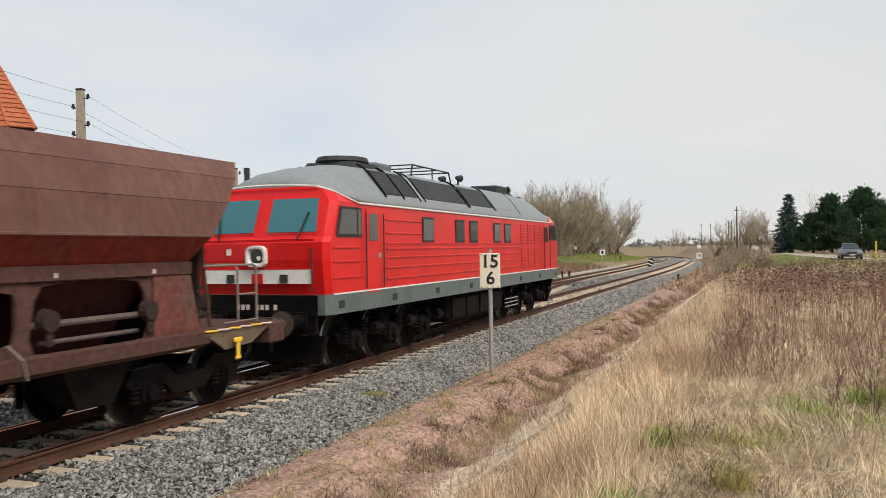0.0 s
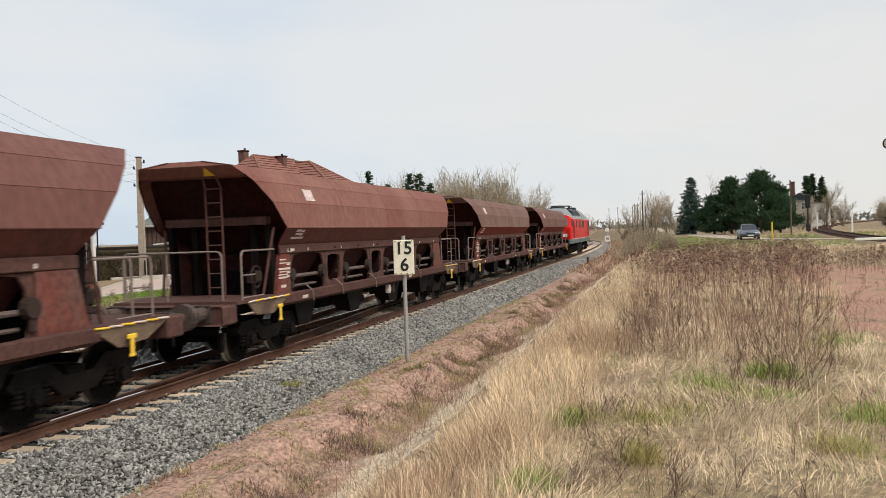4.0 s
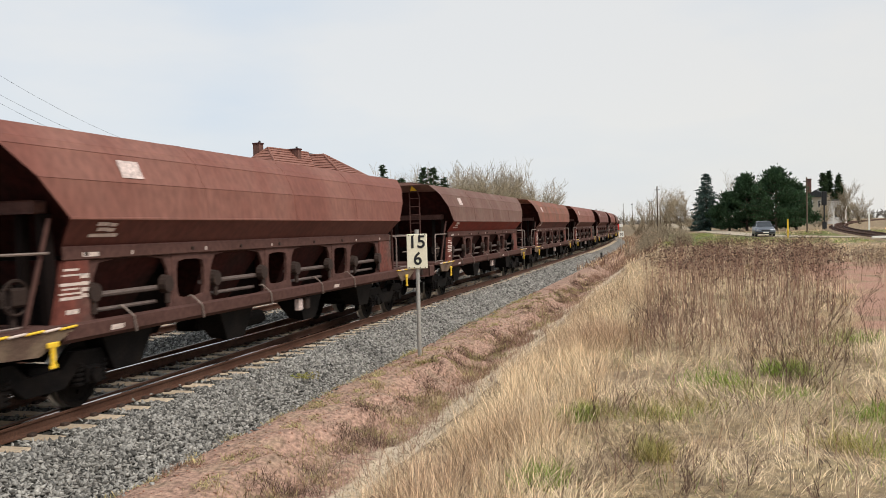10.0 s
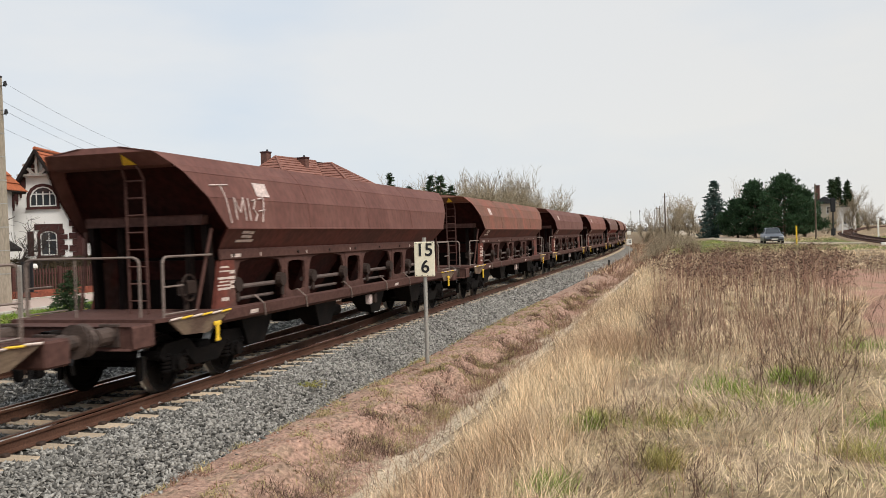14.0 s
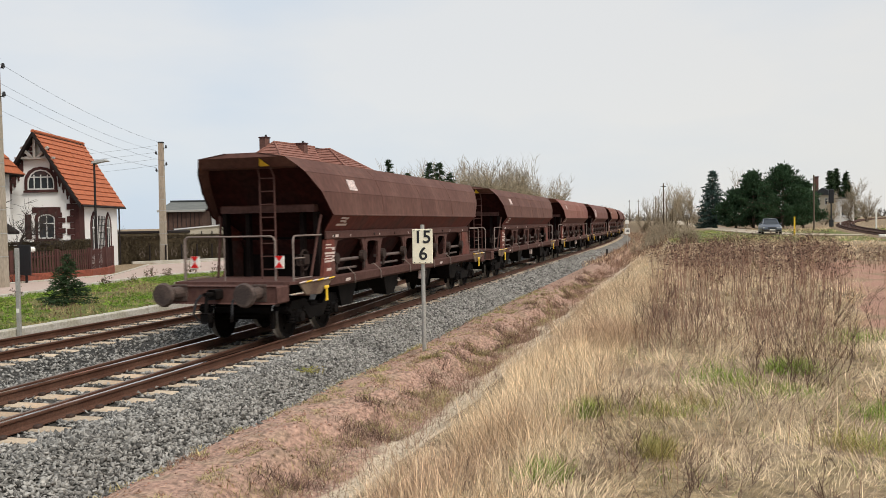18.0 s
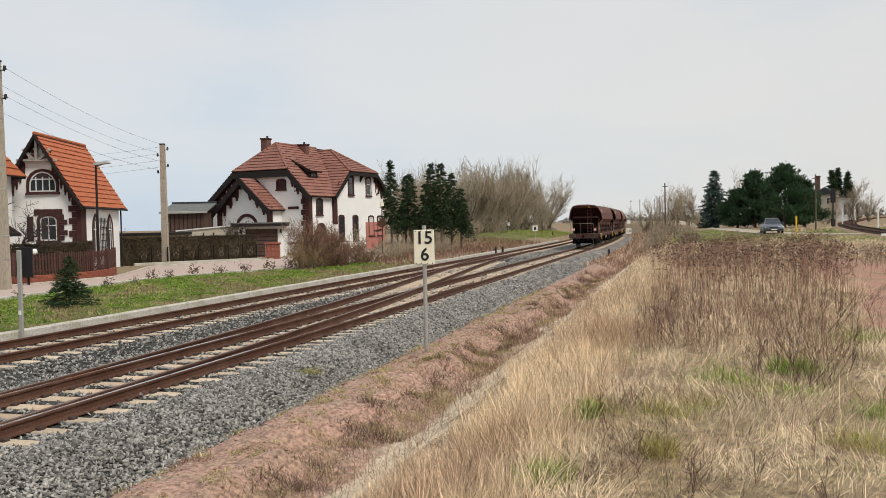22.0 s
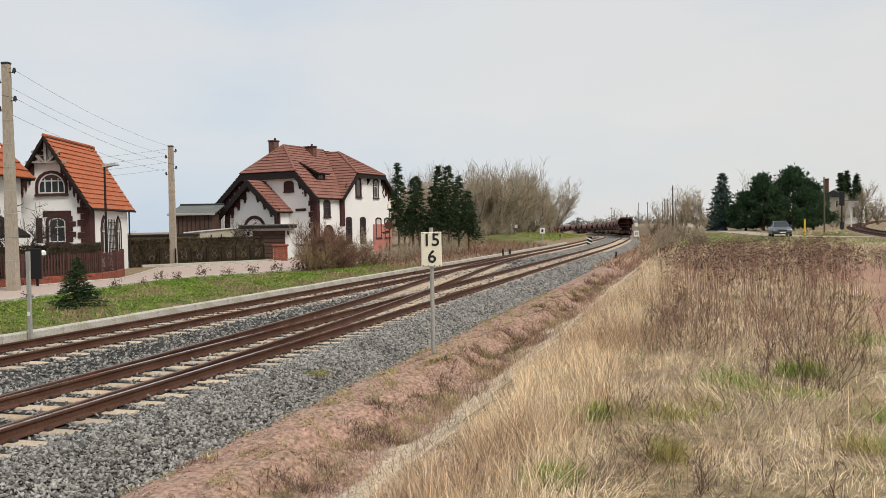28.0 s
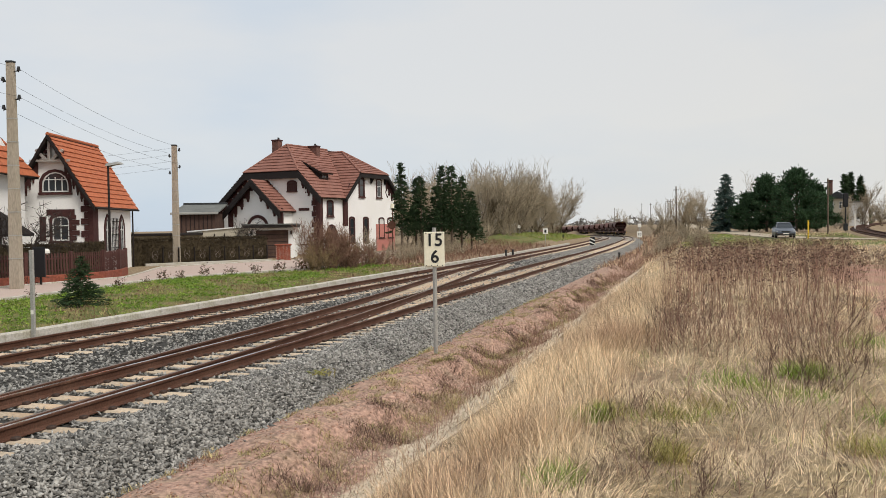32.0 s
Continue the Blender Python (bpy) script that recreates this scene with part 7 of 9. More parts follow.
# ---- across the field: lane, car, posts, the branch line ----
LANE = [(-3, 330), (-2.0, 230), (0.6, 175), (3.6, 130), (6.0, 105), (8.5, 88), (12.5, 80), (22, 74), (60, 66)]
LANE_L = [(x - 1.9, y - 1.2) for x, y in LANE]
LANE_R = [(x + 1.9, y + 1.2) for x, y in LANE]


def lane():
    g = Geo()
    secs = []
    for (ax, ay), (bx, by) in zip(LANE, LANE[1:]):
        for i in range(6):
            t = i / 6
            x, y = ax + (bx - ax) * t, ay + (by - ay) * t
            d = Vector((bx - ax, by - ay, 0)).normalized()
            s = Vector((-d.y, d.x, 0))
            w = 1.8
            z = gz(x, y) + 0.06
            secs.append([(x - s.x * w, y - s.y * w, z), (x + s.x * w, y + s.y * w, z), (x + s.x * w, y + s.y * w, z - 0.4), (x - s.x * w, y - s.y * w, z - 0.4)])
    g.loft(secs)
    tagged(new("lane", g.mesh("lane", M_TRACKWAY)), "pale gravel lane across the field", "lane", kind="structure")


lane()


def parked_car(x, y, rz):
    c = thing("parked_car", "blue-grey parked saloon car seen from the front", "car", pose(x, y, gz(x, y) + 0.05, 0, 0, rz))
    def sec(yy, pts):
        return [(a, yy, b) for a, b in pts] + [(-a, yy, b) for a, b in pts[::-1]]
    b = Geo()
    b.loft([sec(-2.2, [(0.7, 0.3), (0.78, 0.42), (0.76, 0.6), (0.62, 0.66)]), sec(-2.0, [(0.82, 0.22), (0.88, 0.45), (0.84, 0.68), (0.7, 0.74)]), sec(-1.1, [(0.86, 0.2), (0.9, 0.5), (0.86, 0.8), (0.72, 0.9)]), sec(0, [(0.87, 0.2), (0.91, 0.5), (0.87, 0.85), (0.74, 0.93)]), sec(1.4, [(0.87, 0.2), (0.9, 0.5), (0.86, 0.87), (0.74, 0.95)]), sec(2.15, [(0.8, 0.3), (0.84, 0.5), (0.8, 0.85), (0.68, 0.92)])])
    smooth(part("body", b, M_CAR, c, "blue-grey painted body"))
    cab = Geo()
    cab.loft([sec(-1.05, [(0.74, 0.88), (0.72, 0.9)]), sec(-0.35, [(0.74, 0.9), (0.58, 1.38)]), sec(0.75, [(0.74, 0.92), (0.58, 1.4)]), sec(1.6, [(0.74, 0.93), (0.7, 0.95)])])
    part("cabin", cab, M_PANE, c, "dark glazed cabin")
    part("roof", Geo().loft([sec(-0.4, [(0.6, 1.36), (0.5, 1.41)]), sec(0.2, [(0.61, 1.38), (0.52, 1.45)]), sec(0.8, [(0.6, 1.37), (0.5, 1.42)])]), M_CAR, c)
    for s in (-1, 1):
        part("pillar", Geo().tube((s * 0.72, -1.05, 0.9), (s * 0.57, -0.36, 1.38), 0.035, n=6), M_CAR, c)
        part("headlight", Geo().box(s * 0.62 - 0.2, s * 0.62 + 0.2, -2.2, -2.08, 0.52, 0.66, 0.03), M_FRAMEW, c)
        part("mirror", Geo().box(s * 0.92 - 0.09, s * 0.92 + 0.09, -0.75, -0.62, 0.88, 1.0, 0.03), M_CAR, c)
        for yy in (-1.35, 1.3):
            wl = part("wheel", Geo().tube((s * 0.68, yy, 0.3), (s * 0.88, yy, 0.3), 0.31, n=16), M_TYRE, c)
            part("rim", Geo().tube((s * 0.87, yy, 0.3), (s * 0.895, yy, 0.3), 0.19, n=12), M_GALV, wl)
    part("grille", Geo().box(-0.38, 0.38, -2.24, -2.12, 0.5, 0.64, 0.02), M_GRILLE, c)
    part("bumper", Geo().box(-0.78, 0.78, -2.26, -2.1, 0.28, 0.44, 0.05), M_GRILLE, c)
    part("plate_bar", Geo().box(-0.26, 0.26, -2.275, -2.26, 0.34, 0.43), M_WHITE, c)


parked_car(7.9, 86.6, 1)
yp = thing("yellow_post", "bright yellow upright marker post in the grass", "post", pose(9.45, 81.0, gz(9.45, 81)))
part("post", Geo().box(-0.065, 0.065, -0.04, 0.04, -0.2, 1.62, 0.02), M_YELLOW, yp)
part("cap", Geo().box(-0.075, 0.075, -0.05, 0.05, 1.6, 1.65, 0.01), M_YELLOW, yp)


def timber_pole(x, y, h, r=0.1):
    p = thing("timber_pole", "plain dark timber telegraph pole", "utility pole", pose(x, y, gz(x, y)), group="timber poles")
    part("shaft", Geo().tube((0, 0, -0.3), (0, 0, h), r, r * 0.75, n=8), M_BARK, p)
    part("bracket", Geo().box(-0.35, 0.35, -0.04, 0.04, h - 0.5, h - 0.42, 0.01), M_GRILLE, p)


for x, y, h in ((-2.5, 114, 6.6), (14.1, 103.4, 6.2), (-3.0, 160, 5.0), (-5.0, 180, 6.0), (-6.5, 210, 6.5), (-12, 240, 6.5), (-9, 270, 7), (-18, 300, 7.5), (-30, 330, 8)):
    timber_pole(x, y, h)
mp = thing("mirror_post", "rusty square post with a round mirror on top", "post", pose(10.42, 44.1, gz(10.42, 44.1)))
part("foot", Geo().box(-0.2, 0.2, -0.2, 0.2, -0.2, 1.3, 0.03), M_RUST, mp)
part("shaft", Geo().box(-0.12, 0.12, -0.12, 0.12, 1.3, 3.4, 0.02), M_RUST, mp)
part("upper_shaft", Geo().box(-0.08, 0.08, -0.08, 0.08, 3.4, 5.35, 0.02), M_GRILLE, mp)
part("mirror_rim", Geo().tube((-0.05, -0.09, 5.2), (-0.05, -0.17, 5.2), 0.27, n=20), M_GRILLE, mp)
part("mirror_face", Geo().tube((-0.05, -0.17, 5.2), (-0.05, -0.185, 5.2), 0.22, n=20), M_GALV, mp)

branch = thing("branch_track", "rusty branch line curving away through dry grass", "railway track", kind="structure")


def branch_line(u):
    def line(s):
        x = 15.4 + 0.0010 * max(0.0, s - 50) ** 2
        slope = 0.002 * max(0.0, s - 50)
        a = -math.degrees(math.atan(slope))
        return x + u * math.cos(radians(a)), s + u * math.sin(radians(a)), a
    return line


def branch_parts():
    for u in (-GAUGE, GAUGE):
        g = Geo()
        secs = []
        for s in np.linspace(30, 330, 80):
            x, y, a = branch_line(u)(s)
            z = gz(x, y) + 0.3
            secs.append([(x + p * 1.3, y, z + q) for p, q in RAIL_SHAPE])
        g.loft(secs)
        part("rail", g, M_RUST, branch)
    g, b = Geo(), Geo()
    secs = []
    for s in np.arange(30, 250, 0.65):
        x, y, a = branch_line(0)(s)
        g.box(-1.25, 1.25, -0.12, 0.12, 0.0, 0.14, 0, pose(x, y, gz(x, y), 0, 0, a))
    for s in np.linspace(30, 330, 100):
        row = []
        for u, dz in ((-2.6, -0.3), (-1.6, 0.1), (1.6, 0.1), (2.6, -0.3)):
            x, y, a = branch_line(u)(s)
            row.append((x, y, gz(*branch_line(0)(s)[:2]) + dz))
        secs.append(row)
    b.loft(secs)
    part("bed", b, M_FIELD, branch)
    tagged(part("sleepers", g, M_SHED, branch, "dark timber sleepers"), kind="stuff")


branch_parts()
wb = thing("white_barrier", "white painted barrier beam lying beside the branch line", "barrier", pose(14.9, 61.5, gz(14.9, 61.5) + 0.3, 0, 0, 4))
part("beam", Geo().box(-2.6, 1.4, -0.1, 0.1, 0, 0.16, 0.02), M_WHITE, wb)
part("support", Geo().box(-0.2, 0.2, -0.1, 0.1, -0.5, 0, 0.01), M_GALV, wb)
ms = thing("light_signal", "dark light signal on a slim mast by the branch line", "signal", pose(18.3, 119, gz(18.3, 119)))
part("mast", Geo().tube((0, 0, -0.2), (0, 0, 3.9), 0.09, n=8), M_GRILLE, ms)
part("head", Geo().box(-0.3, 0.3, -0.2, 0.2, 3.1, 4.9, 0.06), M_BLACK, ms)
part("cabinet", Geo().box(-0.25, 0.25, -0.2, 0.2, 0.1, 1.0, 0.03), M_GRILLE, ms)
for x, y, h in ((21.5, 132, 2.3), (19.8, 100, 2.0)):
    wp = thing("white_post", "slim white trackside post", "post", pose(x, y, gz(x, y)), group="white trackside posts")
    part("post", Geo().box(-0.08, 0.08, -0.06, 0.06, -0.2, h, 0.02), M_WHITE, wp)
    part("foot", Geo().box(-0.2, 0.2, -0.12, 0.12, -0.2, 0.15, 0.02), M_GRILLE, wp)


def far_house(x, y, rz):
    h = thing("far_house", "pale two-storey house behind trees with a tall chimney", "house", pose(x, y, gz(x, y), 0, 0, rz))
    part("main_wall", Geo().box(-3.4, 0.6, 0, 6, -0.5, 5.2), M_BEIGE, h)
    part("white_wing", Geo().box(0.6, 3.6, 0.5, 6, -0.5, 4.4), M_PLASTER, h)
    part("roof", Geo().prism([(-3.8, 5.2), (1.0, 5.2), (-1.4, 6.6)], -0.4, 6.4, "y"), M_GRILLE, h)
    part("flat_roof", Geo().box(0.4, 3.9, 0.2, 6.2, 4.4, 4.65, 0.02), M_FELT, h)
    c = part("chimney", Geo().box(-3.15, -2.45, 2.2, 3.0, 5.0, 8.7, 0.03), M_CHIMNEY, h, "tall brick chimney")
    part("chimney_cap", Geo().box(-3.22, -2.38, 2.12, 3.08, 8.7, 8.9, 0.02), M_TRIM, c)
    face = lambda s, o, z: (s, -o, z)
    for s, z in ((-2.4, 0.8), (-0.6, 0.8), (-2.4, 3.3), (-0.6, 3.3)):
        window(h, face, s, z, z + 1.3, 0.9, 0, trim=False, sill=False)
    face2 = lambda s, o, z: (s, 0.5 - o, z)
    window(h, face2, 2.1, 1.2, 3.2, 0.5, 0, trim=False, sill=False)


far_house(27.0, 176, -14)


# ---- plants ----
def blades(name, label, category, pts, height, width, material, lean=0.35, curl=0.5, seed=1, way=None, spread_way=3.14, flow=0.0):
    """Grass blades: curved tapering strips at pts (n, 3), as one object."""
    rs = np.random.RandomState(seed)
    n = len(pts)
    px, py = pts[:, 0], pts[:, 1]
    tuft = np.sin(2.3 * px + 1.4 * py + 1.1 * np.sin(1.9 * py)) * np.sin(1.9 * py - 0.9 * px + 1.0) + 0.5 * np.sin(5.3 * px + 2.1 * py)
    h = height * (0.35 + 0.75 * rs.rand(n)) * (1.0 + 0.3 * tuft)
    a = (rs.rand(n) * 2 - 1) * spread_way + (way if way is not None else 0.0)
    if flow:
        x, y = pts[:, 0], pts[:, 1]
        swirl = 2.2 * np.sin(1.7 * x + 0.9 * y) + 1.8 * np.sin(2.3 * y - 1.1 * x + 1.0) + 1.2 * np.sin(4.1 * x + 3.3 * y)
        a = swirl + flow * rs.randn(n)
    d = np.stack([np.cos(a), np.sin(a), np.zeros(n)], 1)
    side = np.stack([-np.sin(a + 0.8 * rs.randn(n)), np.cos(a + 0.8 * rs.randn(n)), np.zeros(n)], 1)
    tilt = lean * (0.3 + 1.1 * rs.rand(n))
    bend = curl * rs.rand(n)
    w = width * (0.6 + 0.8 * rs.rand(n))
    verts = []
    for t, ww in ((0.0, 1.0), (0.45, 0.85), (0.8, 0.55)):
        ang = tilt + bend * t
        c = pts + d * (h * t * np.sin(ang))[:, None] + np.array([0, 0, 1.0]) * (h * t * np.cos(ang))[:, None]
        verts += [c - side * (w * ww * 0.5)[:, None], c + side * (w * ww * 0.5)[:, None]]
    ang = tilt + bend
    verts.append(pts + d * (h * np.sin(ang))[:, None] + np.array([0, 0, 1.0]) * (h * np.cos(ang))[:, None])
    v = np.stack(verts, 1).reshape(-1, 3)
    q = np.array([(0, 1, 3), (0, 3, 2), (2, 3, 5), (2, 5, 4), (4, 5, 6)])
    tris = (np.arange(n)[:, None, None] * 7 + q[None]).reshape(-1, 3)
    return tagged(new(name, tri_mesh(name, v, tris, material)), label, category, kind="stuff")


def field_points(rs, n, x0, x1, y0, y1, clump=0.0, size=0.25):
    x, y = x0 + (x1 - x0) * rs.rand(n), y0 + (y1 - y0) * rs.rand(n)
    if clump:
        k = max(1, int(n * clump))
        cx, cy = x0 + (x1 - x0) * rs.rand(k), y0 + (y1 - y0) * rs.rand(k)
        j = rs.randint(0, k, n)
        x, y = cx[j] + size * rs.randn(n), cy[j] + size * rs.randn(n)
    return np.stack([x, y, ground_z(x, y) - 0.02], 1)


def off_lane(p):
    """Leaves the lane and the branch line free."""
    ys, xs = [q[1] for q in LANE[::-1]], [q[0] for q in LANE[::-1]]
    lane_x = np.interp(p[:, 1], ys, xs)
    wide = np.where(p[:, 1] < 90, 6.5, 2.6)
    far = (np.abs(p[:, 0] - lane_x) > wide) | (p[:, 1] < 70)
    bx = 15.4 + 0.0010 * np.maximum(0.0, p[:, 1] - 50) ** 2
    return p[far & (np.abs(p[:, 0] - bx) > 2.2)]


def in_view(p):
    """Leaves out ground behind and far to the sides of the stand."""
    return p[(p[:, 1] > 3.2) & (p[:, 0] > -4.2) & (p[:, 0] < 1.6 + 0.27 * p[:, 1])]


def needles(rs, centres, size, count, material, name, flat=0.5, aim=None):
    """Needle tufts: thin triangles round each centre."""
    n = len(centres) * count
    c = np.repeat(centres, count, axis=0)
    d = rs.randn(n, 3) * np.array([1, 1, flat])
    if aim is not None:
        d = d * 0.6 + np.repeat(aim, count, axis=0)
    d /= np.linalg.norm(d, axis=1)[:, None]
    s = np.cross(d, rs.randn(n, 3))
    s /= np.linalg.norm(s, axis=1)[:, None]
    L = size * (0.5 + 0.8 * rs.rand(n))[:, None]
    v = np.stack([c - d * L * 0.25 + s * L * 0.16, c - d * L * 0.25 - s * L * 0.16, c + d * L], 1).reshape(-1, 3)
    return tri_mesh(name, v, np.arange(3 * n).reshape(-1, 3), material)


def grow_field():
    rs = np.random.RandomState(7)
    # standing pale stems along the top of the bank
    p = np.concatenate([field_points(rs, 5000, -2.7, -0.9, 4.2, 7, 0.02, 0.1), field_points(rs, 20000, -2.9, -0.9, 6.5, 13, 0.012, 0.1), field_points(rs, 16000, -3.1, -0.7, 12, 24, 0.014, 0.16), field_points(rs, 8000, -3.4, 0.5, 24, 48, 0.02, 0.3)])
    u = side_of(p[:, 0], p[:, 1])
    blades("standing_dry_grass", "tall pale dry grass standing on the bank", "grass", in_view(p[u > np.where(p[:, 1] < 13, 6.8, 6.45) + 0.18 * np.sin(2.1 * p[:, 1])]), 0.46, 0.0036, M_DRY, 0.34, 0.5, 1)
    q = p[(u > 6.9) & (p[:, 1] < 30)]
    blades("dark_undergrass", "dark brown dead leaves at the foot of the dry grass", "grass", in_view(q[::7]), 0.2, 0.004, M_STEM, 0.8, 0.8, 41)
    # matted grass over the field
    for n, y0, y1, w, hh, k in ((80000, 3.4, 9, 0.0027, 0.23, 2), (52000, 9, 16, 0.0038, 0.27, 3), (34000, 16, 30, 0.0075, 0.36, 4), (14000, 30, 62, 0.018, 0.45, 5)):
        p = field_points(rs, n, -2.8, 2.0 + 0.27 * y1, y0, y1, 0.03, 0.17)
        p = p[side_of(p[:, 0], p[:, 1]) > 6.2 + 0.12 * np.sin(1.7 * p[:, 1])]
        bare = ((p[:, 0] - 5.4 - 0.06 * (p[:, 1] - 26)) / 1.9) ** 2 + ((p[:, 1] - 26) / 9.0) ** 2 < 0.8
        bare |= bare_patch(p[:, 0], p[:, 1]) < 0.85
        p = in_view(p[~bare])
        r = rs.rand(len(p))
        blades("matted_dry_grass", "flattened matted dry grass of the field", "grass", p[r < 0.55], hh, w, M_DRY, 1.2, 0.8, k, flow=0.6)
        blades("pale_grass", "bleached pale grass tufts of the field", "grass", p[(r >= 0.55) & (r < 0.88)], hh * 0.9, w, M_PALEDRY, 0.95, 0.8, k + 10, flow=0.9)
        blades("olive_grass", "dull olive half-dead grass of the field", "grass", p[r >= 0.88], hh * 0.7, w, M_OLIVE, 0.9, 0.8, k + 50, flow=0.9)
    p = field_points(rs, 9000, -2.9, 4.0, -4.0, 3.6, 0.03, 0.2)
    blades("trodden_grass", "short trodden dry grass underfoot", "grass", p, 0.13, 0.006, M_DRY, 1.0, 0.8, 33, flow=0.6)
    p = np.concatenate([field_points(rs, 700, -1.2, 4.5, 6.5, 12, 0.1, 0.12), field_points(rs, 2600, -1.5, 6.0, 11, 24, 0.08, 0.2)])
    p = p[bare_patch(p[:, 0], p[:, 1]) > 0.9]
    blades("upright_stems", "single upright bleached grass stems in the field", "grass", in_view(p), 0.4, 0.004, M_PALEDRY, 0.35, 0.5, 46)
    # green tufts
    cs = [(-1.0, 7.75, 0.2), (-0.85, 7.6, 0.16), (-0.21, 7.5, 0.3), (0.1, 7.9, 0.3), (-0.2, 6.15, 0.13), (-0.94, 5.6, 0.16), (1.1, 9.8, 0.22), (0.9, 8.6, 0.4), (0.4, 9.2, 0.4), (1.6, 7.6, 0.3), (2.2, 12.5, 0.5), (1.2, 6.6, 0.25)]
    q = []
    for i, (x, y, r) in enumerate(cs):
        m = int((1500 if r < 0.25 else 380) * (r / 0.3))
        q.append(np.stack([x + r * 0.55 * rs.randn(m), y + r * 0.55 * rs.randn(m), np.zeros(m)], 1))
    q.append(field_points(rs, 700, -0.8, 5.0, 5.5, 13, 0.02, 0.2))
    q = np.concatenate(q)
    q[:, 2] = ground_z(q[:, 0], q[:, 1]) - 0.01
    blades("green_grass", "fresh green grass tufts among the dry grass", "grass", in_view(q), 0.2, 0.0045, M_GREEN, 0.5, 0.6, 21)
    # flattened dark thatch
    q = []
    for x, y, r, m in ((0.62, 7.5, 0.35, 700), (-0.9, 5.7, 0.3, 400), (1.2, 9.3, 0.3, 300)):
        q.append(np.stack([x + r * 0.8 * rs.randn(m), y + r * 0.6 * rs.randn(m), np.zeros(m)], 1))
    q = np.concatenate(q)
    q[:, 2] = ground_z(q[:, 0], q[:, 1]) + 0.03
    blades("dark_thatch", "grey-brown flattened thatch in the field", "grass", in_view(q), 0.26, 0.004, M_THATCH, 1.35, 0.3, 43, way=0.3, spread_way=0.9)
    p = field_points(rs, 16000, -2, 40, 62, 108, 0.02, 0.8)
    blades("far_grass", "short green and straw grass along the lane", "grass", off_lane(p), 0.17, 0.03, M_GREEN, 0.5, 0.6, 22)
    p = field_points(rs, 16000, 4, 30, 40, 120, 0.02, 0.9)
    blades("far_dry_grass", "straw-coloured grass in the far field", "grass", off_lane(p), 0.3, 0.022, M_DRY, 0.5, 0.6, 23)
    p = np.concatenate([field_points(rs, 3800, -2.2, 4.0, 3.6, 9, 0.02, 0.14), field_points(rs, 6000, -2.4, 6.0, 10, 20, 0.02, 0.25)])
    blades("brown_litter", "dark broken stems lying in the dry grass", "grass", in_view(p), 0.3, 0.0042, M_STEM, 0.9, 0.6, 31)
    # thin cover on the red soil and in the ditch
    p = field_points(rs, 26000, -6.6, -4.75, 6, 34, 0.009, 0.07)
    blades("soil_tufts", "low olive tufts rooted in the red soil", "grass", p, 0.12, 0.0075, M_OLIVE, 0.9, 0.6, 29)
    p = field_points(rs, 6000, -6.4, -4.5, 6, 40, 0.012, 0.07)
    blades("brown_tufts", "withered brown tufts on the red soil", "grass", p, 0.11, 0.006, M_WEED, 0.8, 0.6, 30)
    p = field_points(rs, 14000, -4.8, -4.0, 7, 45, 0.008, 0.12)
    blades("ditch_grass", "dull brown and olive grass down in the ditch", "grass", p, 0.2, 0.0055, M_STEM, 0.6, 0.6, 44)
    p = field_points(rs, 15000, -4.75, -3.85, 7, 45, 0.008, 0.13)
    blades("ditch_green", "olive green grass along the ditch", "grass", p, 0.2, 0.005, M_OLIVE, 0.6, 0.6, 45)
    p = field_points(rs, 3600, -5.0, -3.4, 13, 60, 0.014, 0.2)
    blades("ditch_weeds", "thin brown weeds along the ditch", "weeds", p, 0.4, 0.007, M_WEED, 0.45, 0.5, 25)
    n = 7000
    s = 50 + 48 * rs.rand(n)
    u = -SPACING - 2.4 - 9 * rs.rand(n)
    p = np.stack([u - D, s, ground_z(u - D, s)], 1)
    blades("brown_undergrowth", "dead brown undergrowth below the thicket", "weeds", p, 0.55, 0.03, M_WEED, 0.4, 0.5, 28)
    n = 12000
    s = 55 + 150 * rs.rand(n) ** 1.2
    u = 2.5 + 5.0 * rs.rand(n)
    xy = np.array([on_track(a, b)[:2] for a, b in zip(s, u)])
    p = np.stack([xy[:, 0], xy[:, 1], ground_z(xy[:, 0], xy[:, 1]) - 0.02], 1)
    blades("line_side_weeds", "dead brown weeds on the slope beside the far line", "weeds", p[::2], 0.55, 0.03, M_WEED, 0.45, 0.5, 52)
    blades("line_side_grass", "straw grass on the slope beside the far line", "grass", p[1::2], 0.4, 0.03, M_DRY, 0.5, 0.5, 53)
    c = np.array([-6.73, 14.33, -0.3]) + rs.randn(60, 3) * np.array([0.16, 0.1, 0.02])
    tagged(new("ballast_weed", needles(rs, c, 0.06, 5, M_GREEN, "ballast_weed", 0.6)), "small yellow-green weed growing in the ballast", "plant")
    # verge across the tracks: green, olive and withered patches
    n = 52000
    y = 10 + 42 * rs.rand(n)
    x = -D - SPACING - 2.2 - (8.5 * rs.rand(n))
    edge = np.interp(y, [q[1] for q in ROAD_N], [q[0] for q in ROAD_N])
    keep = x > edge + 0.15
    p = np.stack([x, y, ground_z(x, y) - 0.01], 1)[keep]
    far = (-D - SPACING - 2.2 - p[:, 0]) / 8.0
    patch = np.sin(1.3 * p[:, 0] + 0.7 * p[:, 1] + 1.5 * np.sin(0.6 * p[:, 1])) + 0.8 * np.sin(2.9 * p[:, 1] - 1.7 * p[:, 0]) + 0.5 * rs.randn(len(p)) + 1.6 * (far - 0.35)
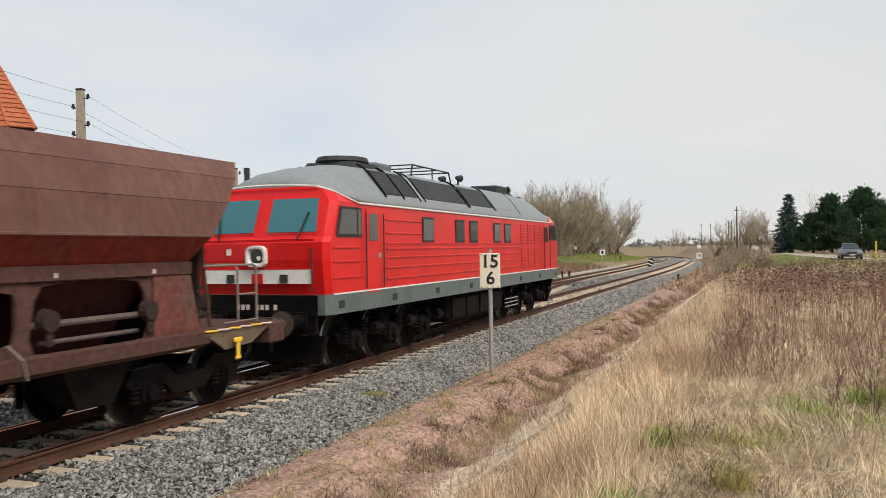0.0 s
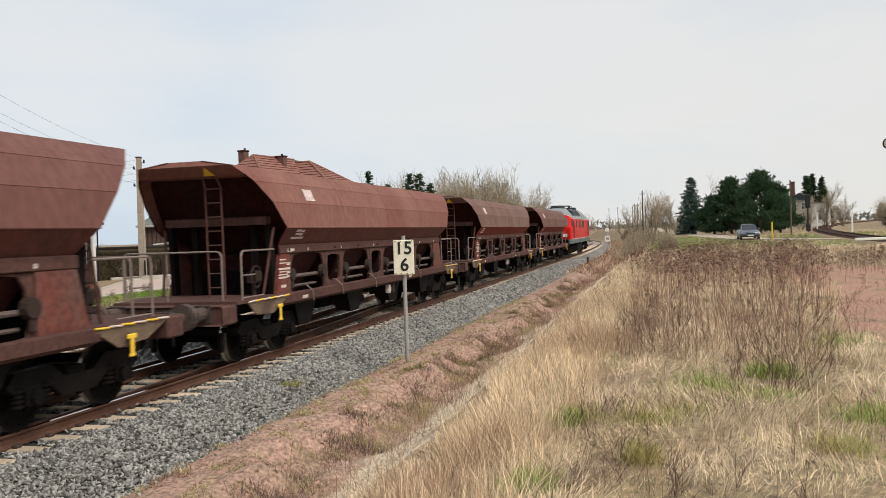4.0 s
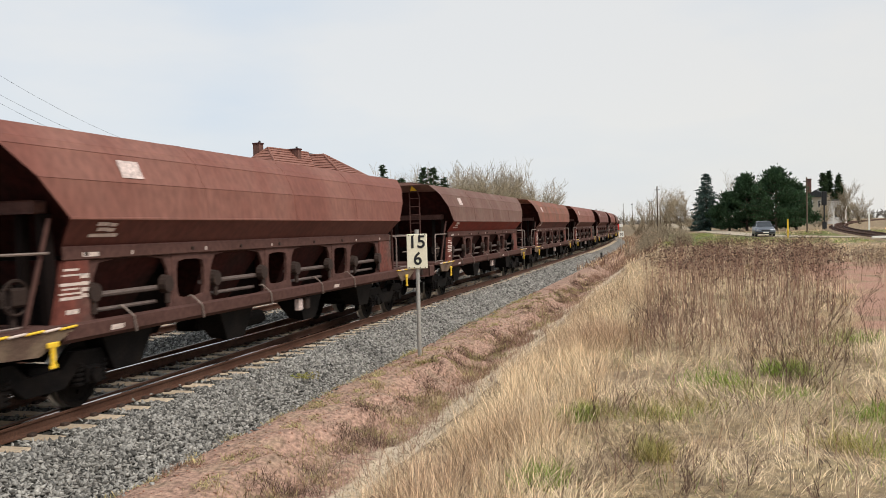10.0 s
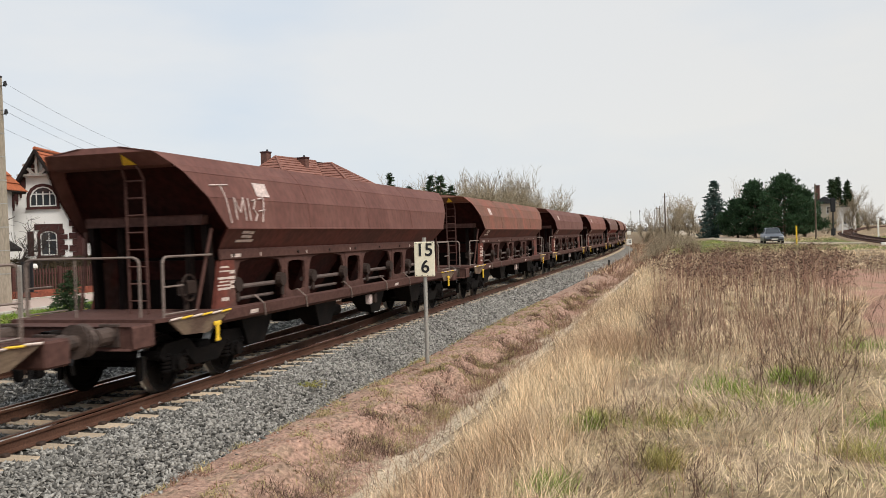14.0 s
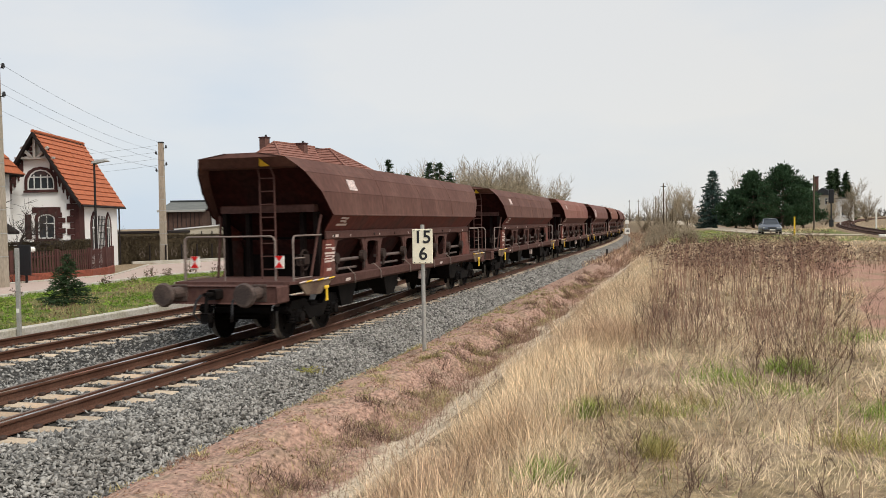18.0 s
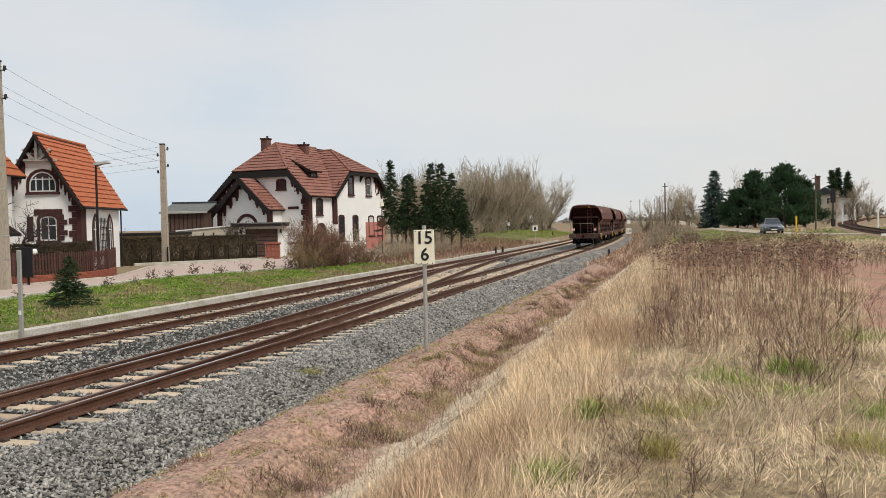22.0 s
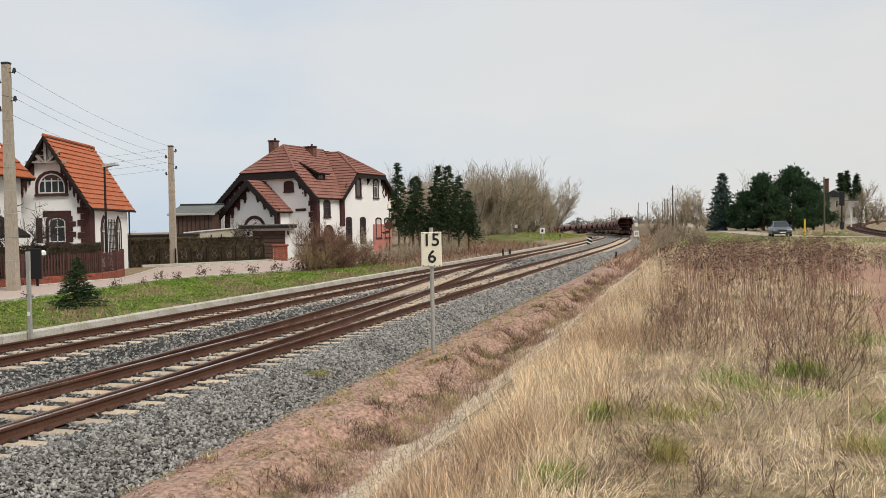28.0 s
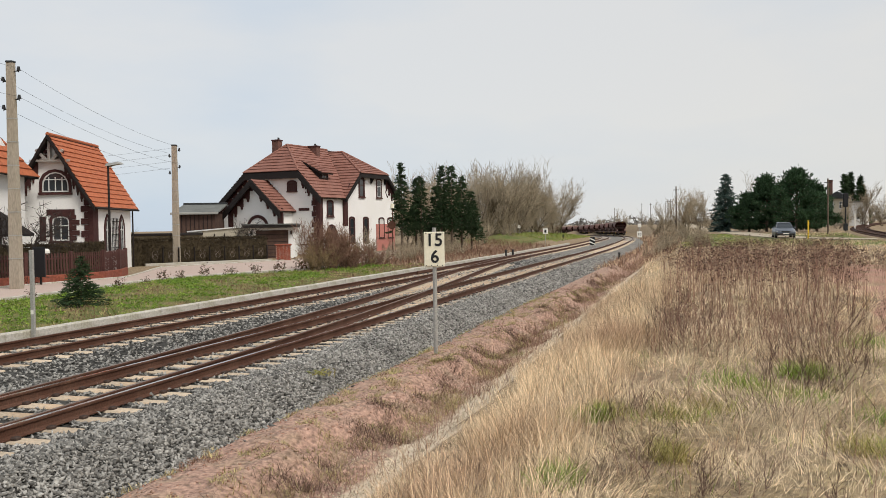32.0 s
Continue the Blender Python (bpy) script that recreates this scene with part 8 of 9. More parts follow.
    for pick, name, label, h, m, k in ((patch > 0.1, "verge_grass", "fresh green grass on the verge beside the road", 0.13, M_VERGE, 26), ((patch <= 0.1) & (patch > -0.7), "verge_olive_grass", "olive half-dead grass on the verge", 0.15, M_OLIVE, 47), (patch <= -0.7, "verge_dead_grass", "withered brown grass on the verge", 0.17, M_WEED, 48)):
        blades(name, label, "grass", p[pick], h, 0.013, m, 0.6, 0.6, k)
    c = p[(patch > 0.6)][::4] + np.array([0, 0, 0.07])
    tagged(new("ground_ivy", needles(rs, c, 0.1, 7, M_COVER, "ground_ivy", 0.6)), "low bright green leafy ground cover on the verge", "plants", kind="stuff")
    n = 9000
    s = 112 + 95 * rs.rand(n)
    u = -SPACING - 3.5 - 13 * rs.rand(n) ** 1.3
    xy = np.array([on_track(a, b)[:2] for a, b in zip(s, u)])
    p = np.stack([xy[:, 0], xy[:, 1], ground_z(xy[:, 0], xy[:, 1]) - 0.01], 1)
    blades("bank_grass", "green and straw grass on the far bank", "grass", p, 0.3, 0.05, M_GREEN, 0.5, 0.5, 27)


grow_field()


def weeds(name, label, pts, height, seed, heads=True, r=0.004, low=0.45, sway=0.16):
    """Dead weed stalks with side twigs and dark seed heads, as one object."""
    rs = np.random.RandomState(seed)
    V, T, dark = [], [], []
    def stick(p, q, w):
        k = len(V)
        d = q - p
        s = np.cross(d, rs.randn(3))
        s = s / (np.linalg.norm(s) + 1e-9) * w
        e = np.cross(d, s)
        e = e / (np.linalg.norm(e) + 1e-9) * w
        V.extend([p + s, p - 0.5 * s + 0.8 * e, p - 0.5 * s - 0.8 * e, q])
        T.extend([(k, k + 1, k + 3), (k + 1, k + 2, k + 3), (k + 2, k, k + 3)])
        dark.extend([0, 0, 0])
    for p in pts:
        h = height * (0.4 + 0.75 * rs.rand() ** 0.8)
        lean = np.array([sway * rs.randn(), sway * rs.randn(), 1.0])
        top = p + lean * h
        stick(p, top, r)
        for _ in range(rs.randint(3, 7)):
            t = low + (0.95 - low) * rs.rand()
            a = p + lean * h * t
            b = a + np.array([0.08 * rs.randn(), 0.08 * rs.randn(), 0.1 + 0.13 * rs.rand()]) * height
            stick(a, b, r * 0.6)
            if heads:
                for _ in range(2):
                    c = b + 0.02 * rs.randn(3)
                    k = len(V)
                    V.extend([c + np.array([0.017, 0.017, 0.008]) * rs.randn(3) for _ in range(4)])
                    T.extend([(k, k + 1, k + 2), (k, k + 2, k + 3), (k, k + 3, k + 1), (k + 1, k + 3, k + 2)])
                    dark.extend([1, 1, 1, 1])
    me = tri_mesh(name, np.array(V), np.array(T), M_WEED)
    me.materials.append(M_HEADS)
    me.polygons.foreach_set("material_index", np.array(dark, dtype=np.int32))
    return tagged(new(name, me), label, "weeds", kind="stuff")


def grow_weeds():
    rs = np.random.RandomState(11)
    n = 1250
    x = -0.6 + 5.2 * rs.rand(n)
    y = 15.5 + 19 * rs.rand(n)
    k = (x < 0.14 * y + 0.6) & (x > -1.2 + 0.03 * y) 
    p = np.stack([x, y, ground_z(x, y)], 1)[k]
    weeds("tansy_weeds", "dense dead brown weed stalks with dark seed heads", p, 1.0, 1, True, 0.0065, 0.7, 0.07)
    n = 420
    x, y = -0.6 + 2.6 * rs.rand(n), 10.8 + 5 * rs.rand(n)
    weeds("brown_stalks", "leaning bare brown weed stalks", np.stack([x, y, ground_z(x, y)], 1), 0.62, 2, False, 0.004)
    n = 260
    x, y = 5.5 + 4 * rs.rand(n), 28 + 14 * rs.rand(n)
    x, y = np.append(x, 4.6 + 4.5 * rs.rand(220)), np.append(y, 17 + 18 * rs.rand(220))
    weeds("dry_weeds", "low dead weeds beside the bare soil", np.stack([x, y, ground_z(x, y)], 1), 0.55, 3, True, 0.006)
    n = 90
    x, y = -2.2 + 4 * rs.rand(n), 4.3 + 5 * rs.rand(n)
    weeds("broken_stalks", "broken dark stalks in the foreground grass", np.stack([x, y, ground_z(x, y)], 1), 0.34, 4, False, 0.0035)
    n = 500
    x, y = -4.3 + 1.5 * rs.rand(n), 5.5 + 18 * rs.rand(n) ** 1.2
    weeds("ditch_stalks", "pale leaning weed stalks on the edge of the ditch", np.stack([x, y, ground_z(x, y)], 1), 0.42, 6, False, 0.0035, 0.3, 0.35)
    n = 420
    s = 20 + 60 * rs.rand(n)
    x = -4.4 + 1.2 * rs.rand(n)
    weeds("bank_weeds", "thin dead weeds on the ditch bank", np.stack([x, s, ground_z(x, s)], 1), 0.6, 5, False, 0.006)


grow_weeds()


def branch_set(rs, p, d, length, r, level, kids, out, thin, up=0.25, angle=0.7):
    """Adds a branch and, level by level, its side branches: rows of start, end, radii, level."""
    steps = 3 if level > 1 else 2
    q = np.array(p, dtype=float)
    d = d / np.linalg.norm(d)
    rr = r
    for i in range(steps):
        nd = d + rs.randn(3) * 0.19 + np.array([0, 0, up * 0.2])
        nd /= np.linalg.norm(nd)
        e = q + nd * length / steps
        r2 = rr * (0.78 if i < steps - 1 else 0.55)
        out.append((q, e, rr, r2, level))
        if level > 0:
            for _ in range(kids[level - 1]):
                t = rs.rand()
                s = q + (e - q) * t
                v = rs.randn(3)
                v -= nd * v.dot(nd)
                v /= np.linalg.norm(v) + 1e-9
                nn = nd * math.cos(angle) + v * math.sin(angle) + np.array([0, 0, up])
                branch_set(rs, s, nn, length * (0.45 + 0.25 * rs.rand()), max(rr * 0.5, thin), level - 1, kids, out, thin, up, angle)
        q, d, rr = e, nd, r2


def bare_tree(height, seed, stems=1, kids=(3, 3, 2), thin=0.012, spread=0.35, girth=0.02, up=0.3, angle=0.7, mats=None):
    """Meshes of a leafless tree: its trunk and thick limbs, and its crown of twigs."""
    rs = np.random.RandomState(seed)
    out = []
    for k in range(stems):
        d = np.array([spread * rs.randn(), spread * rs.randn(), 1.0])
        branch_set(rs, (0.25 * rs.randn() * (stems > 1), 0.25 * rs.randn() * (stems > 1), -0.2), d, height * (0.62 + 0.2 * rs.rand()), height * girth / math.sqrt(stems) + thin, 3, kids, out, thin, up, angle)
    P, Q = np.array([o[0] for o in out]), np.array([o[1] for o in out])
    R1, R2, LV = np.array([o[2] for o in out]), np.array([o[3] for o in out]), np.array([o[4] for o in out])
    k = height / max(Q[:, 2].max(), 0.1)
    P, Q = P * k, Q * k
    meshes = []
    for name, pick, sides, m in (("trunk", LV >= 2, 5, (mats or (M_BARK, M_TWIG))[0]), ("crown", LV < 2, 3, (mats or (M_BARK, M_TWIG))[1])):
        p, q, r1, r2 = P[pick], Q[pick], R1[pick], R2[pick]
        n = len(p)
        a = q - p
        a /= np.linalg.norm(a, axis=1)[:, None] + 1e-9
        s = np.cross(a, np.array([0.3, 0.7, 0.2]))
        s /= np.linalg.norm(s, axis=1)[:, None]
        w = np.cross(a, s)
        v = []
        for i in range(sides):
            c, e = math.cos(2 * math.pi * i / sides), math.sin(2 * math.pi * i / sides)
            v += [p + (s * c + w * e) * r1[:, None], q + (s * c + w * e) * r2[:, None]]
        quad = []
        for i in range(sides):
            j = (i + 1) % sides
            quad += [(2 * i, 2 * j, 2 * j + 1), (2 * i, 2 * j + 1, 2 * i + 1)]
        tris = (np.arange(n)[:, None, None] * (2 * sides) + np.array(quad)[None]).reshape(-1, 3)
        meshes.append(tri_mesh(name, np.stack(v, 1).reshape(-1, 3), tris, m))
    return meshes


def plant(name, label, category, meshes, x, y, z=None, scale=1.0, rz=0.0, group=""):
    t = thing(name, label, category, pose(x, y, gz(x, y) if z is None else z, 0, 0, rz), group)
    for n, me in zip(("trunk", "crown"), meshes):
        part(n, me, None, t)
    t.scale = (scale, scale, scale)
    return t


THICKET = [bare_tree(7.5, 31, 3, (4, 3, 2), 0.014, 0.3, 0.014, 0.32, 0.62), bare_tree(8.0, 32, 4, (4, 3, 2), 0.014, 0.28, 0.014, 0.36, 0.6), bare_tree(7.0, 33, 3, (4, 3, 2), 0.014, 0.34, 0.014, 0.3, 0.65)]
BIGTREE = bare_tree(13.0, 41, 3, (5, 5, 3), 0.016, 0.3, 0.018, 0.2, 0.68)
SHRUB = [bare_tree(2.3, 51, 6, (2, 2, 1), 0.006, 0.4, 0.01, 0.35, 0.55), bare_tree(2.0, 52, 6, (2, 2, 1), 0.006, 0.45, 0.01, 0.35, 0.55), bare_tree(1.8, 53, 6, (2, 2, 1), 0.006, 0.5, 0.01, 0.3, 0.55)]
RUSTY = [bare_tree(2.3, 51, 9, (3, 2, 1), 0.006, 0.4, 0.01, 0.35, 0.55, (M_BARK, M_WEED)), bare_tree(2.0, 52, 9, (3, 2, 1), 0.006, 0.45, 0.01, 0.35, 0.55, (M_BARK, M_RUSTTWIG)), bare_tree(1.8, 53, 9, (3, 2, 1), 0.006, 0.5, 0.01, 0.3, 0.55, (M_BARK, M_WEED))]
TWIGGY = [bare_tree(0.95, 61, 6, (2, 1, 1), 0.0022, 0.4, 0.008, 0.35, 0.45, (M_STEM, M_STEM)), bare_tree(0.75, 62, 4, (2, 1, 1), 0.0022, 0.5, 0.008, 0.3, 0.5, (M_STEM, M_STEM))]
SAPLING = [bare_tree(1.0, 81, 7, (2, 1, 1), 0.0013, 0.45, 0.0042, 0.35, 0.4, (M_STEM, M_STEM)), bare_tree(0.9, 82, 6, (2, 2, 1), 0.0013, 0.5, 0.0042, 0.3, 0.45, (M_STEM, M_STEM))]
STEMLET = [bare_tree(0.7, 91, 1, (3, 1, 1), 0.0018, 0.6, 0.007, 0.2, 0.6, (M_STEM, M_STEM)), bare_tree(0.7, 92, 1, (2, 1, 1), 0.0018, 0.3, 0.007, 0.2, 0.6, (M_STEM, M_STEM))]
FRUIT = bare_tree(3.6, 71, 1, (3, 3, 2), 0.012, 0.5, up=0.12, angle=0.95, mats=(M_FRUITBARK, M_FRUITBARK))


def grow_bare():
    rs = np.random.RandomState(5)
    lab = "leafless grey-brown tree of the trackside thicket"
    for i, (x, y, s) in enumerate(((-36.5, 96, 1.05), (-34.5, 101, 1.1), (-33, 104, 1.1), (-31.5, 98, 0.95), (-30.8, 107, 1.15), (-29.2, 102, 1.05), (-28, 108, 1.1), (-28.5, 116, 1.2), (-27, 112, 1.05), (-27.5, 121, 1.25), (-26, 117, 1.1), (-26.5, 127, 1.25), (-25.2, 124, 1.0), (-27, 135, 1.3), (-38.5, 100, 1.1), (-41, 104, 1.2), (-35, 110, 1.2), (-32, 114, 1.2), (-25.2, 158, 1.2), (-25.5, 166, 1.2), (-24.6, 150, 0.9), (-26.3, 143, 1.1), (-29, 152, 1.2))):
        plant("bare_tree", lab, "tree", THICKET[i % 3], x, y, scale=s * 1.2, rz=rs.rand() * 360, group="thicket trees")
    plant("tall_bare_tree", "tall leafless tree with a dense twiggy crown", "tree", BIGTREE, -26.9, 147.5, scale=1.05, rz=40)
    # low brush under the thicket and by the right-hand side of the line
    lab = "low leafless grey-brown shrub"
    spots = [(-22.5 - 7 * rs.rand(), 68 + 46 * rs.rand(), 0.8 + 0.6 * rs.rand()) for _ in range(40)]
    spots += [(-18.6 - 3.6 * rs.rand(), 46 + 26 * rs.rand(), 0.45 + 0.35 * rs.rand()) for _ in range(44)]
    spots += [(on_track(s, 5.2 + 4.5 * rs.rand())[0], s, 0.5 + 0.5 * rs.rand()) for s in 60 + 130 * rs.rand(70) ** 1.2]
    spots += [(x, y, q) for x, y, q in ((-20.3, 44.0, 1.15), (-20.9, 45.6, 1.2), (-20.0, 46.5, 1.0), (-20.5, 48.2, 1.05), (-21.2, 44.4, 0.8), (-20.1, 45.2, 1.2), (-20.7, 47.2, 1.2), (-19.9, 47.6, 1.0), (-21.0, 46.6, 1.15), (-20.4, 43.2, 0.9), (-19.8, 49.4, 0.9), (-20.9, 44.9, 1.45), (-21.3, 46.0, 1.4), (-20.4, 46.2, 1.35), (-21.0, 47.8, 1.3))]
    for i, (x, y, s) in enumerate(spots):
        plant("bare_shrub", lab, "shrub", (SHRUB if y > 52 else RUSTY)[i % 3], x, y, scale=s, rz=rs.rand() * 360, group="bare shrubs")
    for i, (x, y, s, k) in enumerate(((1.25, 9.1, 0.85, 0), (1.0, 9.3, 0.8, 1), (-0.2, 12.0, 0.9, 0), (0.9, 12.9, 0.8, 1), (-0.6, 12.4, 0.8, 1), (0.05, 5.2, 0.55, 1), (0.7, 5.0, 0.5, 1), (1.7, 13.3, 1.1, 0))):
        plant("bare_seedling", "small bare dark-stemmed bush in dry grass", "shrub", TWIGGY[k], x, y, scale=s, rz=rs.rand() * 360, group="field bushes")
    for i, (x, y, s) in enumerate(((1.3, 9.45, 0.8), (-0.25, 13.4, 0.95), (-0.75, 16.2, 0.9))):
        plant("field_sapling", "leafless dark many-stemmed sapling in dry grass", "shrub", SAPLING[i % 2], x, y, scale=s, rz=rs.rand() * 360, group="field saplings")
    for i, (x, y, s) in enumerate(((-0.58, 7.05, 0.9), (-0.19, 5.7, 0.7), (0.39, 5.5, 0.62), (-1.25, 5.3, 0.6))):
        plant("thorny_stem", "single dark leaning thorny stem", "shrub", STEMLET[i % 2], x, y, scale=s, rz=rs.rand() * 360, group="thorny stems")
    for x, y, s, rz in ((-36.4, 49.8, 1.0, 10), (-33.4, 55.2, 0.95, 120), (-29.9, 31.2, 1.1, 60), (-31.0, 32.9, 1.1, 200), (-38, 46.5, 0.9, 200)):
        plant("fruit_tree", "gnarled bare dark fruit tree in a garden", "tree", FRUIT, x, y, scale=s, rz=rz, group="garden fruit trees")
    for x, y, s in ((-1.7, 157, 1.0), (-2.8, 162, 1.15), (0.8, 150, 0.95), (2.2, 148, 0.8), (-6, 176, 0.85), (-8, 180, 0.8), (20.5, 140, 0.6), (24.5, 160, 0.8), (31, 165, 0.75), (35, 150, 0.65), (37, 158, 0.75), (41, 165, 0.8), (29.5, 172, 1.2), (14, 132, 1.1), (10, 135, 1.15)):
        plant("bare_tree", "leafless tree behind the field lane", "tree", THICKET[int(abs(x)) % 3], x, y, scale=s, rz=rs.rand() * 360, group="field trees")
    for i in range(26):
        x, y = -40 + 5.5 * i + 3 * rs.rand(), 330 + 60 * rs.rand()
        plant("bare_tree", "distant leafless tree on the skyline", "tree", SHRUB[i % 3], x, y, scale=2.4 + 1.6 * rs.rand(), rz=rs.rand() * 360, group="skyline trees")


grow_bare()


def spruce(height, base, seed, material, bare=0.0, droop=0.35, tuft=0.3, count=7):
    """A spruce: trunk, and whorls of drooping boughs; bare is the share of naked trunk below."""
    rs = np.random.RandomState(seed)
    cs, aim = [], []
    z = height * bare + 0.15
    while z < height * 0.985:
        t = (z - height * bare) / (height * (1 - bare))
        R = base * (1 - t) ** 0.85 * (0.8 + 0.35 * rs.rand()) + 0.06
        for _ in range(7):
            a = rs.rand() * 6.283
            L = R * (0.7 + 0.5 * rs.rand())
            for k in range(max(2, int(L / 0.17))):
                f = (k + 1) / max(2, int(L / 0.17))
                cs.append((math.cos(a) * L * f + 0.05 * rs.randn(), math.sin(a) * L * f + 0.05 * rs.randn(), z - droop * L * f * f + 0.12 * f * rs.randn()))
                aim.append((math.cos(a) * 0.7, math.sin(a) * 0.7, 0.05))
        z += 0.2 + 0.12 * rs.rand()
    crown = needles(rs, np.array(cs), tuft, count, material, "crown", 0.5, np.array(aim))
    tr = Geo().tube((0, 0, -0.2), (0, 0, height * 0.97), height * 0.014 + 0.03, 0.015, n=7).mesh("trunk", M_BARK)
    return tr, crown


def pine(height, radius, seed, material):
    """A broad pine: whorls of rising boughs, each ending in clumps of needle tufts, ragged in outline and gappy inside."""
    rs = np.random.RandomState(seed)
    cs, aim = [], []
    limbs = Geo()
    z = height * 0.08
    while z < height * 0.95:
        t = z / height
        R = radius * min(1.0, 0.8 + 1.2 * t) * (1 - max(0.0, (t - 0.2) / 0.78) ** 1.25) + 0.2
        for _ in range(8):
            a = rs.rand() * 6.283
            L = R * (0.72 + 0.36 * rs.rand())
            lift = 0.12 + 0.3 * t
            tip = np.array([math.cos(a) * L, math.sin(a) * L, z + lift * L])
            limbs.tube((0, 0, z), tuple(tip), 0.05, 0.012, n=4, cap=False)
            for f in np.linspace(0.35, 1.0, 7):
                c = np.array([math.cos(a) * L * f, math.sin(a) * L * f, z + lift * L * f * f])
                for _ in range(7 if f > 0.6 else 4):
                    cs.append(c + rs.randn(3) * np.array([0.26, 0.26, 0.17]) * (0.6 + 0.25 * radius * f))
                    aim.append((math.cos(a) * 0.5, math.sin(a) * 0.5, 0.9))
        z += 0.42 + 0.2 * rs.rand()
    crown = needles(rs, np.array(cs), 0.3, 9, material, "crown", 0.8, np.array(aim))
    limbs.tube((0, 0, -0.2), (0, 0, height * 0.92), 0.2, 0.03, n=7)
    return limbs.mesh("trunk", M_BARK), crown


def grow_evergreens():
    rs = np.random.RandomState(3)
    lab = "slender dark spruce with bare lower trunk"
    for i, (x, y, h, b) in enumerate(((-25.9, 73.6, 8.0, 1.0), (-25.2, 75.6, 6.7, 0.9), (-24.2, 74.2, 6.9, 0.95), (-23.4, 76.2, 6.0, 0.8), (-22.2, 74.0, 7.7, 1.05), (-21.3, 74.2, 7.8, 1.1), (-20.7, 75.4, 6.9, 1.2), (-20.0, 76.2, 5.6, 1.2))):
        plant("spruce", lab, "tree", spruce(h * 1.04, b * 1.15, 100 + i, M_SPRUCE, 0.3, 0.6, 0.26, 15), x, y, rz=rs.rand() * 360, group="spruce row")
    plant("blue_spruce", "conical blue-grey spruce at the field's edge", "tree", spruce(8.4, 2.5, 120, M_BLUESPRUCE, 0.02, 0.2, 0.4, 9), 4.0, 126.4)
    for x, y, h, r, k in ((6.9, 123, 5.6, 2.6, 130), (9.0, 121, 7.7, 3.0, 131), (12.2, 116.5, 8.2, 3.9, 132), (14.9, 119, 6.4, 2.7, 133)):
        plant("pine", "broad dark green pine in a dense group", "tree", pine(h, r, k, M_PINE), x, y, group="pine group")
    for x, y, h in ((29.0, 190, 10.5), (30.6, 193, 11), (32.2, 191, 10), (36.5, 150, 6.5), (47, 185, 12), (50, 186, 11), (53, 190, 12)):
        plant("far_spruce", "dark spruce behind the far house", "tree", spruce(h, 1.8, int(h * 10 + x), M_SPRUCE, 0.05, 0.3, 0.6, 6), x, y, group="far spruces")
    plant("small_spruce", "small bushy spruce on the verge beside the road", "tree", spruce(6.6, 3.4, 140, M_SPRUCE, 0.02, 0.1, 0.42, 4), -18.9, 22.7, scale=0.25)
    for x, y, h in ((-62, 250, 6), (-60, 252, 7.5), (-57, 251, 6)):
        plant("far_spruce", "dark spruce on the skyline", "tree", spruce(h, 1.6, int(h * 7 - x), M_SPRUCE, 0.05, 0.3, 0.6, 6), x, y, group="far spruces")


grow_evergreens()


def hedge(name, label, line, height, width, n, material, seed):
    """A clipped hedge: a dense body of twigs and leaves along a line."""
    rs = np.random.RandomState(seed)
    t = thing(name, label, "hedge")
    pts = []
    seg = [(Vector((*a, 0)), Vector((*b, 0))) for a, b in zip(line, line[1:])]
    tot = sum((b - a).length for a, b in seg)
    core = Geo()
    for a, b in seg:
        d = (b - a).normalized()
        s = Vector((-d.y, d.x, 0))
        w = width * 0.36
        core.loft([[p - s * w + Vector((0, 0, -0.1)), p + s * w + Vector((0, 0, -0.1)), p + s * w + Vector((0, 0, height * 0.93)), p - s * w + Vector((0, 0, height * 0.93))] for p in (a, b)])
        for _ in range(int(n * (b - a).length / tot)):
            p = a.lerp(b, rs.rand())
            if rs.rand() < 0.3:
                q = p + s * (rs.rand() - 0.5) * width + Vector((0, 0, height * (0.95 + 0.07 * rs.rand())))
            else:
                q = p + s * (1 if rs.rand() < 0.5 else -1) * width * (0.42 + 0.1 * rs.rand()) + Vector((0, 0, height * rs.rand()))
            pts.append(tuple(q))
    part("core", core, M_HEDGE, t)
    part("foliage", needles(rs, np.array(pts), 0.13, 4, material, "foliage", 1.0), None, t)
    return t


hedge("garden_hedge", "dark brown clipped hedge along the garden fence", [(-37.5, 44.0), (-35.6, 48.6), (-30.5, 56.3)], 1.85, 0.8, 9000, M_HEDGE, 1)
hedge("garden_hedge", "dark clipped hedge in front of the cottage", [(-33.5, 31.0), (-31.5, 36.5), (-32.6, 40.5), (-36.0, 44.6)], 1.75, 0.8, 8000, M_HEDGE, 2)

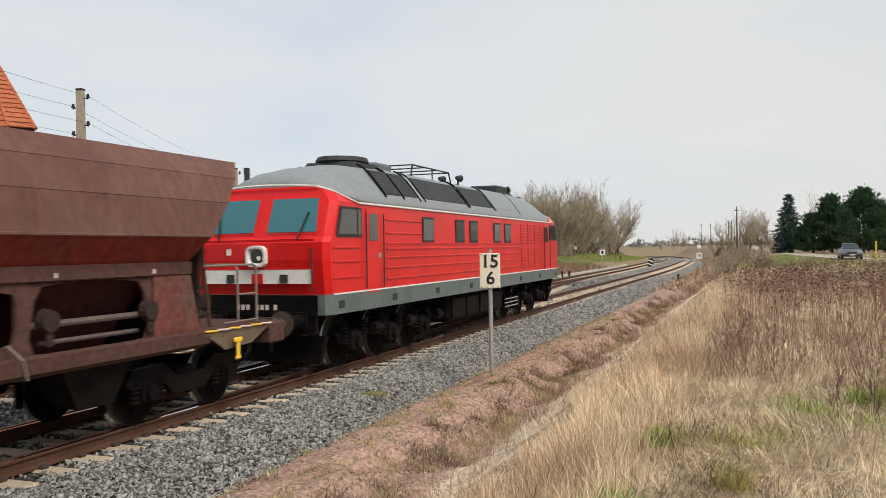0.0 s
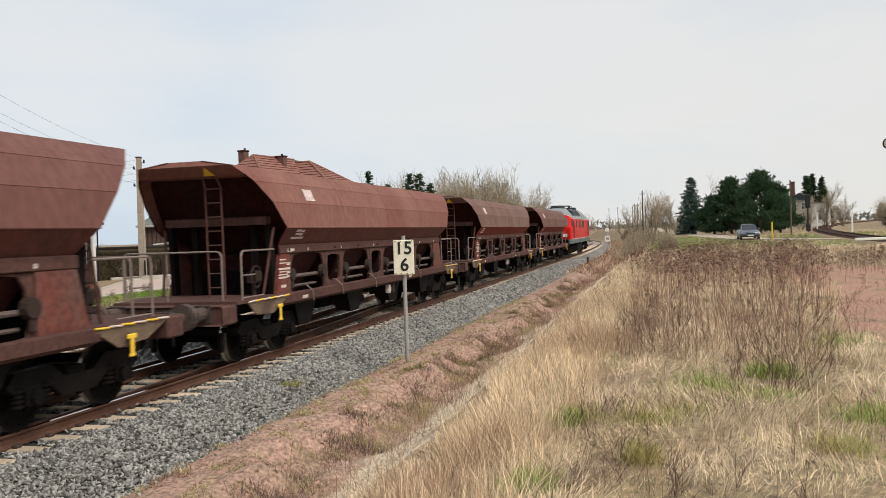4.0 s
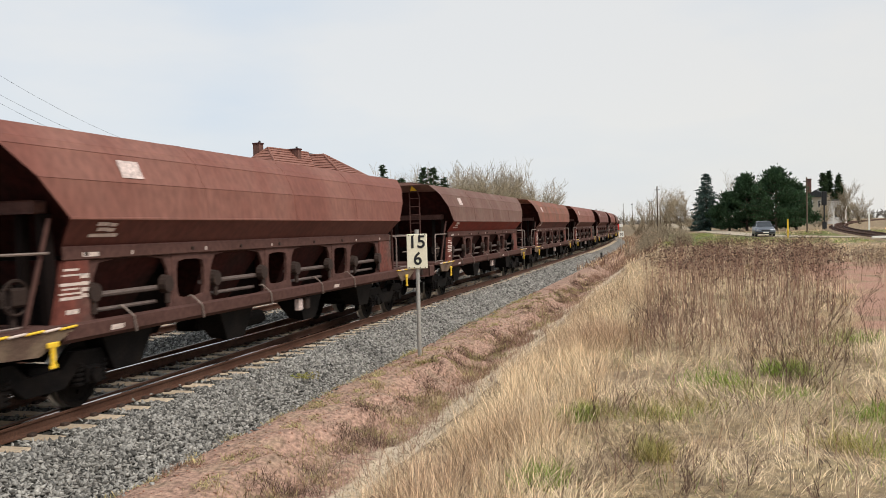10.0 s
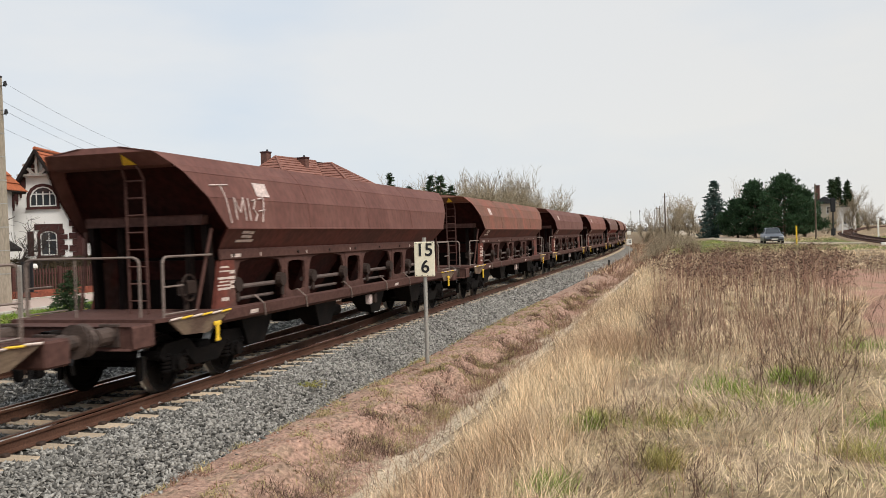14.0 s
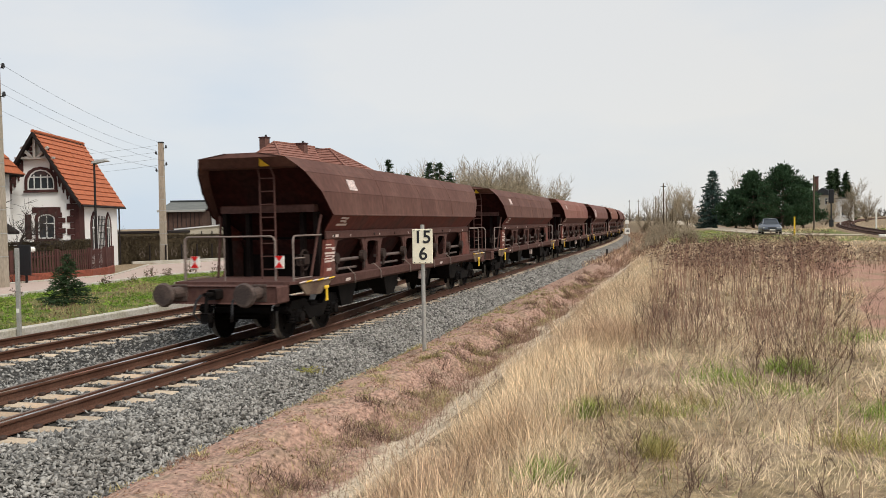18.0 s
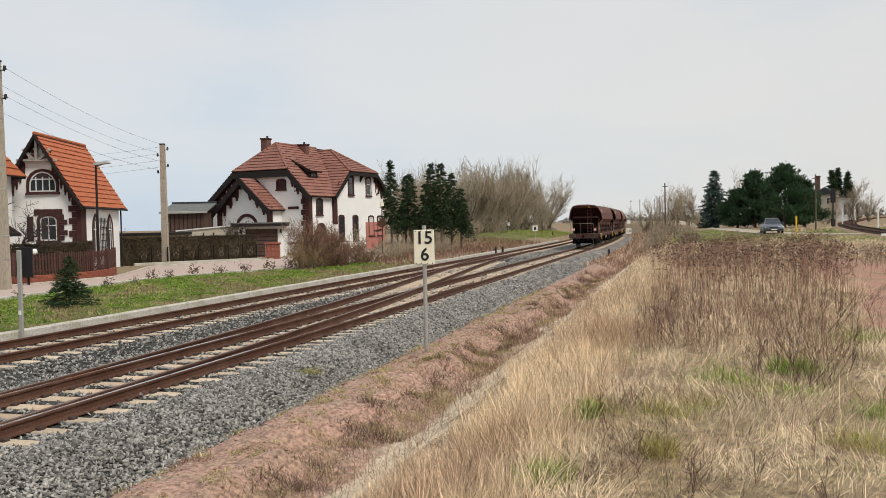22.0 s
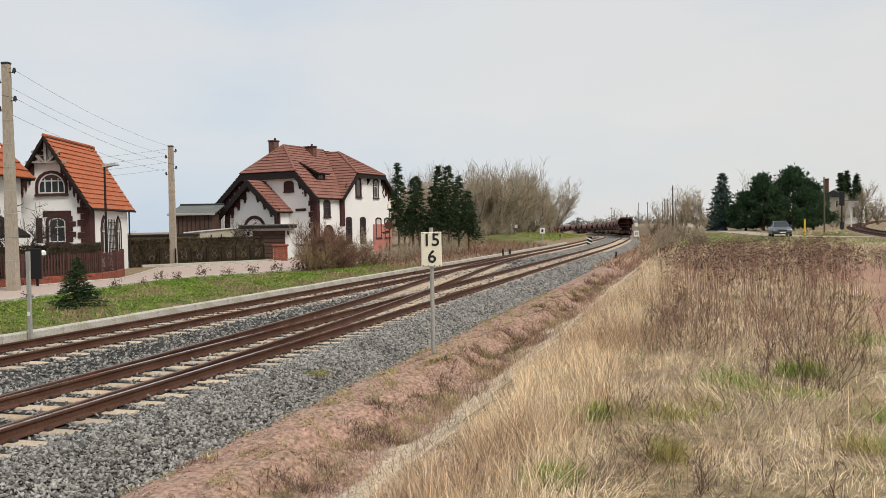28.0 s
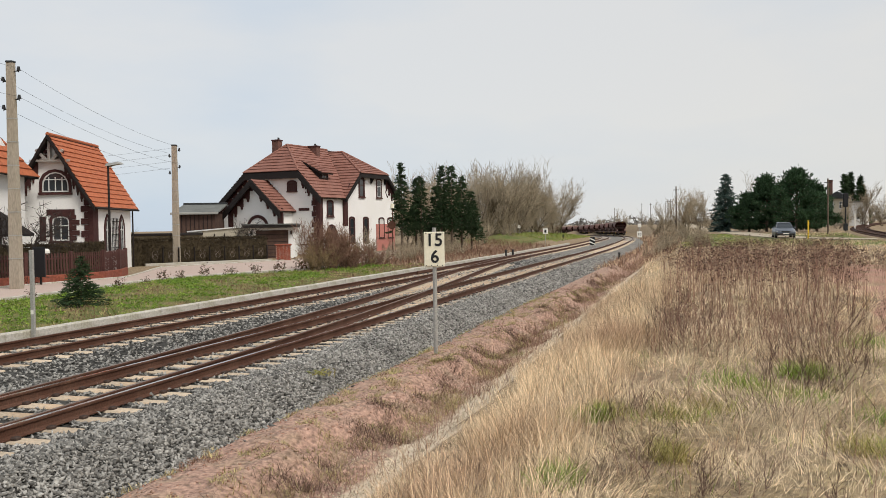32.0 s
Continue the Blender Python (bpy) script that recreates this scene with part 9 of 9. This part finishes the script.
sf = thing("scroll_fence", "dark garden fence with pale wrought scroll ornaments", "fence")
a, b = Vector((-35.0, 48.2, 0.1)), Vector((-29.8, 55.9, 0.1))
ang = math.degrees(math.atan2(b.y - a.y, b.x - a.x))
part("plinth", Geo().box(0, (b - a).length, -0.1, 0.1, -0.2, 0.22, 0.02), M_KERB, sf, at=pose(a.x, a.y, 0.0, 0, 0, ang))
for k in range(8):
    p = a.lerp(b, (k + 0.6) / 8.4)
    g = Geo()
    for s in (-1, 1):
        pts = [(s * (0.06 + 0.14 * math.sin(t)), -0.05, 0.75 + 0.22 * math.cos(t * 1.15) * (1 if t < 3 else 0.4)) for t in np.linspace(0.2, 4.6, 12)]
        g.path(pts, 0.009, 4)
        g.path([(s * 0.04, -0.05, 0.35), (s * 0.2, -0.05, 0.5), (s * 0.1, -0.05, 0.62)], 0.009, 4)
    part("scroll", g, M_RAILING, sf, at=pose(p.x, p.y, 0.1, 0, 0, ang))
    part("fence_post", Geo().box(-0.04, 0.04, -0.04, 0.04, 0.2, 1.2, 0.008), M_TIMBER, sf, at=pose(p.x + 0.3, p.y + 0.45, 0.05))

def rose_bushes():
    rs = np.random.RandomState(29)
    for i, (x, y, q) in enumerate(((-22.7, 29.5, 0.8), (-22.9, 31.6, 0.6), (-23.2, 33.2, 0.9), (-23.6, 35.2, 0.8), (-23.4, 37.0, 1.0), (-22.9, 38.6, 0.9), (-22.4, 40.2, 1.0), (-21.8, 41.8, 1.1), (-21.3, 43.2, 1.3), (-22.8, 24.8, 0.6), (-22.6, 27.2, 0.7))):
        c = rs.randn(60, 3) * np.array([0.6, 0.6, 0.5]) + np.array([0, 0, 1.2])
        crown = needles(rs, c, 0.36, 5, M_ROSE, "crown", 0.9)
        plant("rose_bush", "small reddish rose bush on the grass verge", "shrub", (SHRUB[i % 3][0], crown), x, y, scale=0.27 * q, rz=i * 50, group="rose bushes")


rose_bushes()


def far_hedgerow():
    """The low line of woods and gardens on the skyline."""
    rs = np.random.RandomState(17)
    cs = []
    x = -260.0
    while x < 190:
        y = 420 + 60 * rs.rand()
        h, w = 2.0 + 5.0 * rs.rand() ** 2, 4 + 7 * rs.rand()
        base = gz(x, y)
        for _ in range(26):
            a, r = rs.rand() * 6.283, math.sqrt(rs.rand())
            cs.append((x + w * r * math.cos(a), y + w * r * math.sin(a), base + h * (0.15 + 0.85 * rs.rand()) * (1 - 0.5 * r)))
        x += 2.5 + 3.0 * rs.rand()
    ob = new("distant_woods", needles(rs, np.array(cs), 1.5, 7, M_FARWOOD, "distant_woods", 1.0))
    tagged(ob, "grey-brown line of leafless woods on the skyline", "trees", kind="stuff")


far_hedgerow()


# ---- pieces of the tracks ----
sleepers(main_track, 0.0, -3.0, 240, 230)
sleepers(side_track, -SPACING, 6.0, 240, 200)
s = 20.1
bearer = Geo().box(-1.3, 1.3, -0.13, 0.13, -0.36, -0.182, 0.02).mesh("long_sleeper", M_SLEEPER)
while s < 56:
    x, y, a = cross_line(0)(s)
    part("long_sleeper", bearer, None, crossover, at=pose(x, y, 0, 0, 0, a * 0.5))
    s += 0.6


def rail_clips():
    for parent, u, s0, n in ((main_track, 0.0, -3.0, 75), (side_track, -SPACING, 6.0, 60)):
        g = Geo()
        for i in range(n):
            for w in (-GAUGE, GAUGE):
                for e in (-0.105, 0.105):
                    x, y = -D + u + w + e, s0 + 0.6 * i
                    g.box(x - 0.045, x + 0.045, y - 0.055, y + 0.055, -0.19, -0.135, 0.015)
        tagged(part("rail_clips", g, M_CLIP, parent, "rusty rail fastenings"), kind="stuff")


rail_clips()


# ---- motion ----
TAIL = [-243.77481, 13.977177, 0.052431458, 0.00069734664, -5.9509621e-05, 6.2812165e-07]


def tail_at(t):
    """Metres along the track of the tail wagon's centre at t seconds."""
    return sum(c * t ** i for i, c in enumerate(TAIL))


def motions():
    for ob, ahead in MOVING:
        rows = []
        for i in range(65):
            t = i * 0.5
            x, y, a = on_track(tail_at(t) + ahead)
            rows.append((t, pose(x, y, -float(fall(y)), 0, 0, a)))
        walk(ob, rows)
    for ob, x, y, r in WHEELS:
        rows = []
        for i in range(32 * FPS + 1):
            t = i / FPS
            rows.append((t, pose(x, y, r, -math.degrees((tail_at(t) - tail_at(0)) / r))))
        walk(ob, rows)


motions()
